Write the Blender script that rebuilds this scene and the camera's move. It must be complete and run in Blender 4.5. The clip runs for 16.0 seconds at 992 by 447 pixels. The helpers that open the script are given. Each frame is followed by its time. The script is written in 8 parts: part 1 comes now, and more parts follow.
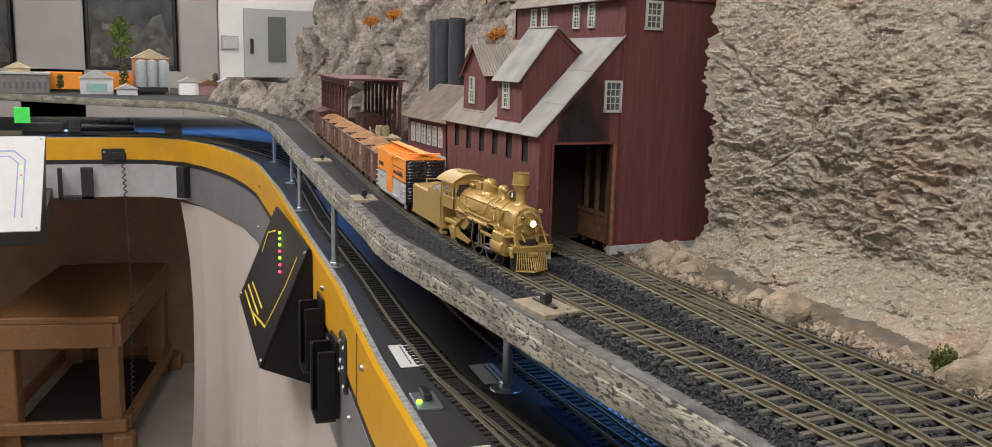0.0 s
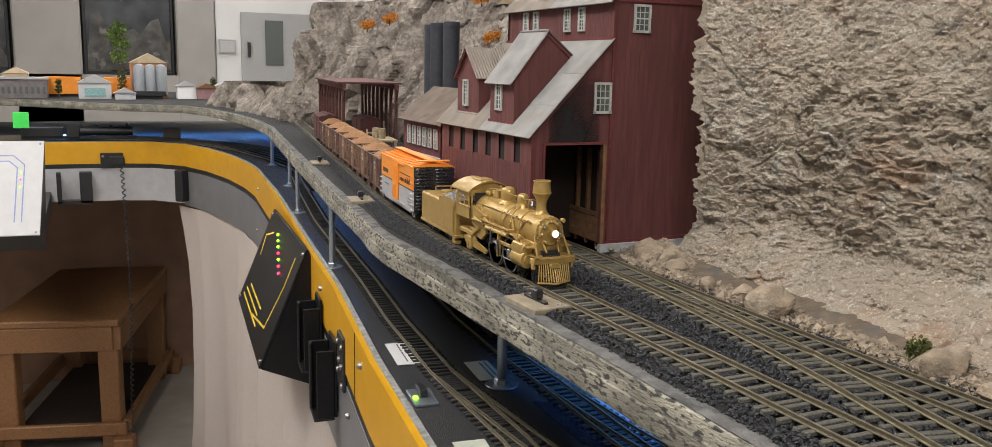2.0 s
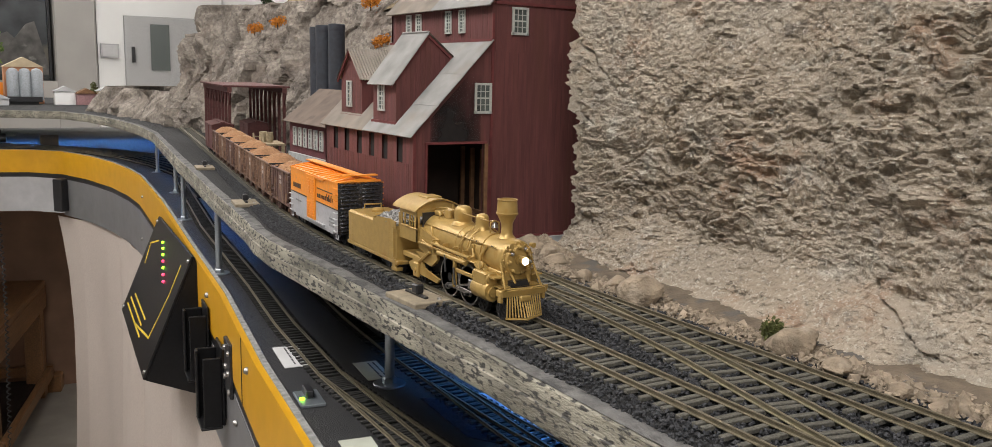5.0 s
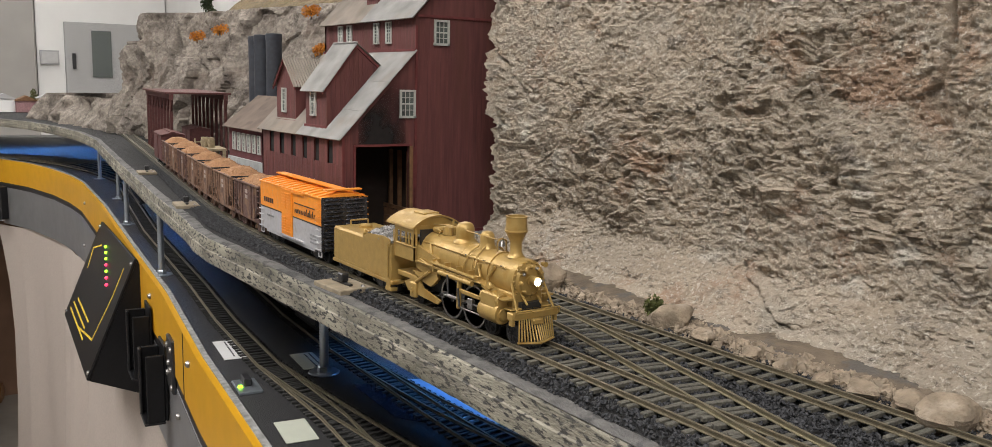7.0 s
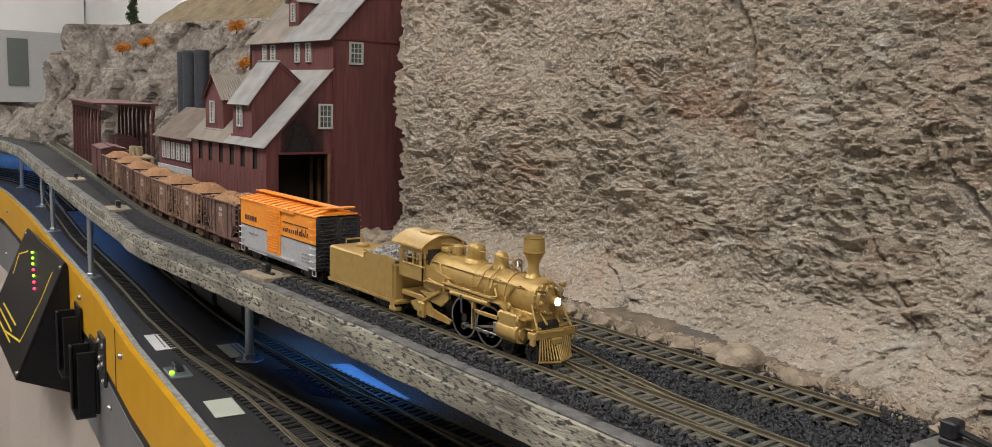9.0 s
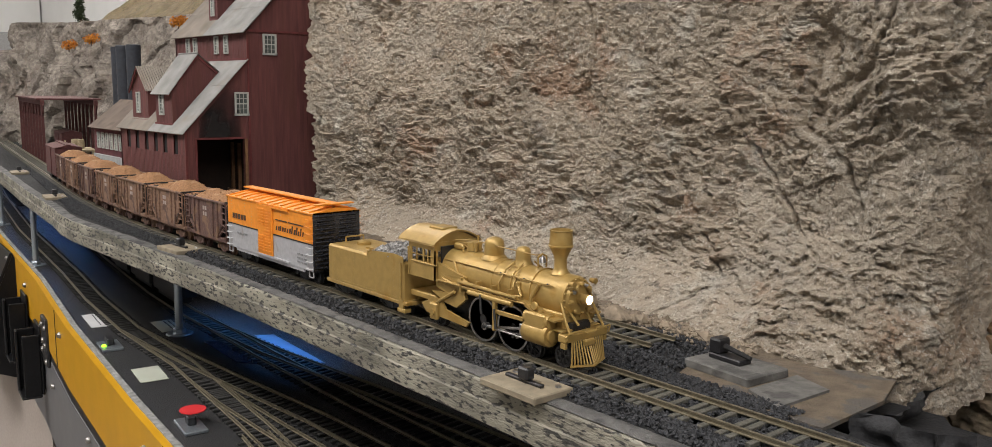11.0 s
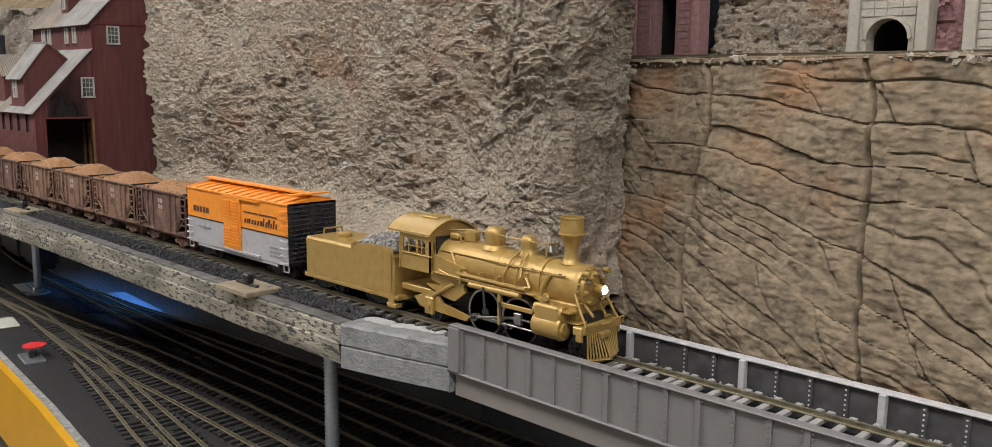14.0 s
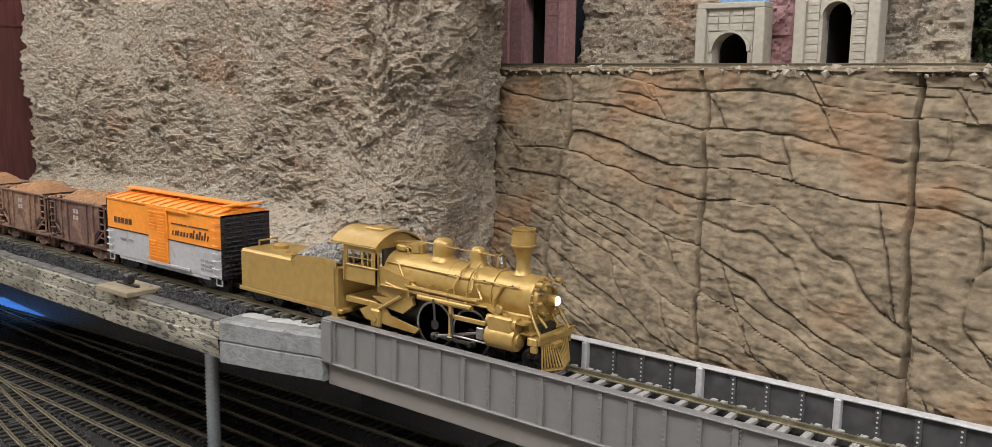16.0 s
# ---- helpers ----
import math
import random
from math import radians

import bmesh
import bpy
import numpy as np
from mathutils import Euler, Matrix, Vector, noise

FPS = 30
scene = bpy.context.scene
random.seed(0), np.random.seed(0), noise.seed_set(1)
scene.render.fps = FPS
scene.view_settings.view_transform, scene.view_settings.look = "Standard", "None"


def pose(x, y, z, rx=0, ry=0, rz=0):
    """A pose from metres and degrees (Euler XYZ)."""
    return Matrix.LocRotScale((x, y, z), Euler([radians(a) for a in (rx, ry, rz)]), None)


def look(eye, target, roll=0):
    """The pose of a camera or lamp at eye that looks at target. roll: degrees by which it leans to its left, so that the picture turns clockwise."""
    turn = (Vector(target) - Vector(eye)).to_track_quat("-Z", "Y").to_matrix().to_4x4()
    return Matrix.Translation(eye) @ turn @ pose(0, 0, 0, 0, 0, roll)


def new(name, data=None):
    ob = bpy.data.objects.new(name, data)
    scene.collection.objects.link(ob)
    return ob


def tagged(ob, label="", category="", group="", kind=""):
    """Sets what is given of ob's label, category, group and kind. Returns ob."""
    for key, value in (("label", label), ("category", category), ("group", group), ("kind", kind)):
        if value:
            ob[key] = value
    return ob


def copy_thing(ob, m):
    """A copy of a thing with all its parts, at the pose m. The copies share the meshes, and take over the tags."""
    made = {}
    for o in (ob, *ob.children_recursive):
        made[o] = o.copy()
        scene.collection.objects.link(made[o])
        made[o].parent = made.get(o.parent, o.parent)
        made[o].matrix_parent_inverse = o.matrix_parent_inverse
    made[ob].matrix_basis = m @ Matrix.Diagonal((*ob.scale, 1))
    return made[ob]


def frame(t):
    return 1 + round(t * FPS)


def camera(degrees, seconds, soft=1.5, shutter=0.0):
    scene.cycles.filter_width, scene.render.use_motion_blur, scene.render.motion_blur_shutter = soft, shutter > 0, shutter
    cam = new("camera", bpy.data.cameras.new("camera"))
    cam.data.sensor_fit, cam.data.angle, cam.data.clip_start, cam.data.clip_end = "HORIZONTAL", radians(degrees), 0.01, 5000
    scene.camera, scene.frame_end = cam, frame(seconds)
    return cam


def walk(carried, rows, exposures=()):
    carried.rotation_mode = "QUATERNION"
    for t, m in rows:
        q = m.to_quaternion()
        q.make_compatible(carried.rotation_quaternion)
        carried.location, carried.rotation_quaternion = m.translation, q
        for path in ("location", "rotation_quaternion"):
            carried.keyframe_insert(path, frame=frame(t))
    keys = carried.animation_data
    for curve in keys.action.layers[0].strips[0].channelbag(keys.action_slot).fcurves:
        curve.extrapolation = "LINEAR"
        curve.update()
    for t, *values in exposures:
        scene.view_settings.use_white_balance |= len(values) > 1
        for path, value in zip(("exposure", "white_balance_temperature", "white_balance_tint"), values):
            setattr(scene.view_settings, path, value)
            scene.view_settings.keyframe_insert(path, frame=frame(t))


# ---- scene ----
cam = camera(58.0, 16.0, soft=0.7)
PATH = [
    (0.0, look((0.4117, -0.2358, 0.1238), (-0.0359, -0.0310, 0.0362), 1.55)),
    (0.5, look((0.4140, -0.2360, 0.1240), (-0.0336, -0.0313, 0.0359), 1.45)),
    (1.0, look((0.4146, -0.2379, 0.1242), (-0.0330, -0.0330, 0.0368), 1.41)),
    (1.5, look((0.4190, -0.2382, 0.1242), (-0.0285, -0.0329, 0.0374), 1.36)),
    (2.0, look((0.4261, -0.2385, 0.1245), (-0.0214, -0.0328, 0.0380), 1.20)),
    (2.5, look((0.4321, -0.2392, 0.1235), (-0.0156, -0.0334, 0.0382), 1.18)),
    (3.0, look((0.4383, -0.2397, 0.1253), (-0.0091, -0.0329, 0.0410), 1.08)),
    (3.5, look((0.4443, -0.2374, 0.1265), (-0.0017, -0.0273, 0.0430), 1.05)),
    (4.0, look((0.4437, -0.2363, 0.1260), (0.0013, -0.0183, 0.0439), 1.20)),
    (4.5, look((0.4379, -0.2321, 0.1221), (0.0054, 0.0052, 0.0406), 1.37)),
    (5.0, look((0.4406, -0.2336, 0.1206), (0.0186, 0.0220, 0.0390), 1.37)),
    (7.5, look((0.5120, -0.2503, 0.1224), (0.1070, 0.0335, 0.0481), 1.35)),
    (8.0, look((0.5272, -0.2580, 0.1239), (0.1270, 0.0332, 0.0529), 1.37)),
    (8.5, look((0.5491, -0.2657, 0.1233), (0.1550, 0.0338, 0.0523), 1.53)),
    (9.0, look((0.5795, -0.2805, 0.1255), (0.1945, 0.0308, 0.0556), 1.86)),
    (11.5, look((0.7004, -0.2743, 0.1201), (0.3272, 0.0497, 0.0442), 0.59)),
    (12.0, look((0.7418, -0.2784, 0.1228), (0.3706, 0.0475, 0.0453), 0.54)),
    (12.5, look((0.7797, -0.2815, 0.1260), (0.4108, 0.0468, 0.0475), 0.41)),
    (13.0, look((0.8122, -0.2803, 0.1231), (0.4479, 0.0530, 0.0444), 0.34)),
    (13.5, look((0.8358, -0.2796, 0.1209), (0.4760, 0.0587, 0.0429), 0.36)),
    (14.0, look((0.8514, -0.2856, 0.1158), (0.5052, 0.0665, 0.0370), 0.59)),
    (14.5, look((0.8764, -0.2964, 0.1208), (0.5603, 0.0830, 0.0423), 0.95)),
    (14.7, look((0.8861, -0.2988, 0.1206), (0.5810, 0.0895, 0.0424), 0.94)),
    (15.0, look((0.8861, -0.2988, 0.1206), (0.5810, 0.0895, 0.0424), 0.94)),
    (16.0, look((0.8861, -0.2988, 0.1206), (0.5810, 0.0895, 0.0424), 0.94)),
]
walk(cam, PATH, [(0, 0.0), (7.6, -0.10), (8.6, -0.26), (12, -0.21), (14.2, -0.24), (15, -0.03), (16, -0.03)])

# ---- light: an indoor room under ceiling panels ----
world = bpy.data.worlds.new("room_air")
scene.world = world
world.use_nodes = True
world.node_tree.nodes["Background"].inputs["Color"].default_value = (0.9, 0.95, 1.0, 1)
world.node_tree.nodes["Background"].inputs["Strength"].default_value = 0.01


def lamp(name, x, y, z, sx, sy, power, color, target=None, spread=180):
    data = bpy.data.lights.new(name, "AREA")
    data.shape, data.size, data.size_y, data.energy, data.color = "RECTANGLE", sx, sy, power, color
    data.spread = radians(spread)
    ob = new(name, data)
    ob.matrix_basis = look((x, y, z), target or (x, y + 0.0001, z - 1))
    return ob


CEILING = 1.35
FLOOR = -1.10
# Last panel is an unseen extra, added to brighten the far wall.
PANELS = [(-3.3, -1.0), (-1.9, -1.0), (-0.5, -0.75), (0.9, -0.75), (2.3, -0.75), (-3.3, 0.7), (-1.4, 0.85), (-5.0, 0.3)]
# Panels beyond x 0.5 run stronger to lift the cliff's right end.
for px_, py_ in PANELS:
    lamp("ceiling_lamp", px_, py_, CEILING - 0.04, 1.1, 0.5, 18.5 if px_ > 0.5 else 15.0 if px_ > -4 else 4.5, (1.0, 0.966, 0.95))
# the blue light strip under the upper shelf
lamp("blue_strip_lamp", -0.11, 0.100, -0.034, 0.24, 0.012, 0.10, (0.10, 0.35, 1.0), None, 75)
lamp("blue_strip_lamp", -1.9, 0.32, -0.04, 0.9, 0.02, 1.5, (0.10, 0.35, 1.0))
lamp("blue_strip_lamp", -2.75, 0.0, -0.04, 0.02, 0.8, 1.6, (0.10, 0.35, 1.0))

# ---- materials ----
def mat(name, base, rough=0.6, metal=0.0, var=0.25, scale=300.0, bump=0.0, bscale=None, dark=None, mix=0.0, mscale=60.0,
        emit=None, power=0.0, spec=0.5, detail=6.0, stretch=(1, 1, 1), hard=0.08):
    """Base colour with grain at one scale, patches of a second colour at a larger one, and relief."""
    m = bpy.data.materials.new(name)
    m.use_nodes = True
    nt = m.node_tree
    n, l = nt.nodes, nt.links
    b = n["Principled BSDF"]
    b.inputs["Roughness"].default_value = rough
    b.inputs["Metallic"].default_value = metal
    b.inputs["Specular IOR Level"].default_value = spec
    co = n.new("ShaderNodeTexCoord")
    mp = n.new("ShaderNodeMapping")
    mp.inputs["Scale"].default_value = stretch
    l.new(co.outputs["Object"], mp.inputs["Vector"])
    rnd = n.new("ShaderNodeObjectInfo")
    no = n.new("ShaderNodeTexNoise")
    no.noise_dimensions = "4D"
    no.inputs["Scale"].default_value, no.inputs["Detail"].default_value = scale, detail
    l.new(mp.outputs[0], no.inputs["Vector"])
    mul = n.new("ShaderNodeMath")
    mul.operation, mul.inputs[1].default_value = "MULTIPLY", 37.0
    l.new(rnd.outputs["Random"], mul.inputs[0])
    l.new(mul.outputs[0], no.inputs["W"])
    ramp = n.new("ShaderNodeValToRGB")
    lo = tuple(c * (1 - var) for c in base)
    hi = tuple(min(1, c * (1 + var)) for c in base)
    ramp.color_ramp.elements[0].color, ramp.color_ramp.elements[1].color = (*lo, 1), (*hi, 1)
    ramp.color_ramp.elements[0].position, ramp.color_ramp.elements[1].position = 0.32, 0.68
    l.new(no.outputs["Fac"], ramp.inputs["Fac"])
    col = ramp.outputs["Color"]
    if dark:
        n2 = n.new("ShaderNodeTexNoise")
        n2.inputs["Scale"].default_value, n2.inputs["Detail"].default_value = mscale, 8.0
        l.new(mp.outputs[0], n2.inputs["Vector"])
        r2 = n.new("ShaderNodeValToRGB")
        r2.color_ramp.elements[0].position, r2.color_ramp.elements[1].position = 0.62 - mix * 0.3, 0.62 - mix * 0.3 + hard
        l.new(n2.outputs["Fac"], r2.inputs["Fac"])
        mx = n.new("ShaderNodeMix")
        mx.data_type = "RGBA"
        l.new(r2.outputs["Color"], mx.inputs["Factor"])
        l.new(col, mx.inputs["A"])
        mx.inputs["B"].default_value = (*dark, 1)
        col = mx.outputs["Result"]
    l.new(col, b.inputs["Base Color"])
    if bump:
        nb = n.new("ShaderNodeTexNoise")
        nb.inputs["Scale"].default_value, nb.inputs["Detail"].default_value = bscale or scale, 8.0
        l.new(mp.outputs[0], nb.inputs["Vector"])
        bp = n.new("ShaderNodeBump")
        bp.inputs["Strength"].default_value, bp.inputs["Distance"].default_value = min(1.0, bump), 0.002
        l.new(nb.outputs["Fac"], bp.inputs["Height"])
        l.new(bp.outputs[0], b.inputs["Normal"])
    if emit:
        b.inputs["Emission Color"].default_value = (*emit, 1)
        b.inputs["Emission Strength"].default_value = power
    return m


BRASS = mat("brass_paint", (0.40, 0.265, 0.085), 0.38, 0.35, 0.10, 260, 0.08, 900, (0.36, 0.21, 0.05), 0.05, 60)
STEEL = mat("worn_steel", (0.32, 0.31, 0.30), 0.32, 0.9, 0.2, 900)
DARKSTEEL = mat("dark_steel", (0.10, 0.10, 0.10), 0.35, 0.8, 0.2, 900)
BLACK = mat("black_paint", (0.016, 0.016, 0.018), 0.42, 0.0, 0.3, 500, 0.1)
PANELBLACK = mat("panel_black", (0.006, 0.006, 0.007), 0.4, 0.0, 0.3, 300, 0.05, spec=0.3)
PLASTER = mat("plaster_white", (0.36, 0.365, 0.365), 0.9, 0, 0.1, 200, 0.3)
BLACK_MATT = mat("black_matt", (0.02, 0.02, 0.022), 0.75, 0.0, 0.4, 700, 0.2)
ORANGE = mat("orange_paint", (0.78, 0.27, 0.025), 0.45, 0.0, 0.08, 300, 0.05)
SILVER = mat("silver_grey_paint", (0.40, 0.40, 0.42), 0.45, 0.1, 0.10, 400, 0.05, None, (0.32, 0.30, 0.29), 0.05, 120)
RUSTY = mat("weathered_brown_paint", (0.115, 0.062, 0.050), 0.75, 0.0, 0.3, 500, 0.3, None, (0.20, 0.115, 0.07), 0.25, 90)
RUSTY_TAN = mat("rust_tan_paint", (0.20, 0.115, 0.075), 0.8, 0.0, 0.3, 500, 0.3, None, (0.10, 0.055, 0.04), 0.25, 90)
OREDUST = mat("iron_ore", (0.33, 0.175, 0.085), 0.95, 0.0, 0.25, 900, 0.6, 1500, (0.42, 0.25, 0.14), 0.2, 120)
COAL = mat("coal", (0.26, 0.25, 0.24), 0.4, 0.0, 0.6, 800, 0.4)
RAIL = mat("weathered_rail", (0.19, 0.165, 0.115), 0.45, 0.5, 0.2, 600, 0.1)
RAIL_BRIGHT = mat("bright_rail", (0.30, 0.27, 0.19), 0.35, 0.7, 0.15, 600)
TIE = mat("weathered_tie", (0.090, 0.085, 0.070), 0.85, 0.0, 0.35, 900, 0.3)
TIE_GREY = mat("grey_tie", (0.30, 0.29, 0.285), 0.85, 0.0, 0.15, 900, 0.2)
TIE_BLACK = mat("black_tie", (0.022, 0.021, 0.02), 0.7, 0.0, 0.25, 900, 0.2)
BALLAST = mat("cinder_ballast", (0.034, 0.035, 0.039), 0.8, 0.0, 0.75, 500, 0.5, 1200)
BEDDING = mat("dark_cinder_bed", (0.015, 0.015, 0.016), 0.9, 0.0, 0.5, 900, 0.6, 1500)
EDGE = mat("peeling_cream_edge", (0.25, 0.235, 0.19), 0.85, 0.0, 0.55, 50, 0.6, 900, (0.050, 0.048, 0.045), 0.34, 420, hard=0.09, stretch=(0.45, 1, 1.3))
EDGE_GREY = mat("grey_sealed_edge", (0.21, 0.22, 0.225), 0.7, 0.0, 0.2, 200, 0.4, 700, (0.15, 0.15, 0.15), 0.12, 160)
DECK = mat("black_staging_deck", (0.030, 0.030, 0.031), 0.36, 0.0, 0.3, 500, 0.5, 1400)
YELLOW = mat("yellow_fascia", (0.60, 0.31, 0.012), 0.38, 0.0, 0.06, 40, 0.03)
GREY_FASCIA = mat("grey_fascia", (0.165, 0.165, 0.172), 0.45, 0.0, 0.08, 40, 0.03)
GREY_LIGHT = mat("light_grey_fascia", (0.40, 0.40, 0.41), 0.45, 0.0, 0.08, 40, 0.03)
CLOTH = mat("beige_cloth", (0.47, 0.41, 0.37), 0.95, 0.0, 0.06, 300, 0.2, 2500)
WOOD = mat("honey_wood", (0.205, 0.098, 0.038), 0.5, 0.0, 0.25, 30, 0.1, 60, stretch=(1, 8, 8))
PLYWOOD = mat("brown_hardboard", (0.21, 0.115, 0.07), 0.7, 0.0, 0.2, 8, 0.1)
ROOMFLOOR = mat("beige_floor", (0.30, 0.27, 0.235), 0.7, 0.0, 0.12, 12, 0.05)
WALLWHITE = mat("white_wall", (0.82, 0.82, 0.81), 0.8, 0.0, 0.04, 5)
WALLGREY = mat("grey_wall", (0.38, 0.365, 0.345), 0.8, 0.0, 0.06, 5)
DARKGLASS = mat("dark_mural", (0.05, 0.055, 0.06), 0.25, 0.0, 0.6, 6, 0.0, None, (0.13, 0.12, 0.10), 0.2, 4)
REDWALL = mat("barn_red_boards", (0.115, 0.036, 0.034), 0.75, 0.0, 0.25, 90, 0.2, 900, (0.10, 0.034, 0.026), 0.25, 30, stretch=(3, 3, 0.35), hard=0.2)
REDTRIM = mat("barn_red_trim", (0.13, 0.028, 0.028), 0.7, 0.0, 0.2, 200, 0.1)
TINROOF = mat("corrugated_tin", (0.245, 0.24, 0.23), 0.6, 0.1, 0.2, 60, 0.1, 800, (0.22, 0.19, 0.165), 0.18, 40, stretch=(1, 1, 1), hard=0.25)
TINROOF_WARM = mat("weathered_tin", (0.21, 0.18, 0.15), 0.65, 0.1, 0.2, 60, 0.1, 800, (0.22, 0.17, 0.13), 0.2, 40, hard=0.25)
FRAME_WHITE = mat("pale_window_frame", (0.45, 0.46, 0.43), 0.6, 0.0, 0.1, 500)
PANE = mat("dusky_pane", (0.10, 0.115, 0.11), 0.12, 0.0, 0.3, 200)
CONCRETE = mat("pale_concrete", (0.36, 0.37, 0.37), 0.85, 0.0, 0.15, 200, 0.2)
STACKS = mat("blue_black_stack", (0.030, 0.034, 0.045), 0.6, 0.0, 0.2, 200, 0.1)
TIMBER = mat("dark_red_timber", (0.085, 0.026, 0.024), 0.75, 0.0, 0.25, 300, 0.2)
# Near-black brown with the shade of enclosed spaces put into the colour.
INSIDE_SHADE = mat("shaded_interior", (0.025, 0.015, 0.011), 0.9, 0.0, 0.3, 100)
PLANKIN = mat("brown_plank", (0.17, 0.085, 0.04), 0.8, 0.0, 0.3, 200, 0.2)
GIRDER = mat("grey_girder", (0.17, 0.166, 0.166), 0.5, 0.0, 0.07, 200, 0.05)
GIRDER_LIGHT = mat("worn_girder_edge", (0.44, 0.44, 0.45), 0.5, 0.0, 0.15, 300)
GIRDER_DARK = mat("dark_girder", (0.065, 0.065, 0.068), 0.55, 0.0, 0.35, 160, 0.1)
PORTAL = mat("cream_cut_stone", (0.43, 0.41, 0.355), 0.85, 0.0, 0.1, 300, 0.2)
PORTAL_RED = mat("red_brick_portal", (0.30, 0.17, 0.175), 0.85, 0.0, 0.2, 300, 0.3)
# Near-black that puts the darkness of unlit openings into the colour.
VOID = mat("unlit_black", (0.008, 0.008, 0.008), 0.95)
GREEN = mat("green_foliage", (0.085, 0.095, 0.025), 0.85, 0.0, 0.5, 300, 0.3)
PINE = mat("dark_pine", (0.040, 0.060, 0.022), 0.85, 0.0, 0.5, 200, 0.3)
AUTUMN = mat("orange_foliage", (0.52, 0.20, 0.02), 0.85, 0.0, 0.4, 300, 0.3)
BARK = mat("bark", (0.09, 0.06, 0.04), 0.9, 0.0, 0.3, 300, 0.3)
WHITE = mat("white_card", (0.52, 0.52, 0.525), 0.7, 0.0, 0.04, 50)
CREAMCARD = mat("cream_card", (0.42, 0.44, 0.37), 0.7, 0.0, 0.05, 50)
INK = mat("printing_ink", (0.06, 0.06, 0.065), 0.7)
RED = mat("red_disc", (0.62, 0.03, 0.035), 0.5, 0.0, 0.05, 50)
BLUELINE = mat("blue_line", (0.22, 0.27, 0.50), 0.6)
YELLOWLINE = mat("yellow_line", (0.70, 0.50, 0.03), 0.6)
ZINC = mat("zinc_rod", (0.36, 0.40, 0.44), 0.35, 0.8, 0.15, 900, 0.1)
GREENLED = mat("green_led", (0.2, 0.9, 0.05), 0.4, emit=(0.35, 1.0, 0.03), power=3.0)
REDLED = mat("red_led", (0.9, 0.05, 0.1), 0.4, emit=(1.0, 0.04, 0.12), power=2.5)
BLUELED = mat("blue_led", (0.2, 0.4, 1.0), 0.4, emit=(0.3, 0.5, 1.0), power=6.0)
HEADLAMP = mat("headlight_lens", (1.0, 0.9, 0.7), 0.3, emit=(1.0, 0.84, 0.56), power=30.0)
PANELGLOW = mat("ceiling_diffuser", (0.9, 0.9, 0.9), 0.5, emit=(1.0, 0.95, 0.87), power=4.0)


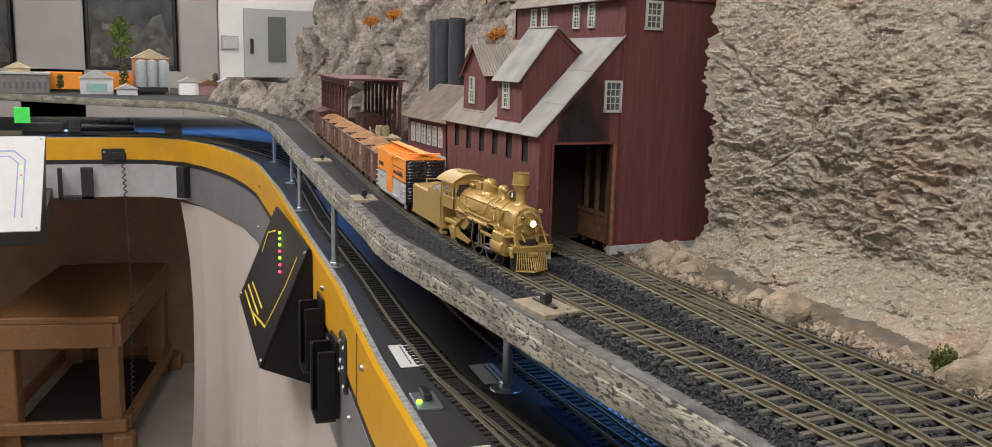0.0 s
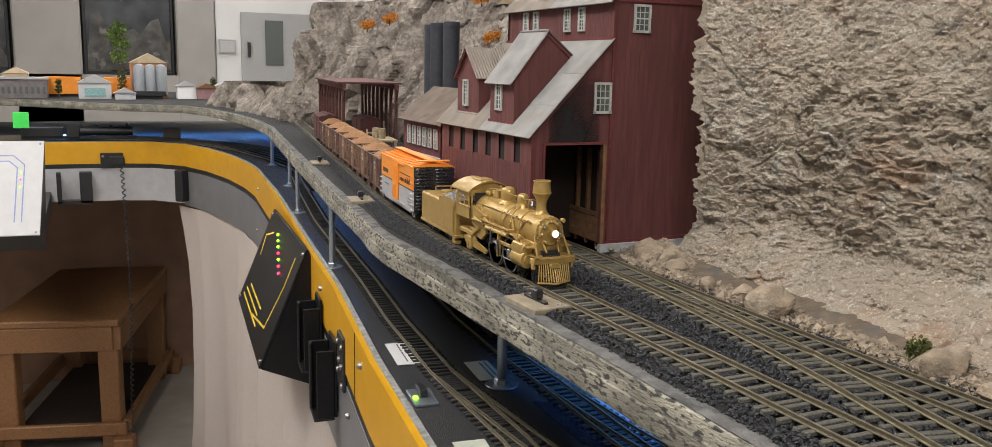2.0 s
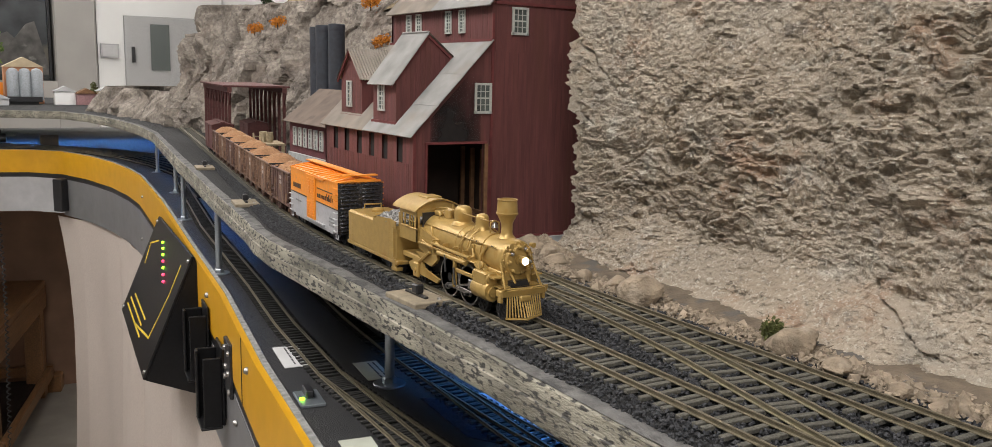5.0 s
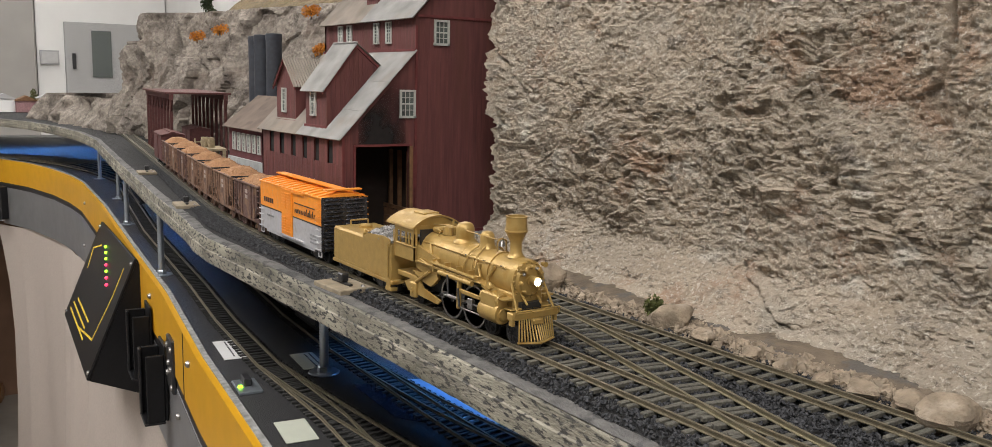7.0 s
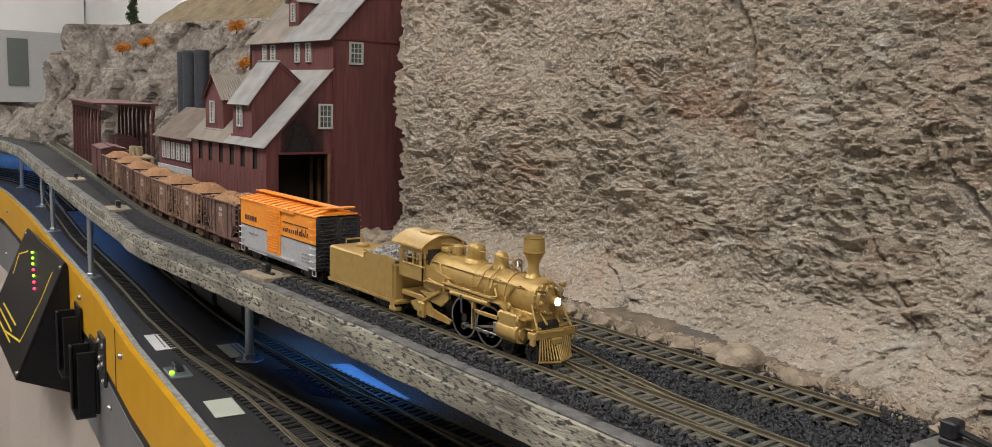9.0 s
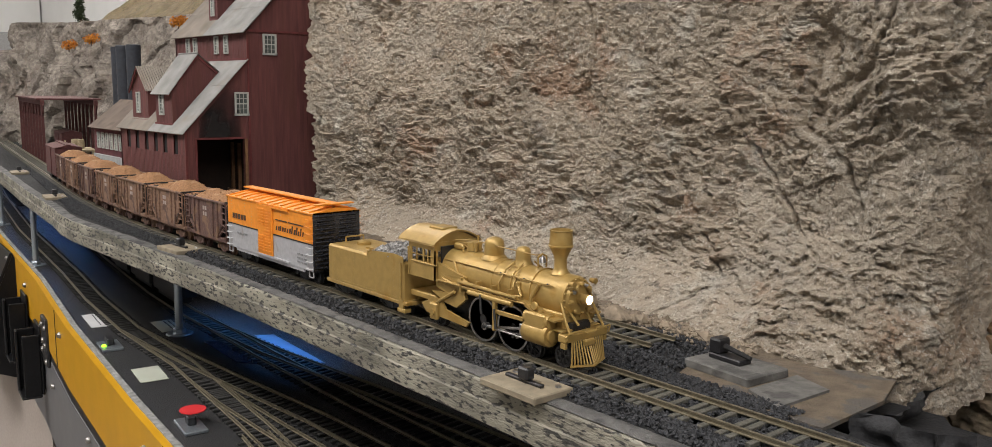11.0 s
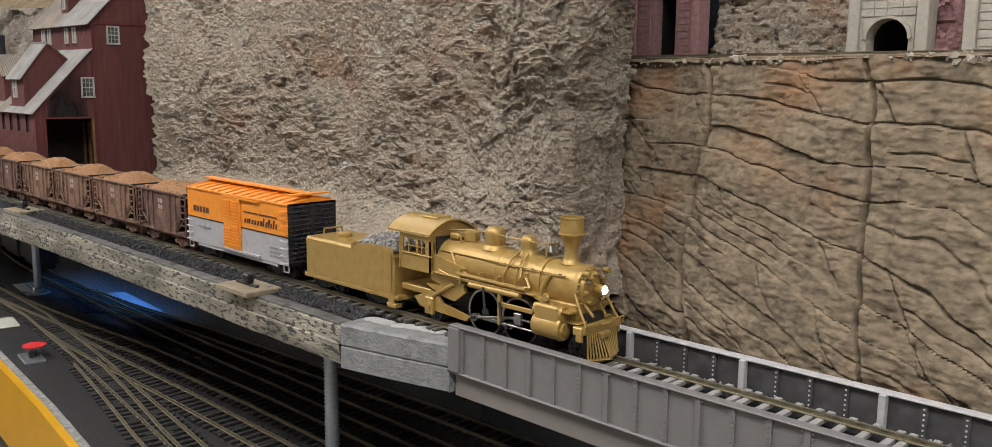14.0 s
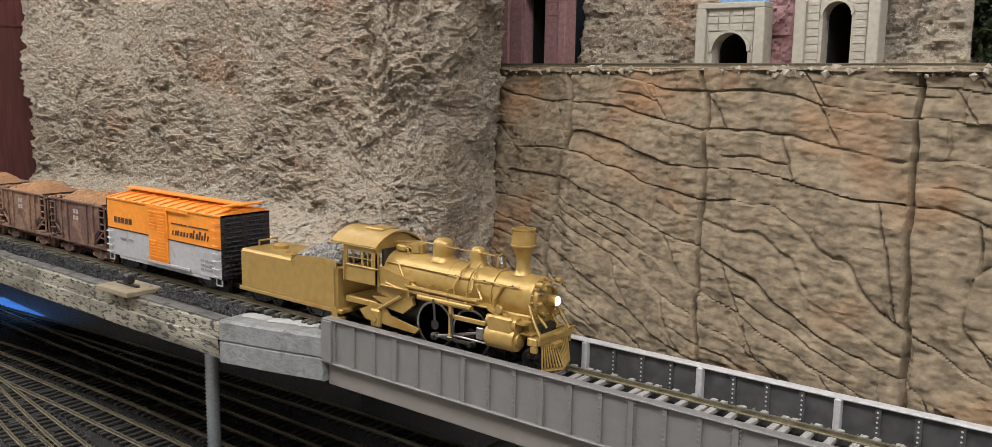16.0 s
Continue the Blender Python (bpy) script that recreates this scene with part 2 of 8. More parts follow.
# ---- mesh tools ----
class Mesh:
    """Gathers vertices and faces; put() makes one mesh object of them."""

    def __init__(self):
        self.v, self.f = [], []

    def add(self, verts, faces):
        k = len(self.v)
        self.v += [tuple(p) for p in verts]
        self.f += [tuple(i + k for i in f) for f in faces]
        return self

    def box(self, x0, x1, y0, y1, z0, z1, c=0.0, m=None):
        if c <= 0:
            vs = [(x, y, z) for x in (x0, x1) for y in (y0, y1) for z in (z0, z1)]
            fs = [(0, 1, 3, 2), (4, 6, 7, 5), (0, 4, 5, 1), (2, 3, 7, 6), (0, 2, 6, 4), (1, 5, 7, 3)]
        else:
            vs, at = [], {}
            for sx in (0, 1):
                for sy in (0, 1):
                    for sz in (0, 1):
                        p = [(x0, x1)[sx], (y0, y1)[sy], (z0, z1)[sz]]
                        s = [(1, -1)[sx], (1, -1)[sy], (1, -1)[sz]]
                        for a in range(3):
                            q = [p[i] + (c * s[i] if i != a else 0) for i in range(3)]
                            at[sx, sy, sz, a] = len(vs)
                            vs.append(tuple(q))
            fs = []
            for a in range(3):
                o = [i for i in range(3) if i != a]
                for s in (0, 1):
                    ring = []
                    for u, w in ((0, 0), (1, 0), (1, 1), (0, 1)):
                        k = [0, 0, 0]
                        k[a], k[o[0]], k[o[1]] = s, u, w
                        ring.append(at[(*k, a)])
                    fs.append(tuple(ring))
                for u in (0, 1):
                    for w in (0, 1):
                        k0, k1 = [0, 0, 0], [0, 0, 0]
                        k0[o[0]] = k1[o[0]] = u
                        k0[o[1]] = k1[o[1]] = w
                        k0[a], k1[a] = 0, 1
                        fs.append((at[(*k0, o[0])], at[(*k0, o[1])], at[(*k1, o[1])], at[(*k1, o[0])]))
            for k in ((a, b, d) for a in (0, 1) for b in (0, 1) for d in (0, 1)):
                fs.append((at[(*k, 0)], at[(*k, 1)], at[(*k, 2)]))
        if m is not None:
            vs = [m @ Vector(p) for p in vs]
        return self.add(vs, fs)

    def tube(self, p0, p1, r0, r1=None, n=12, caps=True):
        r1 = r0 if r1 is None else r1
        p0, p1 = Vector(p0), Vector(p1)
        d = (p1 - p0).normalized()
        a = d.orthogonal().normalized()
        b = d.cross(a)
        vs = []
        for p, r in ((p0, r0), (p1, r1)):
            for i in range(n):
                w = 2 * math.pi * i / n
                vs.append(p + (a * math.cos(w) + b * math.sin(w)) * r)
        fs = [(i, (i + 1) % n, n + (i + 1) % n, n + i) for i in range(n)]
        if caps:
            fs += [tuple(range(n - 1, -1, -1)), tuple(range(n, 2 * n))]
        return self.add(vs, fs)

    def pipe(self, pts, r, n=8):
        for a, b in zip(pts, pts[1:]):
            self.tube(a, b, r, r, n)
        return self

    def lathe(self, profile, origin=(0, 0, 0), axis="z", n=24):
        """profile: rows of (radius, distance along the axis)."""
        o, vs = Vector(origin), []
        for r, h in profile:
            for i in range(n):
                w = 2 * math.pi * i / n
                c, s = r * math.cos(w), r * math.sin(w)
                vs.append(o + Vector({"z": (c, s, h), "x": (h, c, s), "y": (c, h, s)}[axis]))
        fs = []
        for k in range(len(profile) - 1):
            fs += [(k * n + i, k * n + (i + 1) % n, (k + 1) * n + (i + 1) % n, (k + 1) * n + i) for i in range(n)]
        fs += [tuple(range(n)), tuple(range((len(profile) - 1) * n, len(profile) * n))]
        return self.add(vs, fs)

    def prism(self, poly, axis, a, b):
        """poly: points in the plane across the axis (x: y, z; y: x, z; z: x, y)."""
        def at(p, h):
            return {"x": (h, p[0], p[1]), "y": (p[0], h, p[1]), "z": (p[0], p[1], h)}[axis]
        n = len(poly)
        vs = [at(p, a) for p in poly] + [at(p, b) for p in poly]
        fs = [tuple(range(n)), tuple(range(2 * n - 1, n - 1, -1))]
        fs += [(i, n + i, n + (i + 1) % n, (i + 1) % n) for i in range(n)]
        return self.add(vs, fs)

    def grid(self, rows):
        """rows: lists of points, all of one length."""
        w = len(rows[0])
        return self.add([p for r in rows for p in r],
                        [(j * w + i, j * w + i + 1, (j + 1) * w + i + 1, (j + 1) * w + i)
                         for j in range(len(rows) - 1) for i in range(w - 1)])

    def data(self, name, material, smooth=True, angle=0.6):
        me = bpy.data.meshes.new(name)
        me.from_pydata(self.v, [], self.f)
        me.validate()
        bm = bmesh.new()
        bm.from_mesh(me)
        bmesh.ops.recalc_face_normals(bm, faces=bm.faces)
        bm.to_mesh(me)
        bm.free()
        for p in me.polygons:
            p.use_smooth = smooth
        if smooth:
            me.set_sharp_from_angle(angle=angle)
        me.materials.append(material)
        return me

    def put(self, name, material, parent=None, label="", category="", group="", kind="", smooth=True, angle=0.6):
        ob = new(name, self.data(name, material, smooth, angle))
        if parent is not None:
            ob.parent = parent
        return tagged(ob, label, category, group, kind)


def empty(name, m, label, category, group="", kind=""):
    ob = new(name)
    ob.empty_display_size = 0.01
    ob.matrix_basis = m
    return tagged(ob, label, category, group, kind)


def leafy(name, parent, material, centres, radius, count, leaf, seed, label=""):
    """A crown of many small leaves about some centres."""
    rng = random.Random(seed)
    g = Mesh()
    for _ in range(count):
        c = Vector(rng.choice(centres))
        d = Vector((rng.gauss(0, 1), rng.gauss(0, 1), rng.gauss(0, 0.8))).normalized() * radius * rng.random() ** 0.5
        p = c + d
        u = Vector((rng.gauss(0, 1), rng.gauss(0, 1), rng.gauss(0, 1))).normalized()
        w = u.orthogonal().normalized()
        s = leaf * rng.uniform(0.6, 1.4)
        g.add([p - u * s, p + w * s * 0.5, p + u * s, p - w * s * 0.5 + u.cross(w) * s * 0.3], [(0, 1, 2), (0, 2, 3)])
    return g.put(name, material, parent, label, smooth=False)


def smooth01(t):
    t = max(0.0, min(1.0, t))
    return t * t * (3 - 2 * t)


def line_y(x):
    """The main line's centre: straight, with a bend away to the far end."""
    if x > -0.05:
        return 0.0
    if x > -0.40:
        return 0.138 / (2 * 0.35) * (x + 0.05) ** 2
    return 0.138 * 0.35 / 2 + 0.138 * (-0.40 - x)

# ---- the room ----
def room():
    def slab(name, x0, x1, y0, y1, z0, z1, m, label, cat):
        Mesh().box(x0, x1, y0, y1, z0, z1).put(name, m, None, label, cat, kind="structure", smooth=False)
    slab("floor", -7.2, 4.2, -3.6, 1.6, FLOOR - 0.1, FLOOR, ROOMFLOOR, "worn beige floor of the layout room", "floor")
    slab("ceiling", -7.2, 4.2, -3.6, 1.6, CEILING, CEILING + 0.1, WALLWHITE, "white room ceiling with light panels", "ceiling")
    slab("wall_west", -7.2, -7.0, -3.6, 1.6, FLOOR, CEILING, WALLGREY, "grey far wall of the room", "wall")
    slab("wall_east", 4.0, 4.2, -3.6, 1.6, FLOOR, CEILING, WALLWHITE, "white end wall of the room", "wall")
    slab("wall_south", -7.0, 4.0, -3.6, -3.4, FLOOR, CEILING, WALLWHITE, "white side wall of the aisle", "wall")
    slab("wall_north", -7.0, 4.0, 1.4, 1.6, FLOOR, CEILING, WALLWHITE, "white wall behind the layout", "wall")
    # The last of these panels is the added far-wall fill.
    for x, y in PANELS:
        t = empty("ceiling_light", pose(x, y, CEILING - 0.03), "unseen white rectangular ceiling light panel, lit", "ceiling light", "ceiling lights")
        Mesh().box(-0.58, 0.58, -0.28, 0.28, 0.0, 0.03, 0.004).put("frame", WALLWHITE, t)
        Mesh().box(-0.55, 0.55, -0.25, 0.25, -0.006, -0.001).put("diffuser", PANELGLOW, t)


def far_end():
    """Pillars, mural, white wall and door at the far end of the room."""
    Mesh().box(-6.1, -5.9, -0.62, -0.235, FLOOR, CEILING, 0.01).put("pillar", WALLGREY, None, "square grey painted room pillar", "pillar", "pillars")
    Mesh().box(-6.1, -5.9, 0.335, 0.58, FLOOR, CEILING, 0.01).put("pillar", WALLGREY, None, "square grey painted room pillar", "pillar", "pillars")
    for y0, y1 in ((-0.225, 0.325), (-1.6, -0.64)):
        m = empty("mural", pose(-6.04, 0, 0), "dark framed landscape mural behind glass", "mural", "murals")
        Mesh().box(-0.04, 0.03, y0, y1, -0.1, CEILING).put("picture", DARKGLASS, m)
        Mesh().box(0.0305, 0.0325, y0 + 0.02, y1 - 0.02, 0.52, CEILING).put("painted_sky", mat("mural_sky", (0.035, 0.07, 0.12), 0.4, 0, 0.5, 9, 0, None, (0.10, 0.14, 0.18), 0.2, 7), m)
        for px, pw, ph in ((0.15, 0.16, 0.30), (0.52, 0.22, 0.20), (0.80, 0.20, 0.27)):
            c = y0 + (y1 - y0) * px
            lo, hi = max(y0 + 0.022, c - pw), min(y1 - 0.022, c + pw)
            Mesh().prism([(lo, 0.05 + 0.01 * px), (hi, 0.05 + 0.01 * px), (hi, 0.12), (c + 0.02, 0.12 + ph), (c - 0.03, 0.10 + ph), (lo, 0.14)], "x", 0.0327, 0.0345 + 0.002 * px).put("painted_mountain", mat("mural_slope", (0.085, 0.08, 0.075), 0.5, 0, 0.6, 14, 0, None, (0.20, 0.19, 0.18), 0.15, 11), m)
        for a, b in ((y0, y0 + 0.02), (y1 - 0.02, y1)):
            Mesh().box(0.03, 0.05, a, b, -0.1, CEILING, 0.003).put("frame_rail", BLACK, m)
        Mesh().box(0.03, 0.05, y0 + 0.02, y1 - 0.02, 0.02, 0.04, 0.003).put("frame_rail", BLACK, m)
    Mesh().box(-5.98, -5.90, -1.6, 0.34, FLOOR, 0.02).put("counter_wall", WALLGREY, None, "low grey wall below the mural", "wall")
    w = Mesh().box(-6.1, -5.95, 0.59, 1.39, FLOOR, CEILING).put("wall_partition", WALLWHITE, None, "white painted partition wall", "wall", kind="structure")
    d = empty("door_1", pose(-5.945, 0.85, FLOOR), "pale grey door with a narrow glass pane, closed", "door", kind="structure")
    Mesh().box(0, 0.03, -0.10, 0.40, 0, 1.55, 0.004).put("door_leaf", mat("grey_door", (0.42, 0.42, 0.42), 0.6), d)
    Mesh().box(0.031, 0.04, 0.06, 0.18, 1.2, 1.5).put("pane", PANE, d)
    Mesh().box(0.031, 0.05, -0.06, -0.04, 1.25, 1.35).put("sign_bar", BLACK, d)
    n = empty("wall_notice", pose(-5.945, 0.66, 0.22), "small framed white notice on the white wall", "notice")
    Mesh().box(0, 0.02, -0.055, 0.055, -0.045, 0.045).put("frame", GREY_LIGHT, n)
    Mesh().box(0.021, 0.024, -0.045, 0.045, -0.036, 0.036).put("sheet", WHITE, n)
    t = empty("model_tree", pose(-5.7, -0.03, 0.02), "green leafy tree before the dark mural", "tree")
    Mesh().tube((0, 0, 0), (0, 0, 0.14), 0.008, 0.004, 8).put("trunk", BARK, t)
    leafy("crown", t, mat("bright_foliage", (0.16, 0.24, 0.06), 0.85, 0, 0.5, 60), [(0, 0, 0.12), (0.01, 0.02, 0.19), (0, -0.02, 0.24), (0, 0.01, 0.29)], 0.055, 700, 0.012, 4)


# ---- benchwork: two shelves, fascia, posts ----
SHELF_EDGE = [(0.500, -0.036), (0.43, -0.036), (0.33, -0.035), (0.22, -0.034), (0.10, -0.034), (0.0, -0.036), (-0.10, -0.038),
              (-0.20, -0.041), (-0.25, -0.038), (-0.30, -0.031), (-0.36, -0.025), (-0.50, -0.011), (-0.70, 0.012), (-0.83, 0.026),
              (-1.10, 0.058), (-1.38, 0.092), (-1.62, 0.102), (-1.85, 0.092), (-2.10, 0.060), (-2.26, 0.012), (-2.35, -0.133),
              (-2.52, -0.30), (-2.70, -0.475), (-3.1, -0.9)]
DECK_EDGE = [(1.6, -0.235), (0.90, -0.155), (0.45, -0.104), (0.20, -0.075), (0.0, -0.0575), (-0.257, -0.0305), (-0.508, 0.0035),
             (-0.79, 0.032), (-1.26, 0.081), (-1.65, 0.112), (-1.80, 0.112), (-1.97, 0.100), (-2.16, 0.068), (-2.315, 0.020),
             (-2.40, -0.06), (-2.43, -0.16), (-2.44, -0.33), (-2.46, -1.4)]
DECK_Z = -0.118


def dense(pts, step):
    out = []
    for a, b in zip(pts, pts[1:]):
        n = max(1, int(math.dist(a, b) / step))
        out += [(a[0] + (b[0] - a[0]) * i / n, a[1] + (b[1] - a[1]) * i / n) for i in range(n)]
    return out + [pts[-1]]


def benchwork():
    # upper shelf, with a rough worn edge
    edge = dense(SHELF_EDGE, 0.006)
    back = [(-3.4, -0.9), (-3.4, 0.95), (0.50, 0.95)]
    z0, z1 = -0.024, -0.003
    prof = [(0.0045, z1), (0.0006, z1 - 0.0007), (0.0, z1 - 0.0016), (0.0, z1 - 0.0092), (-0.0008, z1 - 0.0098), (-0.0008, z1 - 0.016), (0.0002, z0 + 0.001), (0.002, z0)]
    g = Mesh()
    rows = []
    for dy, z in prof:
        row = []
        for x, y in edge:
            w = noise.fractal(Vector((x * 70, z * 200, 1.3)), 1.0, 2.0, 4) * 0.00035
            chip = max(0.0, noise.noise(Vector((x * 38, 5.1, z * 60))) - 0.35) * 0.002
            row.append((x, y + dy + w + chip, z + noise.noise(Vector((x * 90, 3.3, z * 50))) * 0.0003))
        rows.append(row)
    g.grid(rows)
    g.put("shelf_edge", EDGE, None, "rough shelf edge in peeling cream paint with dark scuffs", "shelf edge", kind="structure", angle=0.5)
    top = [(x, y + 0.0045, z1) for x, y in edge] + [(x, y, z1) for x, y in back]
    bot = [(x, y + 0.002, z0) for x, y in edge] + [(x, y, z0) for x, y in back]
    Mesh().add(top, [tuple(range(len(top)))]).add(bot, [tuple(range(len(bot)))]).put(
        "upper_shelf", BEDDING, None, "dark plywood shelf that carries the main line", "shelf", kind="structure", smooth=False)
    rim = []
    for dy, dz in ((0.0006, -0.0001), (0.0030, 0.0004), (0.0062, 0.0005), (0.0092, 0.0001), (0.0108, -0.0012)):
        rim.append([(x, y + dy + 0.0012 * noise.noise(Vector((x * 55, dy * 90, 2))) * (dy > 0.004), z1 + dz + 0.0004 * noise.noise(Vector((x * 120, dy * 300, 6)))) for x, y in edge])
    Mesh().grid(rim).put("shelf_rim", mat("grey_rim", (0.115, 0.112, 0.108), 0.85, 0, 0.35, 160, 0.5, 900, (0.05, 0.05, 0.05), 0.2, 70), None, "bare dark grey rim along the shelf edge", "rim", kind="structure", angle=1.0)
    # the grey end block of the shelf before the bridge
    e = empty("shelf_end_block", pose(0, 0, 0), "shelf end sealed in grey paint with white plaster", "shelf end", kind="structure")
    g = Mesh()
    pts = dense([(0.5005, -0.0365), (0.53, -0.030), (0.5625, -0.0215)], 0.002)
    rows = []
    for dy, z in ((0.016, -0.0017), (0.0012, -0.0021), (0.0, -0.0032), (0.0, -0.0125), (0.0010, -0.0132), (0.0, -0.0140), (0.0, -0.0245), (0.002, -0.025)):
        rows.append([(x, y + dy + noise.noise(Vector((x * 300, z * 300, 0))) * 0.0002, z + noise.noise(Vector((x * 200, dy * 500, 4))) * 0.00025) for x, y in pts])
    rows += [[(x, 0.022, -0.025) for x, y in pts]]
    g.grid(rows)
    g.add([(0.5625, -0.0215, -0.004), (0.5625, 0.022, -0.004), (0.5625, 0.022, -0.025), (0.5625, -0.0215, -0.025)], [(0, 1, 2, 3)])
    g.put("sealed_edge", EDGE_GREY, e, angle=0.5)
    g = Mesh()
    rng = random.Random(8)
    for k in range(9):
        x, y = 0.507 + 0.005 * k + rng.uniform(-0.002, 0.002), -0.022 + 0.0013 * k + rng.uniform(-0.001, 0.001)
        g.lathe([(0.0001, 0.0005), (0.003, 0.0004), (0.0045, 0.0)], (x, y, -0.0016), n=9)
    g.put("plaster", PLASTER, e, "white plaster smear", angle=1.5)
    Mesh().add([(0.50, -0.02, -0.003), (0.562, -0.006, -0.003), (0.562, 0.020, -0.003), (0.50, 0.030, -0.003)], [(0, 1, 2, 3)]).put("end_top", BEDDING, e)

    # lower deck
    d = dense(DECK_EDGE, 0.05)
    top = d + [(-3.4, -1.4), (-3.4, 0.95), (1.6, 0.95)]
    Mesh().prism(top, "z", DECK_Z - 0.018, DECK_Z).put("lower_deck", DECK, None, "black painted lower deck with a fine pebbled grain", "deck", kind="structure", smooth=False)

    # fascia, a band of yellow over black trim and grey panels
    def band(name, z0, z1, off, thick, m, label, pts):
        out, inn = [], []
        for i, (x, y) in enumerate(pts):
            a, b = pts[max(0, i - 1)], pts[min(len(pts) - 1, i + 1)]
            t = Vector((b[0] - a[0], b[1] - a[1])).normalized()
            nrm = Vector((-t.y, t.x))
            if nrm.y > 0 and x > -2.2:
                nrm = -nrm
            if x <= -2.2 and nrm.x < 0:
                nrm = -nrm
            out.append((x + nrm.x * (off + thick), y + nrm.y * (off + thick)))
            inn.append((x + nrm.x * off, y + nrm.y * off))
        g = Mesh()
        g.grid([[(*p, z1) for p in inn], [(*p, z1) for p in out], [(*p, z0) for p in out], [(*p, z0) for p in inn], [(*p, z1) for p in inn]])
        g.put(name, m, None, label, "fascia", kind="structure", smooth=True)
    near = [p for p in d]
    band("fascia_band", -0.180, -0.1165, 0.0005, 0.006, YELLOW, "smooth yellow fascia band along the deck", near)
    band("fascia_trim", -0.193, -0.180, 0.0005, 0.0045, BLACK, "thin black trim below the yellow band", near)
    band("fascia_panel", -0.295, -0.193, 0.0005, 0.0052, GREY_FASCIA, "grey painted fascia panel", [p for p in near if p[0] > -2.33])
    band("fascia_panel_far", -0.290, -0.193, 0.0005, 0.0052, GREY_LIGHT, "light grey fascia panel across the aisle end", [p for p in near if p[0] < -2.30])
    band("deck_lip", -0.119, -0.1155, -0.004, 0.005, mat("raw_edge", (0.24, 0.24, 0.23), 0.8, 0, 0.4, 200), "thin pale raw edge of the deck", near)

    # cloth skirt, hung in folds
    rows = []
    skirt = dense([(x, y) for x, y in DECK_EDGE if x < 0.95 and x > -2.42], 0.006)
    for z in (-0.293, -0.36, -0.46, -0.6, -0.8, -0.95, FLOOR + 0.004):
        row, s, spread = [], 0.0, (-0.293 - z) / 0.8
        last = skirt[0]
        for x, y in skirt:
            s += math.dist((x, y), last)
            last = (x, y)
            w = (0.030 * math.sin(s * 13 + 1.4 * math.sin(s * 5)) + 0.009 * math.sin(s * 37 + 2)) * (0.2 + spread)
            row.append((x + w * (1.0 if x < -2.2 else 0.15), y - 0.004 + w * (0.15 if x < -2.2 else 1.0) - 0.02 * spread, z))
        rows.append(row)
    n_open = [k for k, (x, y) in enumerate(skirt) if x > -2.27][-1]
    # its loose top corner is pulled out along the fascia
    a, b = Vector(skirt[n_open - 1]), Vector(skirt[n_open])
    pull = (b - a).normalized()
    for row, far in zip(rows, (0.095, 0.065, 0.030, 0.006, 0.0, 0.008, 0.03)):
        for k in range(n_open - 30, n_open + 1):
            f = far * smooth01((k - n_open + 30) / 30)
            x, y, z = row[k]
            row[k] = (x + pull.x * f, y + pull.y * f, z - 0.1 * f)
    cloth = empty("cloth_skirt", pose(0, 0, 0), "beige cloth skirt hanging in folds below the fascia", "curtain")
    cuts = [0, n_open // 3, 2 * n_open // 3, n_open]
    for i, j in zip(cuts, cuts[1:]):
        Mesh().grid([r[i: j + 1] for r in rows]).put("cloth_panel", CLOTH, cloth, angle=3.0)
    Mesh().grid([[(x, y - 0.0015, z) for x, y, z in rows[-1][: n_open + 1]], [(x, y - 0.0015, z + 0.02) for x, y, z in rows[-1][: n_open + 1]]]).put("hem", CLOTH, cloth, angle=3.0)
    Mesh().box(-3.3, -3.25, -1.4, 0.9, FLOOR, -0.14).put("back_panel", PLYWOOD, None, "brown hardboard panel closing the space under the deck", "panel", kind="structure")

    # threaded rods that carry the shelf
    def post(x, y, ztop, turns=True):
        p = empty("support_post", pose(x, y, DECK_Z), "zinc threaded rod with washer and nut carrying the shelf", "post", "support posts")
        Mesh().lathe([(0.0001, 0.0), (0.0125, 0.0), (0.0128, 0.0008), (0.0120, 0.0014), (0.0001, 0.0016)], n=24).put("washer", ZINC, p)
        Mesh().lathe([(0.0001, 0.0014), (0.0058, 0.0014), (0.0058, 0.0052), (0.0048, 0.0062), (0.0001, 0.0062)], n=6).put("nut", ZINC, p, angle=0.4)
        prof, h, k = [(0.0001, 0.006)], 0.006, 0
        while h < ztop - DECK_Z:
            prof.append((0.0041 if k % 2 else 0.0034, h))
            h, k = h + (0.0011 if x > -1.2 else 0.004), k + 1
        Mesh().lathe(prof + [(0.0001, ztop - DECK_Z)], n=12).put("rod", ZINC, p, angle=2.0)
    post(-0.170, 0.043, -0.022)
    post(-0.612, 0.023, -0.022)
    post(-1.02, 0.070, -0.022)
    post(-1.72, 0.160, -0.022)
    post(0.466, -0.0185, -0.024)
    post(-1.35, 0.125, -0.022)


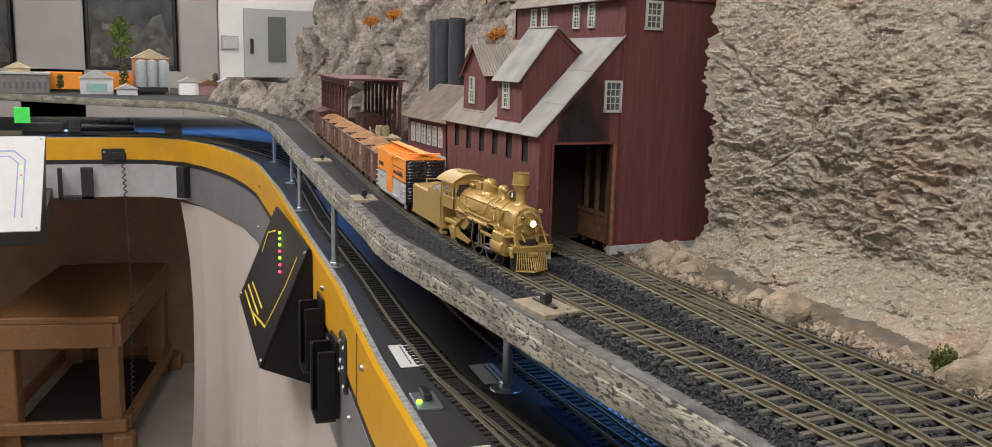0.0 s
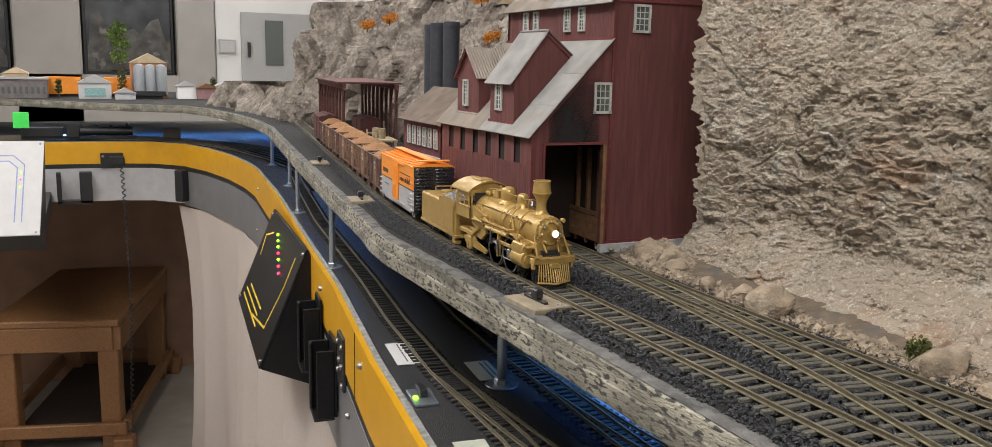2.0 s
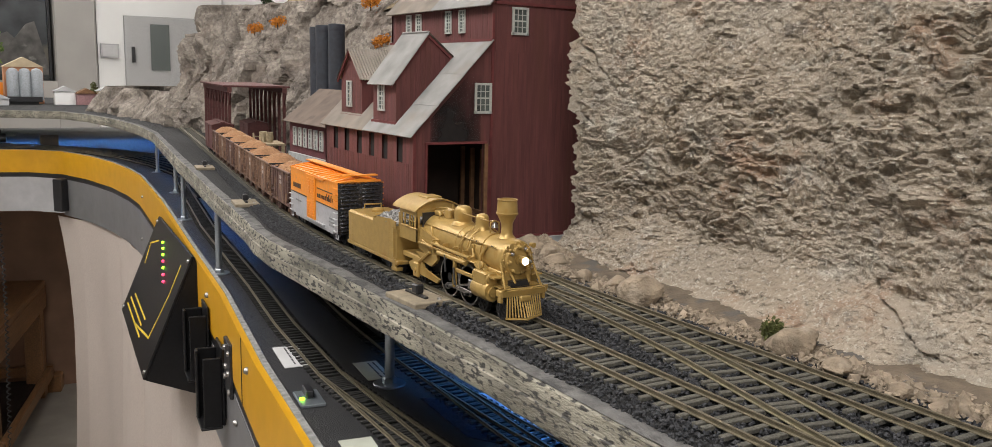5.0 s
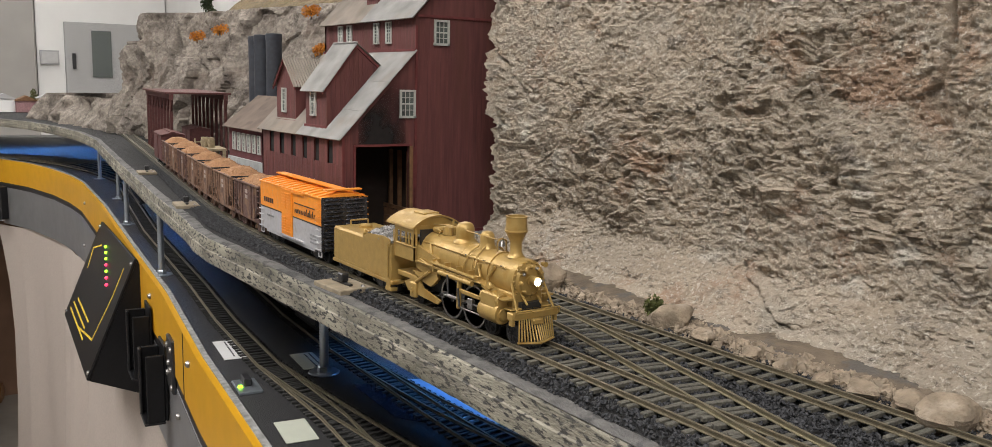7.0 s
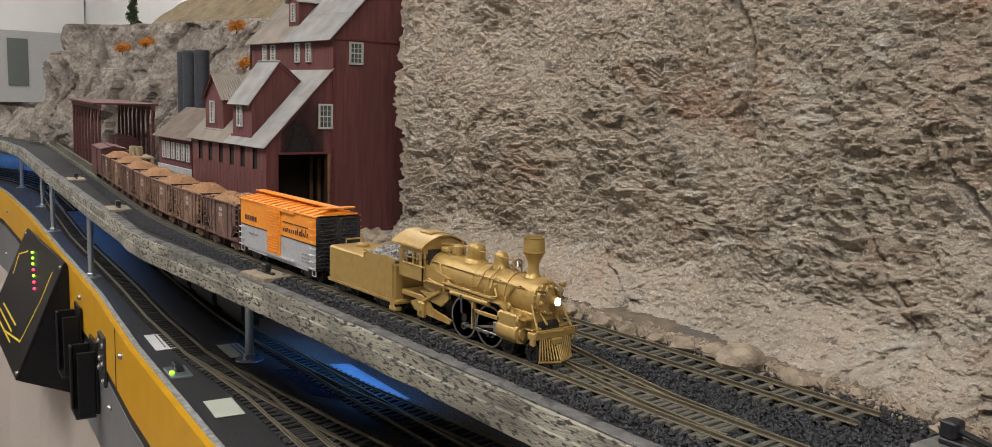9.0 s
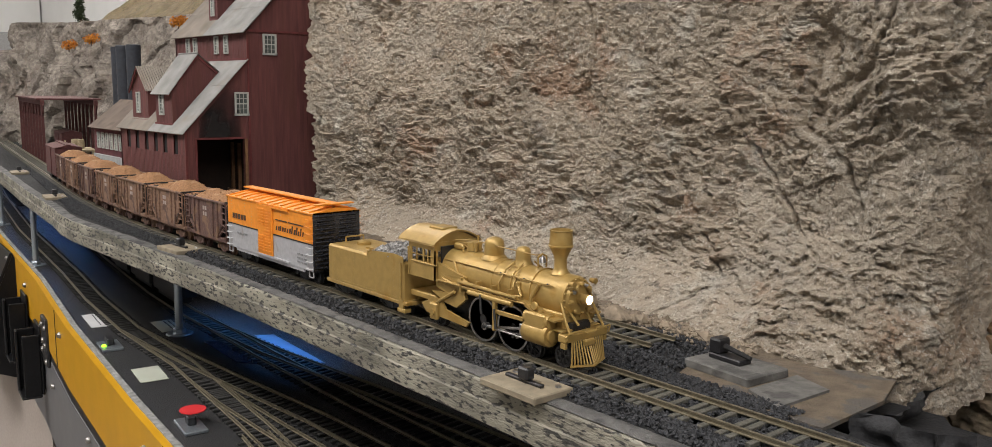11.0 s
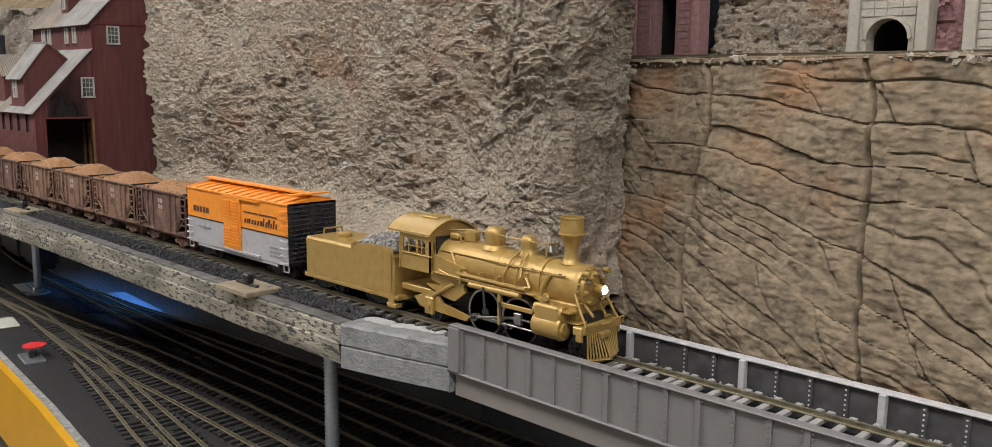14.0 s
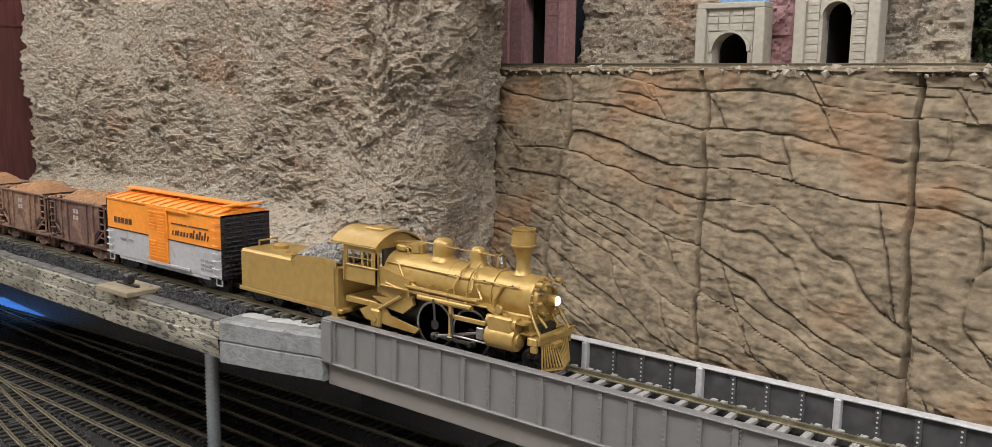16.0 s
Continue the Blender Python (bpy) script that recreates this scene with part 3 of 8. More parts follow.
# ---- rock ----
def rock_material(name, base, warm, dark, scale, relief=1.0, grain=800):
    m = mat(name, base, 0.92, 0.0, 0.34, 170, relief, grain, warm, 0.34, 17, hard=0.22)
    nt = m.node_tree
    b = nt.nodes["Principled BSDF"]
    src = b.inputs["Base Color"].links[0].from_socket
    co = nt.nodes.new("ShaderNodeTexCoord")
    n3 = nt.nodes.new("ShaderNodeTexNoise")
    n3.inputs["Scale"].default_value, n3.inputs["Detail"].default_value = scale, 10.0
    n3.inputs["Roughness"].default_value = 0.75
    nt.links.new(co.outputs["Object"], n3.inputs["Vector"])
    r3 = nt.nodes.new("ShaderNodeValToRGB")
    r3.color_ramp.elements[0].position, r3.color_ramp.elements[1].position = 0.34, 0.56
    r3.color_ramp.elements[0].color, r3.color_ramp.elements[1].color = (*dark, 1), (1.12, 1.10, 1.05, 1)
    nt.links.new(n3.outputs["Fac"], r3.inputs["Fac"])
    m2 = nt.nodes.new("ShaderNodeMix")
    m2.data_type, m2.blend_type = "RGBA", "MULTIPLY"
    m2.inputs["Factor"].default_value = 0.8
    nt.links.new(src, m2.inputs["A"])
    nt.links.new(r3.outputs["Color"], m2.inputs["B"])
    nt.links.new(m2.outputs["Result"], b.inputs["Base Color"])
    return m


def plaster_material():
    """Pale plaster with grey, rust-pink and whitish washes at several sizes, and gritty relief."""
    m = bpy.data.materials.new("plaster_cliff")
    m.use_nodes = True
    n, l = m.node_tree.nodes, m.node_tree.links
    b = n["Principled BSDF"]
    b.inputs["Roughness"].default_value, b.inputs["Specular IOR Level"].default_value = 0.9, 0.25
    co = n.new("ShaderNodeTexCoord")

    def cloud(scale, detail, rough, lo, hi, shift, squeeze=(1, 1, 1)):
        mp = n.new("ShaderNodeMapping")
        mp.inputs["Location"].default_value, mp.inputs["Scale"].default_value = (shift, shift * 0.7, -shift), squeeze
        l.new(co.outputs["Object"], mp.inputs["Vector"])
        t = n.new("ShaderNodeTexNoise")
        t.inputs["Scale"].default_value, t.inputs["Detail"].default_value, t.inputs["Roughness"].default_value = scale, detail, rough
        l.new(mp.outputs[0], t.inputs["Vector"])
        r = n.new("ShaderNodeMapRange")
        r.interpolation_type = "SMOOTHSTEP"
        r.inputs["From Min"].default_value, r.inputs["From Max"].default_value = lo, hi
        l.new(t.outputs["Fac"], r.inputs["Value"])
        return r.outputs[0]

    def over(col, fac, tint, amount):
        k = n.new("ShaderNodeMath")
        k.operation, k.inputs[1].default_value = "MULTIPLY", amount
        l.new(fac, k.inputs[0])
        x = n.new("ShaderNodeMix")
        x.data_type = "RGBA"
        l.new(k.outputs[0], x.inputs["Factor"])
        if isinstance(col, tuple):
            x.inputs["A"].default_value = (*col, 1)
        else:
            l.new(col, x.inputs["A"])
        x.inputs["B"].default_value = (*tint, 1)
        return x.outputs["Result"]
    c = over((0.57, 0.482, 0.38), cloud(22, 6, 0.6, 0.42, 0.62, 0.0), (0.50, 0.445, 0.37), 0.8)
    c = over(c, cloud(5.5, 4, 0.55, 0.47, 0.60, 1.3), (0.43, 0.355, 0.27), 0.55)
    c = over(c, cloud(15, 8, 0.7, 0.53, 0.66, 2.1), (0.46, 0.30, 0.205), 0.8)
    c = over(c, cloud(30, 8, 0.7, 0.55, 0.68, 5.3), (0.70, 0.67, 0.60), 0.7)
    c = over(c, cloud(48, 9, 0.75, 0.545, 0.65, 8.2, (0.7, 1, 1.5)), (0.24, 0.21, 0.18), 0.75)
    c = over(c, cloud(210, 6, 0.75, 0.56, 0.65, 3.7, (0.6, 1, 1.4)), (0.17, 0.145, 0.115), 0.8)
    c = over(c, cloud(420, 4, 0.7, 0.55, 0.63, 6.1), (0.76, 0.71, 0.62), 0.75)
    l.new(c, b.inputs["Base Color"])
    h1, h2 = cloud(520, 8, 0.75, 0.25, 0.75, 1.0), cloud(1500, 3, 0.6, 0.3, 0.7, 4.0)
    add = n.new("ShaderNodeMath")
    add.operation = "MULTIPLY_ADD"
    add.inputs[1].default_value = 0.35
    l.new(h2, add.inputs[0])
    l.new(h1, add.inputs[2])
    bp = n.new("ShaderNodeBump")
    bp.inputs["Strength"].default_value, bp.inputs["Distance"].default_value = 1.0, 0.0011
    l.new(add.outputs[0], bp.inputs["Height"])
    l.new(bp.outputs[0], b.inputs["Normal"])
    return m


CLIFFROCK = plaster_material()
SANDROCK = rock_material("sandstone", (0.205, 0.165, 0.117), (0.27, 0.155, 0.085), (0.78, 0.75, 0.72), 38, 0.35, 300)
HILLROCK = rock_material("hill_plaster", (0.28, 0.25, 0.222), (0.175, 0.14, 0.12), (0.22, 0.19, 0.18), 19)
GRASSHILL = rock_material("dry_grass", (0.15, 0.112, 0.06), (0.11, 0.095, 0.035), (0.5, 0.45, 0.4), 30)


def wall_of_rock(path, z0, z1, step, back, relief):
    """A rock face over a path in the plan: rows of points; back(x, z) leans it away, relief(p) pushes it out."""
    pts = dense(path, step)
    nrm = []
    for i, (x, y) in enumerate(pts):
        a, b = pts[max(0, i - 6)], pts[min(len(pts) - 1, i + 6)]
        t = Vector((b[0] - a[0], b[1] - a[1], 0)).normalized()
        nrm.append(Vector((t.y, -t.x, 0)))
    rows, n = [], int((z1 - z0) / step)
    for j in range(n + 1):
        z = z0 + (z1 - z0) * j / n
        row = []
        for (x, y), w in zip(pts, nrm):
            p = Vector((x, y, z)) - w * back(x, z)
            row.append(p + w * relief(p))
        rows.append(row)
    return rows


def lattice(ix, iy, iz, salt):
    """A number from 0 to 1 for each cell of a lattice."""
    h = (ix * 374761393 + iy * 668265263 + iz * 2147483647 + salt * 1274126177) & 0xFFFFFFFF
    h = ((h ^ (h >> 13)) * 1103515245) & 0xFFFFFFFF
    h = ((h ^ (h >> 16)) * 2654435761) & 0xFFFFFFFF
    return ((h ^ (h >> 15)) & 0xFFFFFF) / 0xFFFFFF


def waves(p, salt):
    """Smooth noise from -1 to 1 at an array of points."""
    c = np.floor(p)
    f = p - c
    i = c.astype(np.int64)
    u = f * f * f * (f * (f * 6 - 15) + 10)
    out = np.zeros(len(p))
    for dx in (0, 1):
        for dy in (0, 1):
            for dz in (0, 1):
                x, y, z = i[:, 0] + dx, i[:, 1] + dy, i[:, 2] + dz
                a = lattice(x, y, z, salt) * 2 * np.pi
                b = lattice(x, y, z, salt + 71) * 2 - 1
                r = np.sqrt(1 - b * b)
                g = r * np.cos(a) * (f[:, 0] - dx) + r * np.sin(a) * (f[:, 1] - dy) + b * (f[:, 2] - dz)
                w = (u[:, 0] if dx else 1 - u[:, 0]) * (u[:, 1] if dy else 1 - u[:, 1]) * (u[:, 2] if dz else 1 - u[:, 2])
                out += g * w
    return out * 1.5


def fbm(p, salt, octaves, gain=0.5):
    out, a = np.zeros(len(p)), 1.0
    for k in range(octaves):
        out += a * waves(p * 2.03 ** k, salt + 7 * k)
        a *= gain
    return out


def shards(p, salt):
    """Broken cells: for each point a random height of its cell, a tilt across it, and how near a border is."""
    i0 = np.floor(p).astype(np.int64)
    best, second = np.full(len(p), 9.0), np.full(len(p), 9.0)
    rise, tilt = np.zeros(len(p)), np.zeros(len(p))
    for dx in (-1, 0, 1):
        for dy in (-1, 0, 1):
            for dz in (-1, 0, 1):
                x, y, z = i0[:, 0] + dx, i0[:, 1] + dy, i0[:, 2] + dz
                c = np.stack([x + 0.1 + 0.8 * lattice(x, y, z, salt), y + 0.1 + 0.8 * lattice(x, y, z, salt + 1), z + 0.1 + 0.8 * lattice(x, y, z, salt + 2)], 1)
                d = p - c
                q = np.sqrt((d * d).sum(1))
                near = q < best
                second = np.where(near, best, np.minimum(second, q))
                best = np.where(near, q, best)
                gx, gz = lattice(x, y, z, salt + 3) - 0.5, lattice(x, y, z, salt + 4) - 0.25
                rise = np.where(near, lattice(x, y, z, salt + 5) - 0.5, rise)
                tilt = np.where(near, d[:, 0] * gx + d[:, 2] * gz, tilt)
    return rise, tilt, second - best


def ease(t):
    t = np.clip(t, 0, 1)
    return t * t * (3 - 2 * t)


def face_of_rock(path, z0, z1, step, back, relief):
    """A rock face over a path in the plan, as rows of points: back(x, z) leans it away, relief(points) pushes it out."""
    pts = dense(path, step)
    nrm = []
    for i in range(len(pts)):
        a, b = pts[max(0, i - 9)], pts[min(len(pts) - 1, i + 9)]
        t = Vector((b[0] - a[0], b[1] - a[1])).normalized()
        nrm.append((t.y, -t.x, 0.0))
    n = int((z1 - z0) / step)
    base = np.array([[(x, y, z0 + (z1 - z0) * j / n) for x, y in pts] for j in range(n + 1)])
    w = np.array(nrm)[None, :, :]
    lean = np.array([[back(x, z0 + (z1 - z0) * j / n) for x, y in pts] for j in range(n + 1)])[:, :, None]
    p = base - w * lean
    push = relief(p.reshape(-1, 3)).reshape(n + 1, len(pts), 1)
    return (p + w * push).tolist()


def torn_plaster(p):
    """Torn plaster rock: tilted shards at three sizes, split ledges, calmer patches, cracks and grit."""
    w1 = np.stack([waves(p * 26, k) for k in (1, 2, 3)], 1)
    w2 = np.stack([waves(p * 85, k) for k in (4, 5, 6)], 1)
    q = p + w1 * 0.0055 + w2 * 0.0030
    turned = np.stack([q[:, 0] + 0.28 * q[:, 2], q[:, 1], q[:, 2] - 0.24 * q[:, 0]], 1)
    big = fbm(p * 9, 11, 3) * 0.008
    rough = ease(0.55 + 1.5 * fbm(p * 11 + 4.0, 21, 2))
    r1, t1, e1 = shards(turned * np.array([24.0, 24.0, 40.0]), 31)
    r2, t2, e2 = shards(turned * np.array([58.0, 58.0, 105.0]) + 3.3, 41)
    r3, t3, e3 = shards(turned * np.array([150.0, 150.0, 240.0]) + 7.7, 51)
    out = big + (r1 * 0.0046 + t1 * 0.0046) * (0.25 + 0.75 * rough)
    out += (r2 * 0.0030 + t2 * 0.0036) * (0.15 + 0.95 * rough)
    out += (r3 * 0.0021 + t3 * 0.0025) * (0.45 + 0.70 * rough)
    bed = turned[:, 2] * 74 + 1.6 * waves(p * 17, 61)
    out += (bed - np.floor(bed)) ** 2 * 0.0030 * ease(0.2 + 2.2 * waves(p * np.array([19.0, 19.0, 9.0]), 62)) * rough
    line = np.abs(waves(np.stack([q[:, 0] * 15 + q[:, 2] * 5, q[:, 1] * 15, q[:, 2] * 7], 1), 71))
    out -= 0.0055 * ease(1 - line / 0.05) * ease(0.05 + 2.4 * waves(p * 8, 72))
    pit = waves(p * np.array([44.0, 44.0, 60.0]), 73)
    out -= 0.012 * np.maximum(0, pit - 0.42) * rough
    r4, t4, e4 = shards(q * np.array([380.0, 380.0, 520.0]) + 1.7, 55)
    out += fbm(p * 190, 81, 3) * 0.0012 + r4 * 0.0011 + t4 * 0.0012
    return out - 0.002


def cliffs():
    def lean(x, z):
        b = 0.010 * smooth01((z + 0.004) / 0.012) + 0.020 * smooth01(z / 0.032) + 0.03 * max(0.0, z - 0.09)
        b *= 0.5 + 0.5 * smooth01((x + 0.085) / 0.06)
        if x > 0.36:
            k = smooth01((x - 0.36) / 0.10)
            out = 0.040 * smooth01((z + 0.012) / 0.085) * (1 - 0.8 * smooth01((x - 0.425) / 0.095))
            b = b * (1 - k) + k * (out + 0.02 * max(0.0, z - 0.12))
        return b
    path = [(-0.090, 0.30), (-0.082, 0.20), (-0.079, 0.143), (-0.068, 0.116), (-0.03, 0.107), (0.02, 0.106), (0.09, 0.105), (0.17, 0.102), (0.26, 0.100),
            (0.34, 0.096), (0.38, 0.093), (0.42, 0.088), (0.45, 0.088), (0.48, 0.092), (0.499, 0.098), (0.511, 0.108), (0.518, 0.126), (0.520, 0.16), (0.515, 0.19), (0.498, 0.22), (0.47, 0.25), (0.44, 0.30)]
    rows = face_of_rock(path, -0.02, 0.265, 0.0009, lean, torn_plaster)
    Mesh().grid(rows).put("plaster_cliff", CLIFFROCK, None, "rugged pale grey-tan plaster rock cliff behind the tracks", "cliff", kind="structure", angle=0.32)

    # sandstone wall: dipping beds of uneven blocks, parted by cracks and a few open vertical joints
    rng = random.Random(5)

    def blocks(p):
        x, z = p[:, 0], p[:, 2]
        s = x + 0.3 * p[:, 1]
        plan = np.stack([x, np.zeros(len(x)), z], 1)
        dip = 0.10 + 0.26 * ease((0.075 - z) / 0.07)
        zz = z + dip * (x - 0.62) + 0.007 * waves(plan * 13, 1) + 0.0024 * waves(plan * 48, 2)
        ss = s + 0.35 * (z - 0.05) * waves(plan * 7 + 2.0, 3) + 0.003 * waves(plan * 45, 4)
        bed = zz / 0.0175 + 0.45 * waves(np.stack([zz * 40, zz * 0 + 0.5, zz * 0 + 0.5], 1), 31)
        k = np.floor(bed)
        f = bed - k
        ki, none = k.astype(np.int64), np.zeros(len(x), np.int64)
        u = ss / 0.046 + 7.0 * lattice(ki, none, none, 32)
        j0 = np.floor(u)
        ji = j0.astype(np.int64)
        near, left = np.full(len(x), 9.0), ji - 1
        for d in (-1, 0, 1):
            spot = j0 + d + 0.15 + 0.7 * lattice(ji + d, ki, none, 33)
            real = lattice(ji + d, ki, none, 34) < 0.55
            near = np.where(real, np.minimum(near, np.abs(u + 0.25 * (f - 0.5) - spot)), near)
            left = np.where(real & (u > spot), ji + d, left)
        rise = lattice(left, ki, none, 35) - 0.5
        tip = lattice(left, ki, none, 36) - 0.5
        gap = np.minimum(f, 1 - f) * 0.0175
        keep = ease(0.55 + 1.7 * waves(np.stack([x * 15, k * 3.7, z * 3], 1), 6))
        crack_z = (1 - ease(gap / 0.0010)) * (0.06 + 0.94 * keep)
        crack_x = 1 - ease(near * 0.046 / 0.0010)
        half = np.abs(f - 0.35 - 0.3 * lattice(left, ki, none, 37)) * 0.0175
        split = (1 - ease(half / 0.0009)) * (lattice(left, ki, none, 38) < 0.35) * keep
        col = ss / 0.105 + 0.14
        main = np.abs(col - np.floor(col + 0.5)) * 0.105
        out = -0.0026 * np.maximum(crack_z, crack_x * 0.9) - 0.0018 * split + rise * 0.0026 + tip * (f - 0.5) * 0.0030
        out -= 0.0055 * (1 - ease(main / 0.0021))
        out += fbm(p * 32, 8, 4) * 0.0030 + fbm(p * np.array([110.0, 110.0, 300.0]), 9, 3) * 0.0009
        return out
    path = [(0.42, 0.205), (0.48, 0.184), (0.545, 0.164), (0.60, 0.147), (0.69, 0.128), (0.755, 0.120), (0.815, 0.111), (0.92, 0.098), (1.05, 0.09)]
    rows = face_of_rock(path, -0.118, 0.130, 0.0007, lambda x, z: 0.022 * (z + 0.02) / 0.12 if z > -0.02 else 0.0, blocks)
    Mesh().grid(rows).put("sandstone_wall", SANDROCK, None, "tan sandstone wall of cracked bedded blocks", "rock wall", kind="structure", angle=0.8)

    # the ledge on top, with pale rubble along its lip
    lip = dense(path, 0.004)
    top = []
    for k, w in enumerate((0.0265, 0.031, 0.040, 0.07, 0.12, 0.20, 0.34)):
        top.append([(x, y + w, 0.1285 + (0.004 if 0 < k < 5 else 0) * 0.5 + noise.noise(Vector((x * 60, w * 60, 2))) * 0.0016) for x, y in lip])
    Mesh().grid(top).put("ledge_ground", SANDROCK, None, "tan rock ledge above the sandstone wall", "ledge", kind="structure")
    g = Mesh()
    for x, y in dense(path, 0.0014)[20:]:
        r = rng.uniform(0.0009, 0.0036) * (0.45 + 1.6 * abs(noise.noise(Vector((x * 40, 0, 7)))))
        pebble(g, (x + rng.uniform(-0.003, 0.003), y + 0.0275 + rng.uniform(-0.0025, 0.008), 0.1285 + rng.uniform(-0.0025, 0.0012)), r, rng)
    g.put("ledge_rubble", mat("pale_rubble", (0.36, 0.32, 0.26), 0.95, 0, 0.25, 200, 0.5), None, "pale rock rubble along the ledge lip", "rubble", kind="stuff", smooth=False)

    # the hill behind the mill, and the outcrop at its far end
    def hill_back(x, z):
        k = smooth01((x + 1.35) / 0.35)
        return (0.02 + 0.15 * max(0, z) / 0.1 * 0.35) * (1 - k) * 0.6 + k * (0.012 + 0.62 * max(0, z))

    def hill_relief(p):
        k = ease((p[:, 0] + 1.30) / 0.3)
        w = np.stack([waves(p * 12, m) for m in (1, 2, 3)], 1)
        q = p + w * 0.02
        r1, t1, _ = shards(q * np.array([11.0, 11.0, 7.0]), 4)
        slant = np.stack([q[:, 0] + 0.9 * q[:, 2], q[:, 1], q[:, 2] - 0.5 * q[:, 0]], 1)
        r2, t2, _ = shards(slant * np.array([48.0, 30.0, 16.0]), 14)
        r3, t3, _ = shards(slant * np.array([130.0, 90.0, 60.0]), 24)
        cleft = np.abs(waves(np.stack([q[:, 0] * 8, q[:, 1] * 8, q[:, 2] * 2.5], 1), 34))
        out = fbm(p * 7, 44, 3) * 0.024 * (1.2 - 0.7 * k) + (r1 * 0.030 + t1 * 0.020) * (1 - 0.75 * k)
        out += r2 * 0.008 + t2 * 0.009 + r3 * 0.003 + t3 * 0.003 + fbm(p * 90, 54, 3) * 0.002
        return out - 0.028 * (1 - ease(cleft / 0.07)) * (1 - 0.6 * k) - 0.004
    path = [(-1.78, 0.62), (-1.77, 0.34), (-1.72, 0.20), (-1.62, 0.145), (-1.50, 0.150), (-1.36, 0.185), (-1.22, 0.215), (-1.0, 0.225), (-0.75, 0.215), (-0.5, 0.205), (-0.3, 0.20), (-0.05, 0.205)]
    rows = face_of_rock(path, -0.004, 0.25, 0.0028, hill_back, hill_relief)
    Mesh().grid(rows).put("hillside", HILLROCK, None, "pale rock hillside with a folded outcrop behind the mill", "hillside", kind="structure", angle=0.5)
    rows = []
    for j in range(26):
        v = j / 25
        rows.append([(x, 0.374 + 0.40 * v + 0.02 * noise.noise(Vector((x * 6, v * 3, 0))), 0.222 + 0.26 * v + 0.012 * noise.fractal(Vector((x * 9, v * 4, 3)), 1, 2, 4))
                     for x in [-1.72 + 0.02 * i for i in range(88)]])
    Mesh().grid(rows).put("grass_slope", GRASSHILL, None, "dry grass slope above the rock hillside", "slope", kind="structure", angle=2)
    # low rock along the far deck
    rows = wall_of_rock([(-2.50, 0.60), (-2.42, 0.20), (-2.30, 0.075), (-2.1, 0.10), (-1.9, 0.125), (-1.72, 0.135), (-1.6, 0.15)], -0.003, 0.066, 0.005,
                        lambda x, z: 0.5 * max(0, z), lambda p: noise.turbulence(p * 16, 4, False) * 0.028 - 0.012)
    Mesh().grid(rows).put("low_rocks", HILLROCK, None, "low grey-green rocks along the far shelf edge", "rocks", kind="structure", angle=1.2)
    # sky backdrop behind the upper ledge
    Mesh().box(0.3, 2.4, 0.62, 0.64, 0.05, 0.7).put("backdrop", mat("painted_sky", (0.22, 0.42, 0.68), 0.8, 0, 0.15, 6), None, "painted blue sky backdrop", "backdrop", kind="structure")


def pebble(g, p, r, rng):
    a = [Vector((rng.uniform(-1, 1), rng.uniform(-1, 1), rng.uniform(-1, 1))) for _ in range(2)]
    b = [r * rng.uniform(0.65, 1.25) for _ in range(6)]
    t = Euler((rng.uniform(0, 6), rng.uniform(0, 6), rng.uniform(0, 6))).to_matrix()
    vs = [Vector(p) + t @ Vector(v) for v in ((b[0], 0, 0), (-b[1], 0, 0), (0, b[2], 0), (0, -b[3], 0), (0, 0, b[4]), (0, 0, -b[5]))]
    g.add(vs, [(0, 2, 4), (2, 1, 4), (1, 3, 4), (3, 0, 4), (2, 0, 5), (1, 2, 5), (3, 1, 5), (0, 3, 5)])


def boulder(name, x, y, z, r, seed, m, label, squash=0.7):
    g = Mesh()
    rng = random.Random(seed)
    off = Vector((rng.uniform(0, 50), rng.uniform(0, 50), 0))
    cuts = [Vector((rng.gauss(0, 1), rng.gauss(0, 1), rng.gauss(0, 0.8))).normalized() * rng.uniform(0.7, 1.05) for _ in range(11)]
    rows = []
    for j in range(13):
        th = math.pi * j / 12
        row = []
        for i in range(21):
            w = 2 * math.pi * i / 20
            d = Vector((math.sin(th) * math.cos(w), math.sin(th) * math.sin(w), math.cos(th)))
            k = r * 1.25
            for c in cuts:
                e = d.dot(c)
                if e > 0.05:
                    k = min(k, r * c.length_squared / e)
            k *= 1 + 0.06 * noise.noise(d * 3.1 + off)
            row.append(Vector((x, y, z)) + Vector((d.x * k, d.y * k, d.z * k * squash)))
        rows.append(row)
    g.grid(rows)
    return g.put(name, m, None, label, "rock", "boulders by the track", smooth=True, angle=0.45)


BOULDER = mat("brown_boulder", (0.27, 0.215, 0.155), 0.92, 0, 0.35, 120, 0.7, 500, (0.38, 0.32, 0.25), 0.25, 90, hard=0.2)


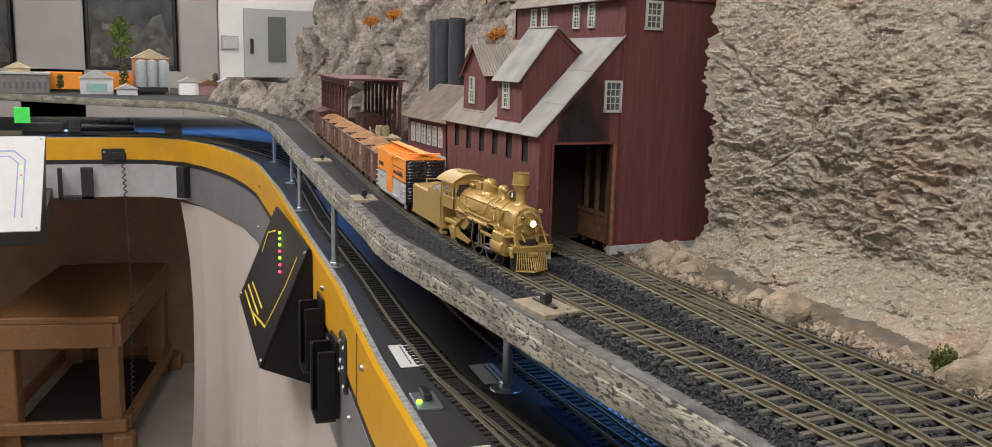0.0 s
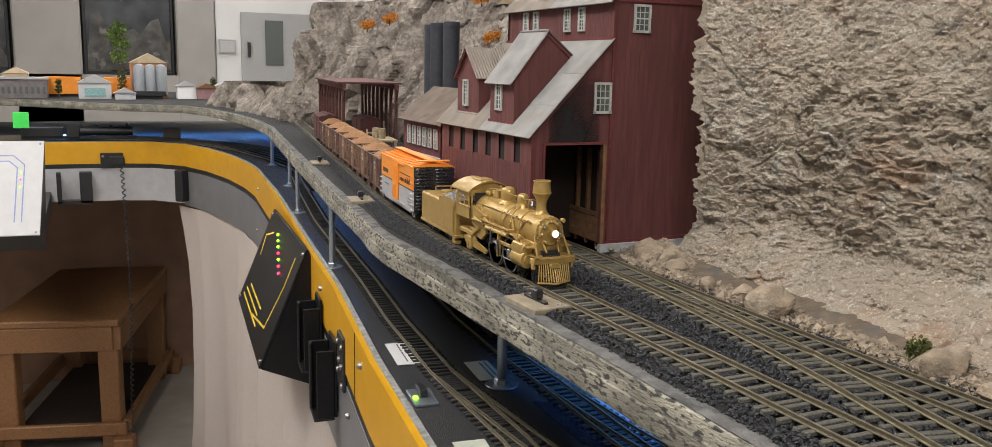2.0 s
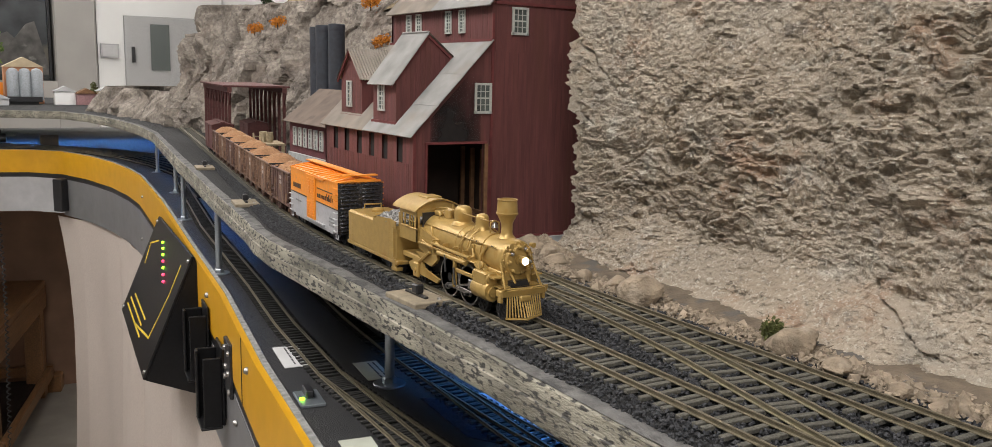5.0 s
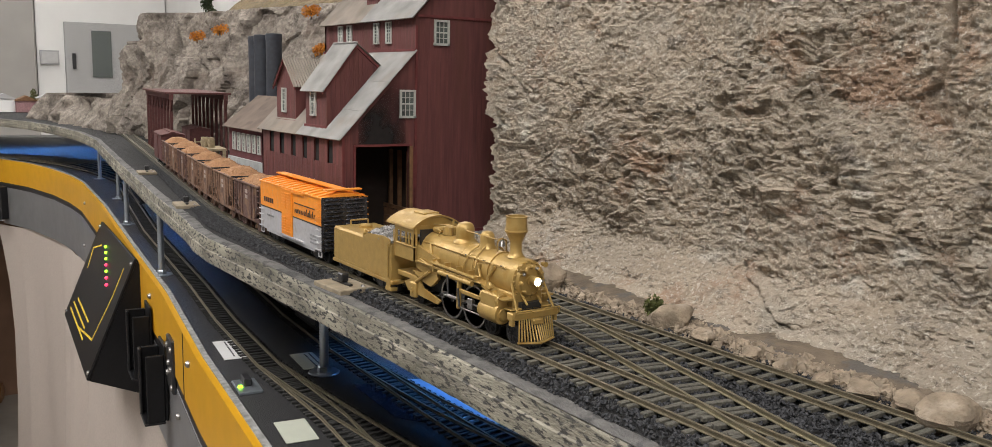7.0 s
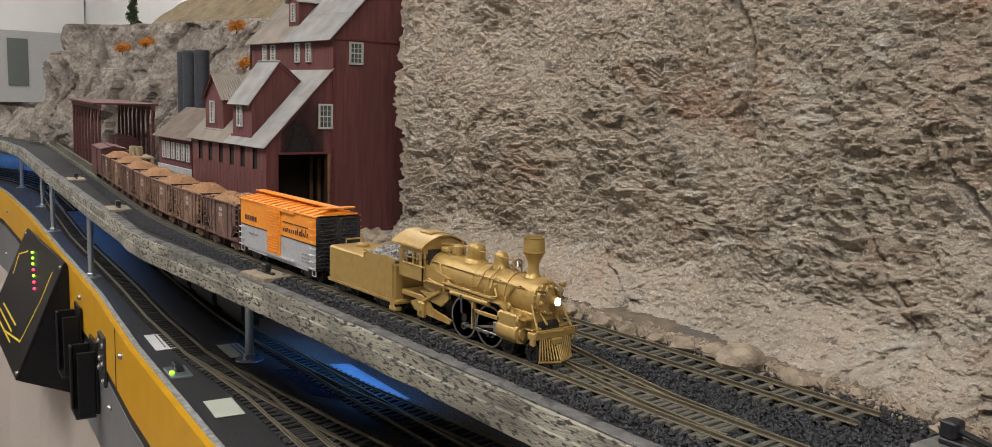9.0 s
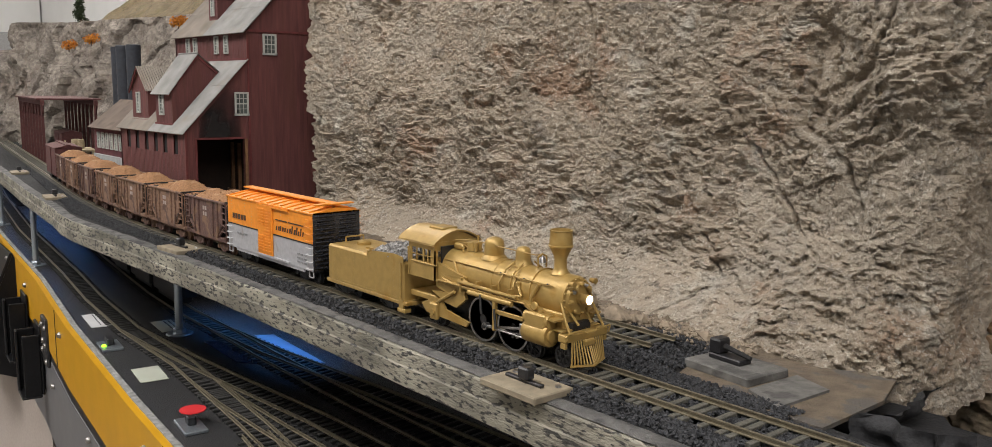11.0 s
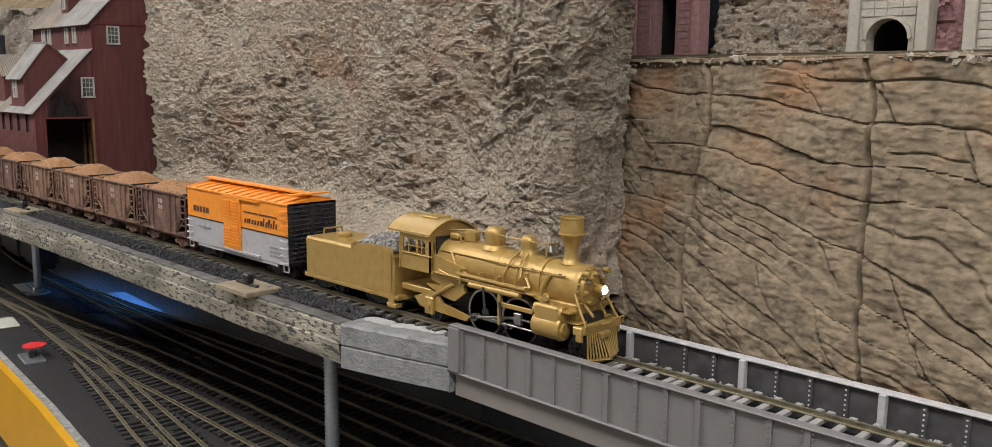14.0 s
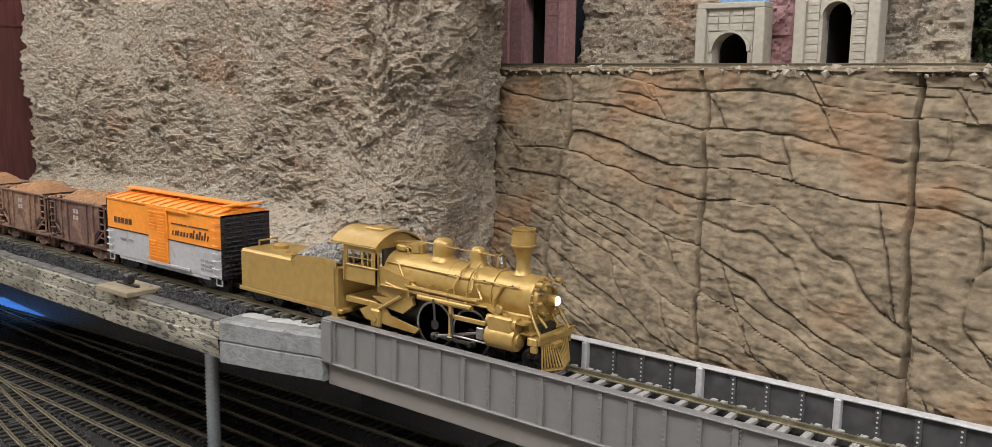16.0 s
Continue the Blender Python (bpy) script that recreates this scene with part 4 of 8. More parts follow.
def rocks_and_scrub():
    for k, (x, y, r) in enumerate([(0.074, 0.094, 0.0105), (0.172, 0.100, 0.0095), (0.330, 0.086, 0.0085), (0.312, 0.090, 0.0065), (0.205, 0.090, 0.005),
                                   (0.292, 0.088, 0.0055), (0.275, 0.087, 0.0042), (-0.030, 0.108, 0.006), (0.012, 0.100, 0.005), (0.36, 0.086, 0.006), (0.235, 0.089, 0.004), (0.255, 0.088, 0.0045), (-0.062, 0.112, 0.010), (-0.072, 0.118, 0.008), (-0.045, 0.112, 0.007), (0.040, 0.104, 0.006), (0.055, 0.099, 0.004)]):
        boulder("boulder", x, y - 0.010, r * 0.50 - 0.001, r * 1.15, 20 + k, BOULDER, "angular tan rock lying at the foot of the cliff")
    g, rng = Mesh(), random.Random(3)
    for _ in range(4200):
        x = rng.uniform(-0.07, 0.44)
        y = 0.1000 - abs(rng.gauss(0, 0.0095)) + 0.006 * noise.noise(Vector((x * 30, 0, 0)))
        pebble(g, (x, y, -0.001 + rng.uniform(0, 0.001)), rng.uniform(0.0005, 0.0019) * (2.3 if rng.random() < 0.05 else 1), rng)
    for _ in range(1500):
        a, d = rng.uniform(0, 6.28), abs(rng.gauss(0, 1))
        x, y = -0.058 + 0.022 * d * math.cos(a), 0.108 + 0.009 * d * math.sin(a)
        pebble(g, (x, y, max(0.0, 0.013 * (1 - d * 0.6)) - 0.001), rng.uniform(0.0008, 0.0030), rng)
    g.put("cliff_rubble", mat("tan_rubble", (0.26, 0.21, 0.155), 0.95, 0, 0.4, 150, 0.5), None, "tan rubble and grit at the foot of the cliff", "rubble", kind="stuff", smooth=False)
    rows = [[(x, y + 0.003 * noise.noise(Vector((x * 40, y * 40, 0))), -0.0022 + h + 0.0008 * noise.noise(Vector((x * 120, y * 120, 1))))
             for x in [-0.09 + 0.004 * i for i in range(140)]] for y, h in ((0.078, -0.0006), (0.084, 0.0004), (0.090, 0.0012), (0.10, 0.003), (0.12, 0.006))]
    Mesh().grid(rows).put("earth_verge", mat("tan_earth", (0.135, 0.105, 0.075), 0.95, 0, 0.3, 120, 0.6, 700, (0.10, 0.09, 0.08), 0.3, 60), None, "tan earth verge below the cliff", "verge", kind="structure")
    b = empty("scrub_bush", pose(0.162, 0.088, 0.0), "small mossy green bush at the cliff foot", "bush")
    Mesh().pipe([(0, 0, -0.001), (0.001, 0, 0.004), (0.003, 0.001, 0.007)], 0.0006, 6).put("stem", BARK, b)
    leafy("crown", b, GREEN, [(0, 0, 0.004), (0.003, 0, 0.006), (-0.003, 0.001, 0.005), (0.001, -0.002, 0.009)], 0.0046, 700, 0.0010, 7)
    for k, (x, y, z) in enumerate([(-1.30, 0.27, 0.195), (-1.22, 0.29, 0.205), (-0.86, 0.34, 0.165), (-0.50, 0.33, 0.148), (-0.95, 0.36, 0.23)]):
        b = empty("autumn_bush", pose(x, y, z), "small orange autumn bush on the hillside", "bush", "autumn bushes")
        Mesh().tube((0, 0, -0.01), (0, 0, 0.008), 0.0012, 0.0008, 6).put("stem", BARK, b)
        leafy("crown", b, AUTUMN, [(0, 0, 0.004), (0.01, 0.004, 0.006), (-0.008, -0.003, 0.003)], 0.010, 420, 0.0022, 30 + k)
    for k, (x, y, z, h) in enumerate([(-0.72, 0.40, 0.235, 0.10), (-0.60, 0.42, 0.245, 0.11), (-0.66, 0.44, 0.25, 0.12), (-1.52, 0.36, 0.255, 0.07), (0.80, 0.30, 0.129, 0.10), (0.84, 0.33, 0.129, 0.12), (0.775, 0.33, 0.129, 0.09), (0.90, 0.31, 0.129, 0.10), (0.745, 0.325, 0.132, 0.08), (0.760, 0.335, 0.134, 0.11), (0.728, 0.335, 0.134, 0.06), (0.79, 0.35, 0.14, 0.12)]):
        t = empty("conifer", pose(x, y, z), "dark green model conifer", "tree", "conifers")
        Mesh().tube((0, 0, -0.01), (0, 0, h), 0.0022, 0.0006, 7).put("trunk", BARK, t)
        rng, cents = random.Random(k), []
        for j in range(46):
            u = j / 46
            w = rng.uniform(0, 6.28)
            rr = h * 0.24 * (1 - u) * rng.uniform(0.3, 1)
            cents.append((rr * math.cos(w), rr * math.sin(w), h * (0.12 + 0.88 * u)))
        leafy("crown", t, PINE, cents, 0.007, 1500, 0.0024, 50 + k)
    for k, (x, y) in enumerate([(-0.60, 0.145), (-0.56, 0.165), (-0.67, 0.17)]):
        b = empty("dark_shrub", pose(x, y, 0.0), "dark leafless shrub beside the shed", "bush", "dark shrubs")
        Mesh().tube((0, 0, -0.003), (0, 0, 0.02), 0.0015, 0.001, 6).put("stem", BARK, b)
        leafy("crown", b, mat("dark_twigs", (0.045, 0.045, 0.028), 0.9, 0, 0.4, 200), [(0, 0, 0.02), (0.01, 0, 0.035), (-0.01, 0.005, 0.03), (0.0, 0.01, 0.045)], 0.02, 900, 0.0026, 70 + k)

# ---- track ----
RAIL_H = 0.0022


def track(name, pts, z, tie_mat, rail_mat, label, tie_len=0.029, pitch=0.0073, single=(-9, 9), gauge=0.0165):
    """Two rails on ties along a path in the plan, with the tie tops at z."""
    t = empty(name, pose(0, 0, 0), label, "track", "tracks", kind="structure")
    pts = dense(pts, 0.004)
    nrm = []
    for i in range(len(pts)):
        a, b = pts[max(0, i - 2)], pts[min(len(pts) - 1, i + 2)]
        d = Vector((b[0] - a[0], b[1] - a[1])).normalized()
        nrm.append(Vector((-d.y, d.x)))
    for side in (-1, 1):
        rows = []
        for dy, dz in ((-0.0011, 0), (-0.0011, 0.0003), (-0.0003, 0.0005), (-0.0003, 0.0015), (-0.0006, 0.0017), (-0.0006, RAIL_H), (0.0006, RAIL_H), (0.0006, 0.0017), (0.0003, 0.0015), (0.0003, 0.0005), (0.0011, 0.0003), (0.0011, 0)):
            o = side * (gauge / 2 + 0.0006) + dy
            rows.append([(x + n.x * o, y + n.y * o, z + dz) for (x, y), n in zip(pts, nrm)])
        Mesh().grid(rows).put("rail", rail_mat, t, angle=0.5)
    unit = Mesh().box(-0.00135, 0.00135, -tie_len / 2, tie_len / 2, -0.0018, 0.0, 0.00025).data("tie", tie_mat, smooth=False)
    rest, rng, s, k = Mesh(), random.Random(len(pts)), 0.0, 0
    for i in range(1, len(pts)):
        s += math.dist(pts[i], pts[i - 1])
        if s < pitch:
            continue
        s -= pitch
        x, y = pts[i]
        m = Matrix.Translation((x, y, z)) @ Euler((0, 0, math.atan2(-nrm[i].x, nrm[i].y) + rng.uniform(-0.02, 0.02))).to_matrix().to_4x4()
        if single[0] < x < single[1] and k < 290:
            ob = new("tie", unit)
            ob.parent, ob.matrix_basis, k = t, m, k + 1
        else:
            rest.box(-0.00135, 0.00135, -tie_len / 2, tie_len / 2, -0.0018, 0.0, 0, m)
    if rest.v:
        rest.put("far_ties", tie_mat, t, kind="stuff", smooth=False)
    return t


MAIN = [(x / 100, line_y(x / 100)) for x in range(57, -150, -3)]
BACK = [(0.405, 0.0585), (0.30, 0.0590), (0.20, 0.0600), (0.10, 0.0610), (0.0, 0.0620), (-0.10, 0.0630), (-0.27, 0.064)]
CROSS = [(0.385, 0.0006), (0.34, 0.0035), (0.30, 0.0105), (0.26, 0.0195), (0.215, 0.0285), (0.165, 0.0385), (0.12, 0.0455), (0.07, 0.0515), (0.02, 0.0565), (-0.03, 0.060), (-0.06, 0.0618)]


WEATHERED_GREY = mat("weathered_grey_board", (0.135, 0.13, 0.122), 0.85, 0, 0.3, 150, 0.3, 700, (0.07, 0.068, 0.065), 0.25, 60)


def tracks():
    track("main_track", MAIN, 0.0, TIE, RAIL, "main line of weathered rail on grey-brown ties in black cinders", single=(-1.0, 0.6))
    track("mill_track", BACK, 0.0002, TIE, RAIL, "weathered siding that runs into the red mill", single=(-0.1, 0.41))
    track("crossover_track", CROSS, 0.0004, TIE, RAIL_BRIGHT, "turnout track from the main line to the mill siding", single=(-0.1, 0.5))
    z = DECK_Z + 0.0024
    L1 = [(-1.7, 0.20), (-1.324, 0.140), (-0.926, 0.084), (-0.52, 0.041), (-0.36, 0.021), (-0.206, 0.008), (-0.068, 0.006), (0.10, -0.010), (0.30, -0.034), (0.6, -0.072), (1.0, -0.12)]
    L2 = [(-0.206, 0.008), (-0.14, 0.0105), (-0.068, 0.014), (0.02, 0.021), (0.12, 0.030), (0.30, 0.036), (0.6, 0.036), (1.0, 0.036)]
    L3 = [(-1.2, 0.20), (-0.6, 0.115), (-0.35, 0.086), (-0.239, 0.078), (-0.146, 0.076), (-0.044, 0.072), (0.10, 0.070), (0.4, 0.072), (1.0, 0.075)]
    L4 = [(-0.02, 0.001), (0.05, -0.003), (0.12, -0.003), (0.25, 0.000), (0.5, 0.000), (1.0, 0.000)]
    L5 = [(-0.15, 0.0765), (-0.05, 0.080), (0.10, 0.094), (0.4, 0.112), (1.0, 0.13)]
    L6 = [(0.12, -0.018), (0.20, -0.030), (0.30, -0.047), (0.45, -0.068), (0.7, -0.10), (1.0, -0.145)]
    for k, pts in enumerate((L1, L2, L3, L4, L5, L6)):
        track("staging_track", pts, z + 0.0001 * k, TIE_BLACK, RAIL, "lower level track with black ties on the black deck", single=(-0.35, 0.75) if k < 3 else (-0.05, 0.75))
    for k in range(4):
        pts = [(-1.25 - 0.01 * k, 0.150 + 0.03 * k), (-1.6, 0.192 + 0.033 * k), (-1.85, 0.175 + 0.036 * k), (-2.08, 0.135 + 0.04 * k), (-2.28 - 0.01 * k, 0.06 + 0.03 * k), (-2.45 - 0.035 * k, -0.05), (-2.52 - 0.045 * k, -0.25), (-2.54 - 0.045 * k, -0.9)]
        track("staging_curve", pts, z + 0.0001 * k, TIE_BLACK, RAIL, "curved lower level track in blue light", single=(9, 9))

    # loose ballast: one bed of countless cinders
    g, rng = Mesh(), random.Random(11)
    n = 0
    while n < 42000:
        x = 0.56 - 1.35 * rng.random() ** 1.35
        lo = -0.0262 if x > -0.25 else -0.0262 + 0.150 * (-0.25 - x)
        if x > 0.50:
            lo = -0.012
        hi = 0.018 if x > 0.495 else 0.032 if x > 0.43 else 0.082 if x > -0.09 else line_y(x) + 0.026
        y = rng.uniform(lo, hi)
        d = y - line_y(x)
        edge = smooth01((y - lo) / 0.006)
        if abs(d) < 0.0145 and rng.random() < 0.25:
            continue
        if abs(y - 0.0595) < 0.0145 and x > -0.1 and rng.random() < 0.25:
            continue
        h = -0.0026 + 0.0014 * edge - (0.0005 if abs(d) < 0.0145 or abs(y - 0.0595) < 0.0145 else 0)
        pebble(g, (x, y, h + rng.uniform(-0.0003, 0.0005)), rng.uniform(0.0006, 0.0013), rng)
        n += 1
    g.put("cinder_ballast", BALLAST, None, "loose black cinder ballast between the tracks", "ballast", kind="stuff", smooth=False)

    # hand-thrown switch stands on small wooden plates
    def stand(x, y, turn, plate):
        s = empty("switch_stand", pose(x, y, -0.003, 0, 0, turn), "black slide switch on a small tan plate beside the track", "switch", "switch stands")
        Mesh().box(-0.017, 0.017, -0.011, 0.011, 0.0, 0.0032, 0.0005).put("plate", plate, s)
        Mesh().box(-0.012, 0.010, -0.0012, 0.0012, 0.0032, 0.0046, 0.0003).put("slide_bar", BLACK, s)
        Mesh().box(-0.003, 0.003, -0.0025, 0.0025, 0.0045, 0.0100, 0.0008).put("knob", BLACK, s)
        for dx in (-0.013, 0.013):
            Mesh().lathe([(0.0001, 0.0044), (0.0011, 0.0040), (0.0014, 0.0032)], (dx, 0.006, 0), n=8).put("screw", STEEL, s)
    tan = mat("tan_plate", (0.24, 0.20, 0.14), 0.8, 0, 0.2, 200, 0.2)
    stand(0.009, -0.0215, 4, tan)
    stand(0.405, -0.0310, 0, tan)
    stand(-0.380, -0.008, -8, tan)
    stand(-0.70, 0.030, -8, tan)
    s = empty("ground_throw", pose(0.447, 0.056, -0.002, 0, 0, -6), "black ground throw on a grey wooden block by the cliff", "switch")
    Mesh().box(-0.017, 0.019, -0.014, 0.013, 0.0, 0.0042, 0.0006).put("block", WEATHERED_GREY, s)
    Mesh().box(-0.012, 0.006, -0.004, 0.004, 0.0042, 0.0066, 0.0005).put("base", BLACK, s)
    Mesh().box(-0.012, -0.006, -0.004, 0.004, 0.0066, 0.0135, 0.0008).put("lever_block", BLACK, s)
    Mesh().tube((-0.006, 0, 0.010), (0.008, 0.001, 0.0075), 0.0014, 0.0010, 8).put("lever", BLACK, s)
    Mesh().prism([(0.4675, 0.036), (0.487, 0.027), (0.489, 0.062), (0.470, 0.069)], "z", -0.003, -0.0004).put("flat_slab", WEATHERED_GREY, None, "flat grey stone slab beside the track", "slab")
    Mesh().prism([(0.435, 0.030), (0.48, 0.023), (0.508, 0.023), (0.508, 0.07), (0.499, 0.10), (0.44, 0.10), (0.425, 0.06)], "z", -0.0034, -0.0016).put("earth_patch", bpy.data.materials["tan_earth"], None, "tan earth patch beside the line", "verge", kind="structure")


# ---- bridge ----
def bridge():
    b = empty("girder_bridge", pose(0.5655, 0.002, 0), "grey plate girder bridge with riveted ribs", "bridge")
    X1 = 0.62
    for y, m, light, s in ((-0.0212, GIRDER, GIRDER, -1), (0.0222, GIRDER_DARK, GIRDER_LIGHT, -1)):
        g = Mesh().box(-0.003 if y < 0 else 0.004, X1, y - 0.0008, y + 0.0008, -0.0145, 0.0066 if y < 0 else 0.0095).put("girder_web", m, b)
        x0 = -0.003 if y < 0 else 0.004
        zt = 0.0064 if y < 0 else 0.0092
        Mesh().box(x0, X1, y - 0.0024, y + 0.0024, zt, zt + 0.0009, 0.0003).put("top_flange", light, b)
        Mesh().box(x0, X1, y - 0.0024, y + 0.0024, -0.0152, -0.0142, 0.0003).put("bottom_flange", light, b)
        if y < 0:
            Mesh().box(x0, x0 + 0.007, y - 0.0030, y - 0.0008, -0.0142, zt, 0.0003).put("end_plate", m, b)
        k, x = 0, x0 + 0.0075
        rib = Mesh().box(-0.0011, 0.0011, 0, 0.0009, -0.0142, zt).data("rib", m, smooth=False)
        wide = Mesh().box(-0.0013, 0.0013, 0, 0.0030, -0.0142, 0.0096, 0.0003).data("rib", light, smooth=False)
        g = Mesh()
        while x < X1 - 0.005:
            ob = new("rib", wide if (y > 0 and k % 4 == 0) else rib)
            ob.parent, ob.matrix_basis = b, Matrix.Translation((x, y + s * 0.0008 + (s * 0.0030 if (y > 0 and k % 4 == 0) else s * 0.0009), 0))
            z = -0.0130
            while z < zt - 0.0004:
                for dx in ((-0.0018, 0.0018) if (y < 0 and k % 3 == 0) else (0.0,)):
                    g.lathe([(0.00042, 0.0), (0.00036, -0.0003), (0.0001, -0.0004)], (x + dx, y + s * 0.0017, z), "y", 6)
                z += 0.00185
            k, x = k + 1, x + 0.0135
        g.put("rivets", light, b, kind="stuff")
    Mesh().box(-0.002, X1, -0.0205, -0.0175, -0.0265, -0.0146, 0.0004).put("side_beam", mat("grey_beam", (0.19, 0.175, 0.165), 0.6, 0, 0.08, 60), b)
    Mesh().box(-0.002, X1, 0.020, 0.024, -0.0265, -0.0146, 0.0004).put("side_beam", BLACK_MATT, b)
    Mesh().box(0.0, X1, -0.0190, 0.0210, -0.0100, -0.0040).put("deck_bed", BLACK_MATT, b)
    track("bridge_track", [(0.5735, 0.0), (0.80, 0.0), (1.185, 0.0)], 0.0, TIE_GREY, RAIL_BRIGHT, "bridge track with pale grey ties", tie_len=0.036, pitch=0.0071)
    g, rng = Mesh(), random.Random(2)
    for _ in range(500):
        pebble(g, (0.58 + 0.6 * rng.random(), 0.0185 + rng.uniform(0, 0.006), -0.0032), rng.uniform(0.0004, 0.0012), rng)
    g.put("bridge_debris", mat("grey_debris", (0.25, 0.25, 0.25), 0.9, 0, 0.5, 300), None, "grey debris along the bridge deck", "debris", kind="stuff", smooth=False)
    a = empty("bridge_abutment", pose(0, 0, 0), "black abutment hollow beside the bridge", "abutment", kind="structure")
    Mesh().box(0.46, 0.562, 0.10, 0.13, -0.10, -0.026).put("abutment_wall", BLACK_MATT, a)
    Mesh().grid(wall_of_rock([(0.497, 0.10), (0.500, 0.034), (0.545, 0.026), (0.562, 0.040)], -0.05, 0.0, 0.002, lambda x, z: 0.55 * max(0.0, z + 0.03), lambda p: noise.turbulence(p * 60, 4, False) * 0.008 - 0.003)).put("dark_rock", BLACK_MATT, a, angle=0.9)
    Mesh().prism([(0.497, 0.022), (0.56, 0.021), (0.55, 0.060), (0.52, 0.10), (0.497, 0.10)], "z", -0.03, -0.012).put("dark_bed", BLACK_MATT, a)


# ---- the upper ledge: track and tunnel mouths ----
def ledge():
    track("ledge_track", [(0.47, 0.228), (0.6, 0.222), (0.8, 0.212), (1.2, 0.20)], 0.1315, TIE, RAIL, "high level track along the ledge", single=(9, 9))
    Y = 0.275

    def portal(name, xc, half, height, wide, tall, m, label, arch=True):
        p = empty(name, pose(xc, Y, 0.129), label, "tunnel portal", "tunnel portals")
        prof = [(-half, 0)]
        if arch:
            prof += [(-half * math.cos(math.pi * i / 12), height - half + half * math.sin(math.pi * i / 12)) for i in range(13)]
        else:
            prof += [(-half, height), (half, height)]
        prof += [(half, 0)]
        out = [(wide, 0), (wide, tall), (-wide, tall), (-wide, 0)]
        Mesh().prism(prof + out, "y", 0.0, 0.012).put("face", m, p)
        Mesh().prism([(x * 1.16, z * 1.06) for x, z in prof[1:-1]] + [(x, z) for x, z in prof[1:-1][::-1]], "y", -0.0016, 0.002).put("arch_ring", m, p)
        Mesh().box(-wide - 0.003, wide + 0.003, -0.003, 0.012, tall, tall + 0.004, 0.0006).put("coping", m, p)
        for s in (-1, 1):
            Mesh().box(s * wide - 0.0035, s * wide + 0.0035, -0.003, 0.012, 0, tall, 0.0006).put("pilaster", m, p)
        # Black back stands in for the unlit depth of the tunnel.
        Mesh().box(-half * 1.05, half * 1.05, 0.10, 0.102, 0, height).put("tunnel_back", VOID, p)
        z, k = 0.004, 0
        while z < tall - 0.002:
            for s in (-1, 1):
                x0 = half * 1.18 if z < height * 1.02 else 0.0008
                if z > height * 0.6 and z < height * 1.05:
                    x0 = half * 1.20
                w = wide - 0.0042 - x0
                n = max(1, int(w / 0.007))
                for i in range(n):
                    a, b = x0 + w * i / n, x0 + w * (i + 1) / n
                    a, b = (a, b) if s > 0 else (-b, -a)
                    Mesh().box(a + 0.0003, b - 0.0003, -0.0008, 0.0, z, z + 0.0042).put("stone", m, p, smooth=False)
            z, k = z + 0.0048, k + 1
        # Lining coloured near-black too, so the bore looks unlit.
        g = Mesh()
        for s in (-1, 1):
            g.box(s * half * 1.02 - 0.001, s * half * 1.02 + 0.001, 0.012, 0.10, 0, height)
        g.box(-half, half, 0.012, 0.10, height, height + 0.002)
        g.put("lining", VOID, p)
        return p
    portal("stone_portal", 0.6312, 0.0125, 0.0265, 0.0205, 0.042, PORTAL, "cream cut stone tunnel portal with an arched mouth")
    portal("stone_portal", 0.7005, 0.0088, 0.0440, 0.0225, 0.062, PORTAL, "tall cream cut stone tunnel portal with an arched mouth")
    portal("brick_portal", 0.4700, 0.0098, 0.058, 0.027, 0.075, PORTAL_RED, "dark red portal with a square black mouth", arch=False)
    rows = face_of_rock([(0.36, 0.287), (0.444, 0.287)], 0.120, 0.30, 0.002, lambda x, z: 0.1 * (z - 0.12), torn_plaster)
    Mesh().grid(rows).put("portal_rock", CLIFFROCK, None, "rock face between the tunnel portals", "rock face", kind="structure", angle=0.4)
    k = 0
    for a, b, lo in ((0.496, 0.612, 0.120), (0.640, 0.690, 0.120), (0.715, 0.775, 0.120)):
        rows = face_of_rock([(a, 0.286), ((a + b) / 2, 0.278), (b, 0.286)], lo, 0.30, 0.0018, lambda x, z: 0.25 * (z - 0.12), torn_plaster)
        Mesh().grid(rows).put("portal_rock", (CLIFFROCK, PORTAL_RED, CLIFFROCK)[k], None, "rock face between the tunnel portals", "rock face", kind="structure", angle=0.4)
        k += 1
    rows = face_of_rock([(0.40, 0.296), (0.62, 0.296), (0.80, 0.296)], 0.165, 0.32, 0.0025, lambda x, z: 0.2 * (z - 0.12), torn_plaster)
    rows = [[q for q in r] for r in rows if r[0][2] > 0.205]
    Mesh().grid(rows).put("portal_rock_top", CLIFFROCK, None, "rock face above the tunnel portals", "rock face", kind="structure", angle=0.4)
    rows = wall_of_rock([(0.76, 0.30), (0.84, 0.37), (1.3, 0.40)], 0.120, 0.175, 0.005, lambda x, z: 0.5 * (z - 0.12), lambda p: noise.turbulence(p * 30, 4, False) * 0.02 - 0.008)
    Mesh().grid(rows).put("ledge_bank", CLIFFROCK, None, "rocky bank under the conifers", "bank", kind="structure", angle=1.2)


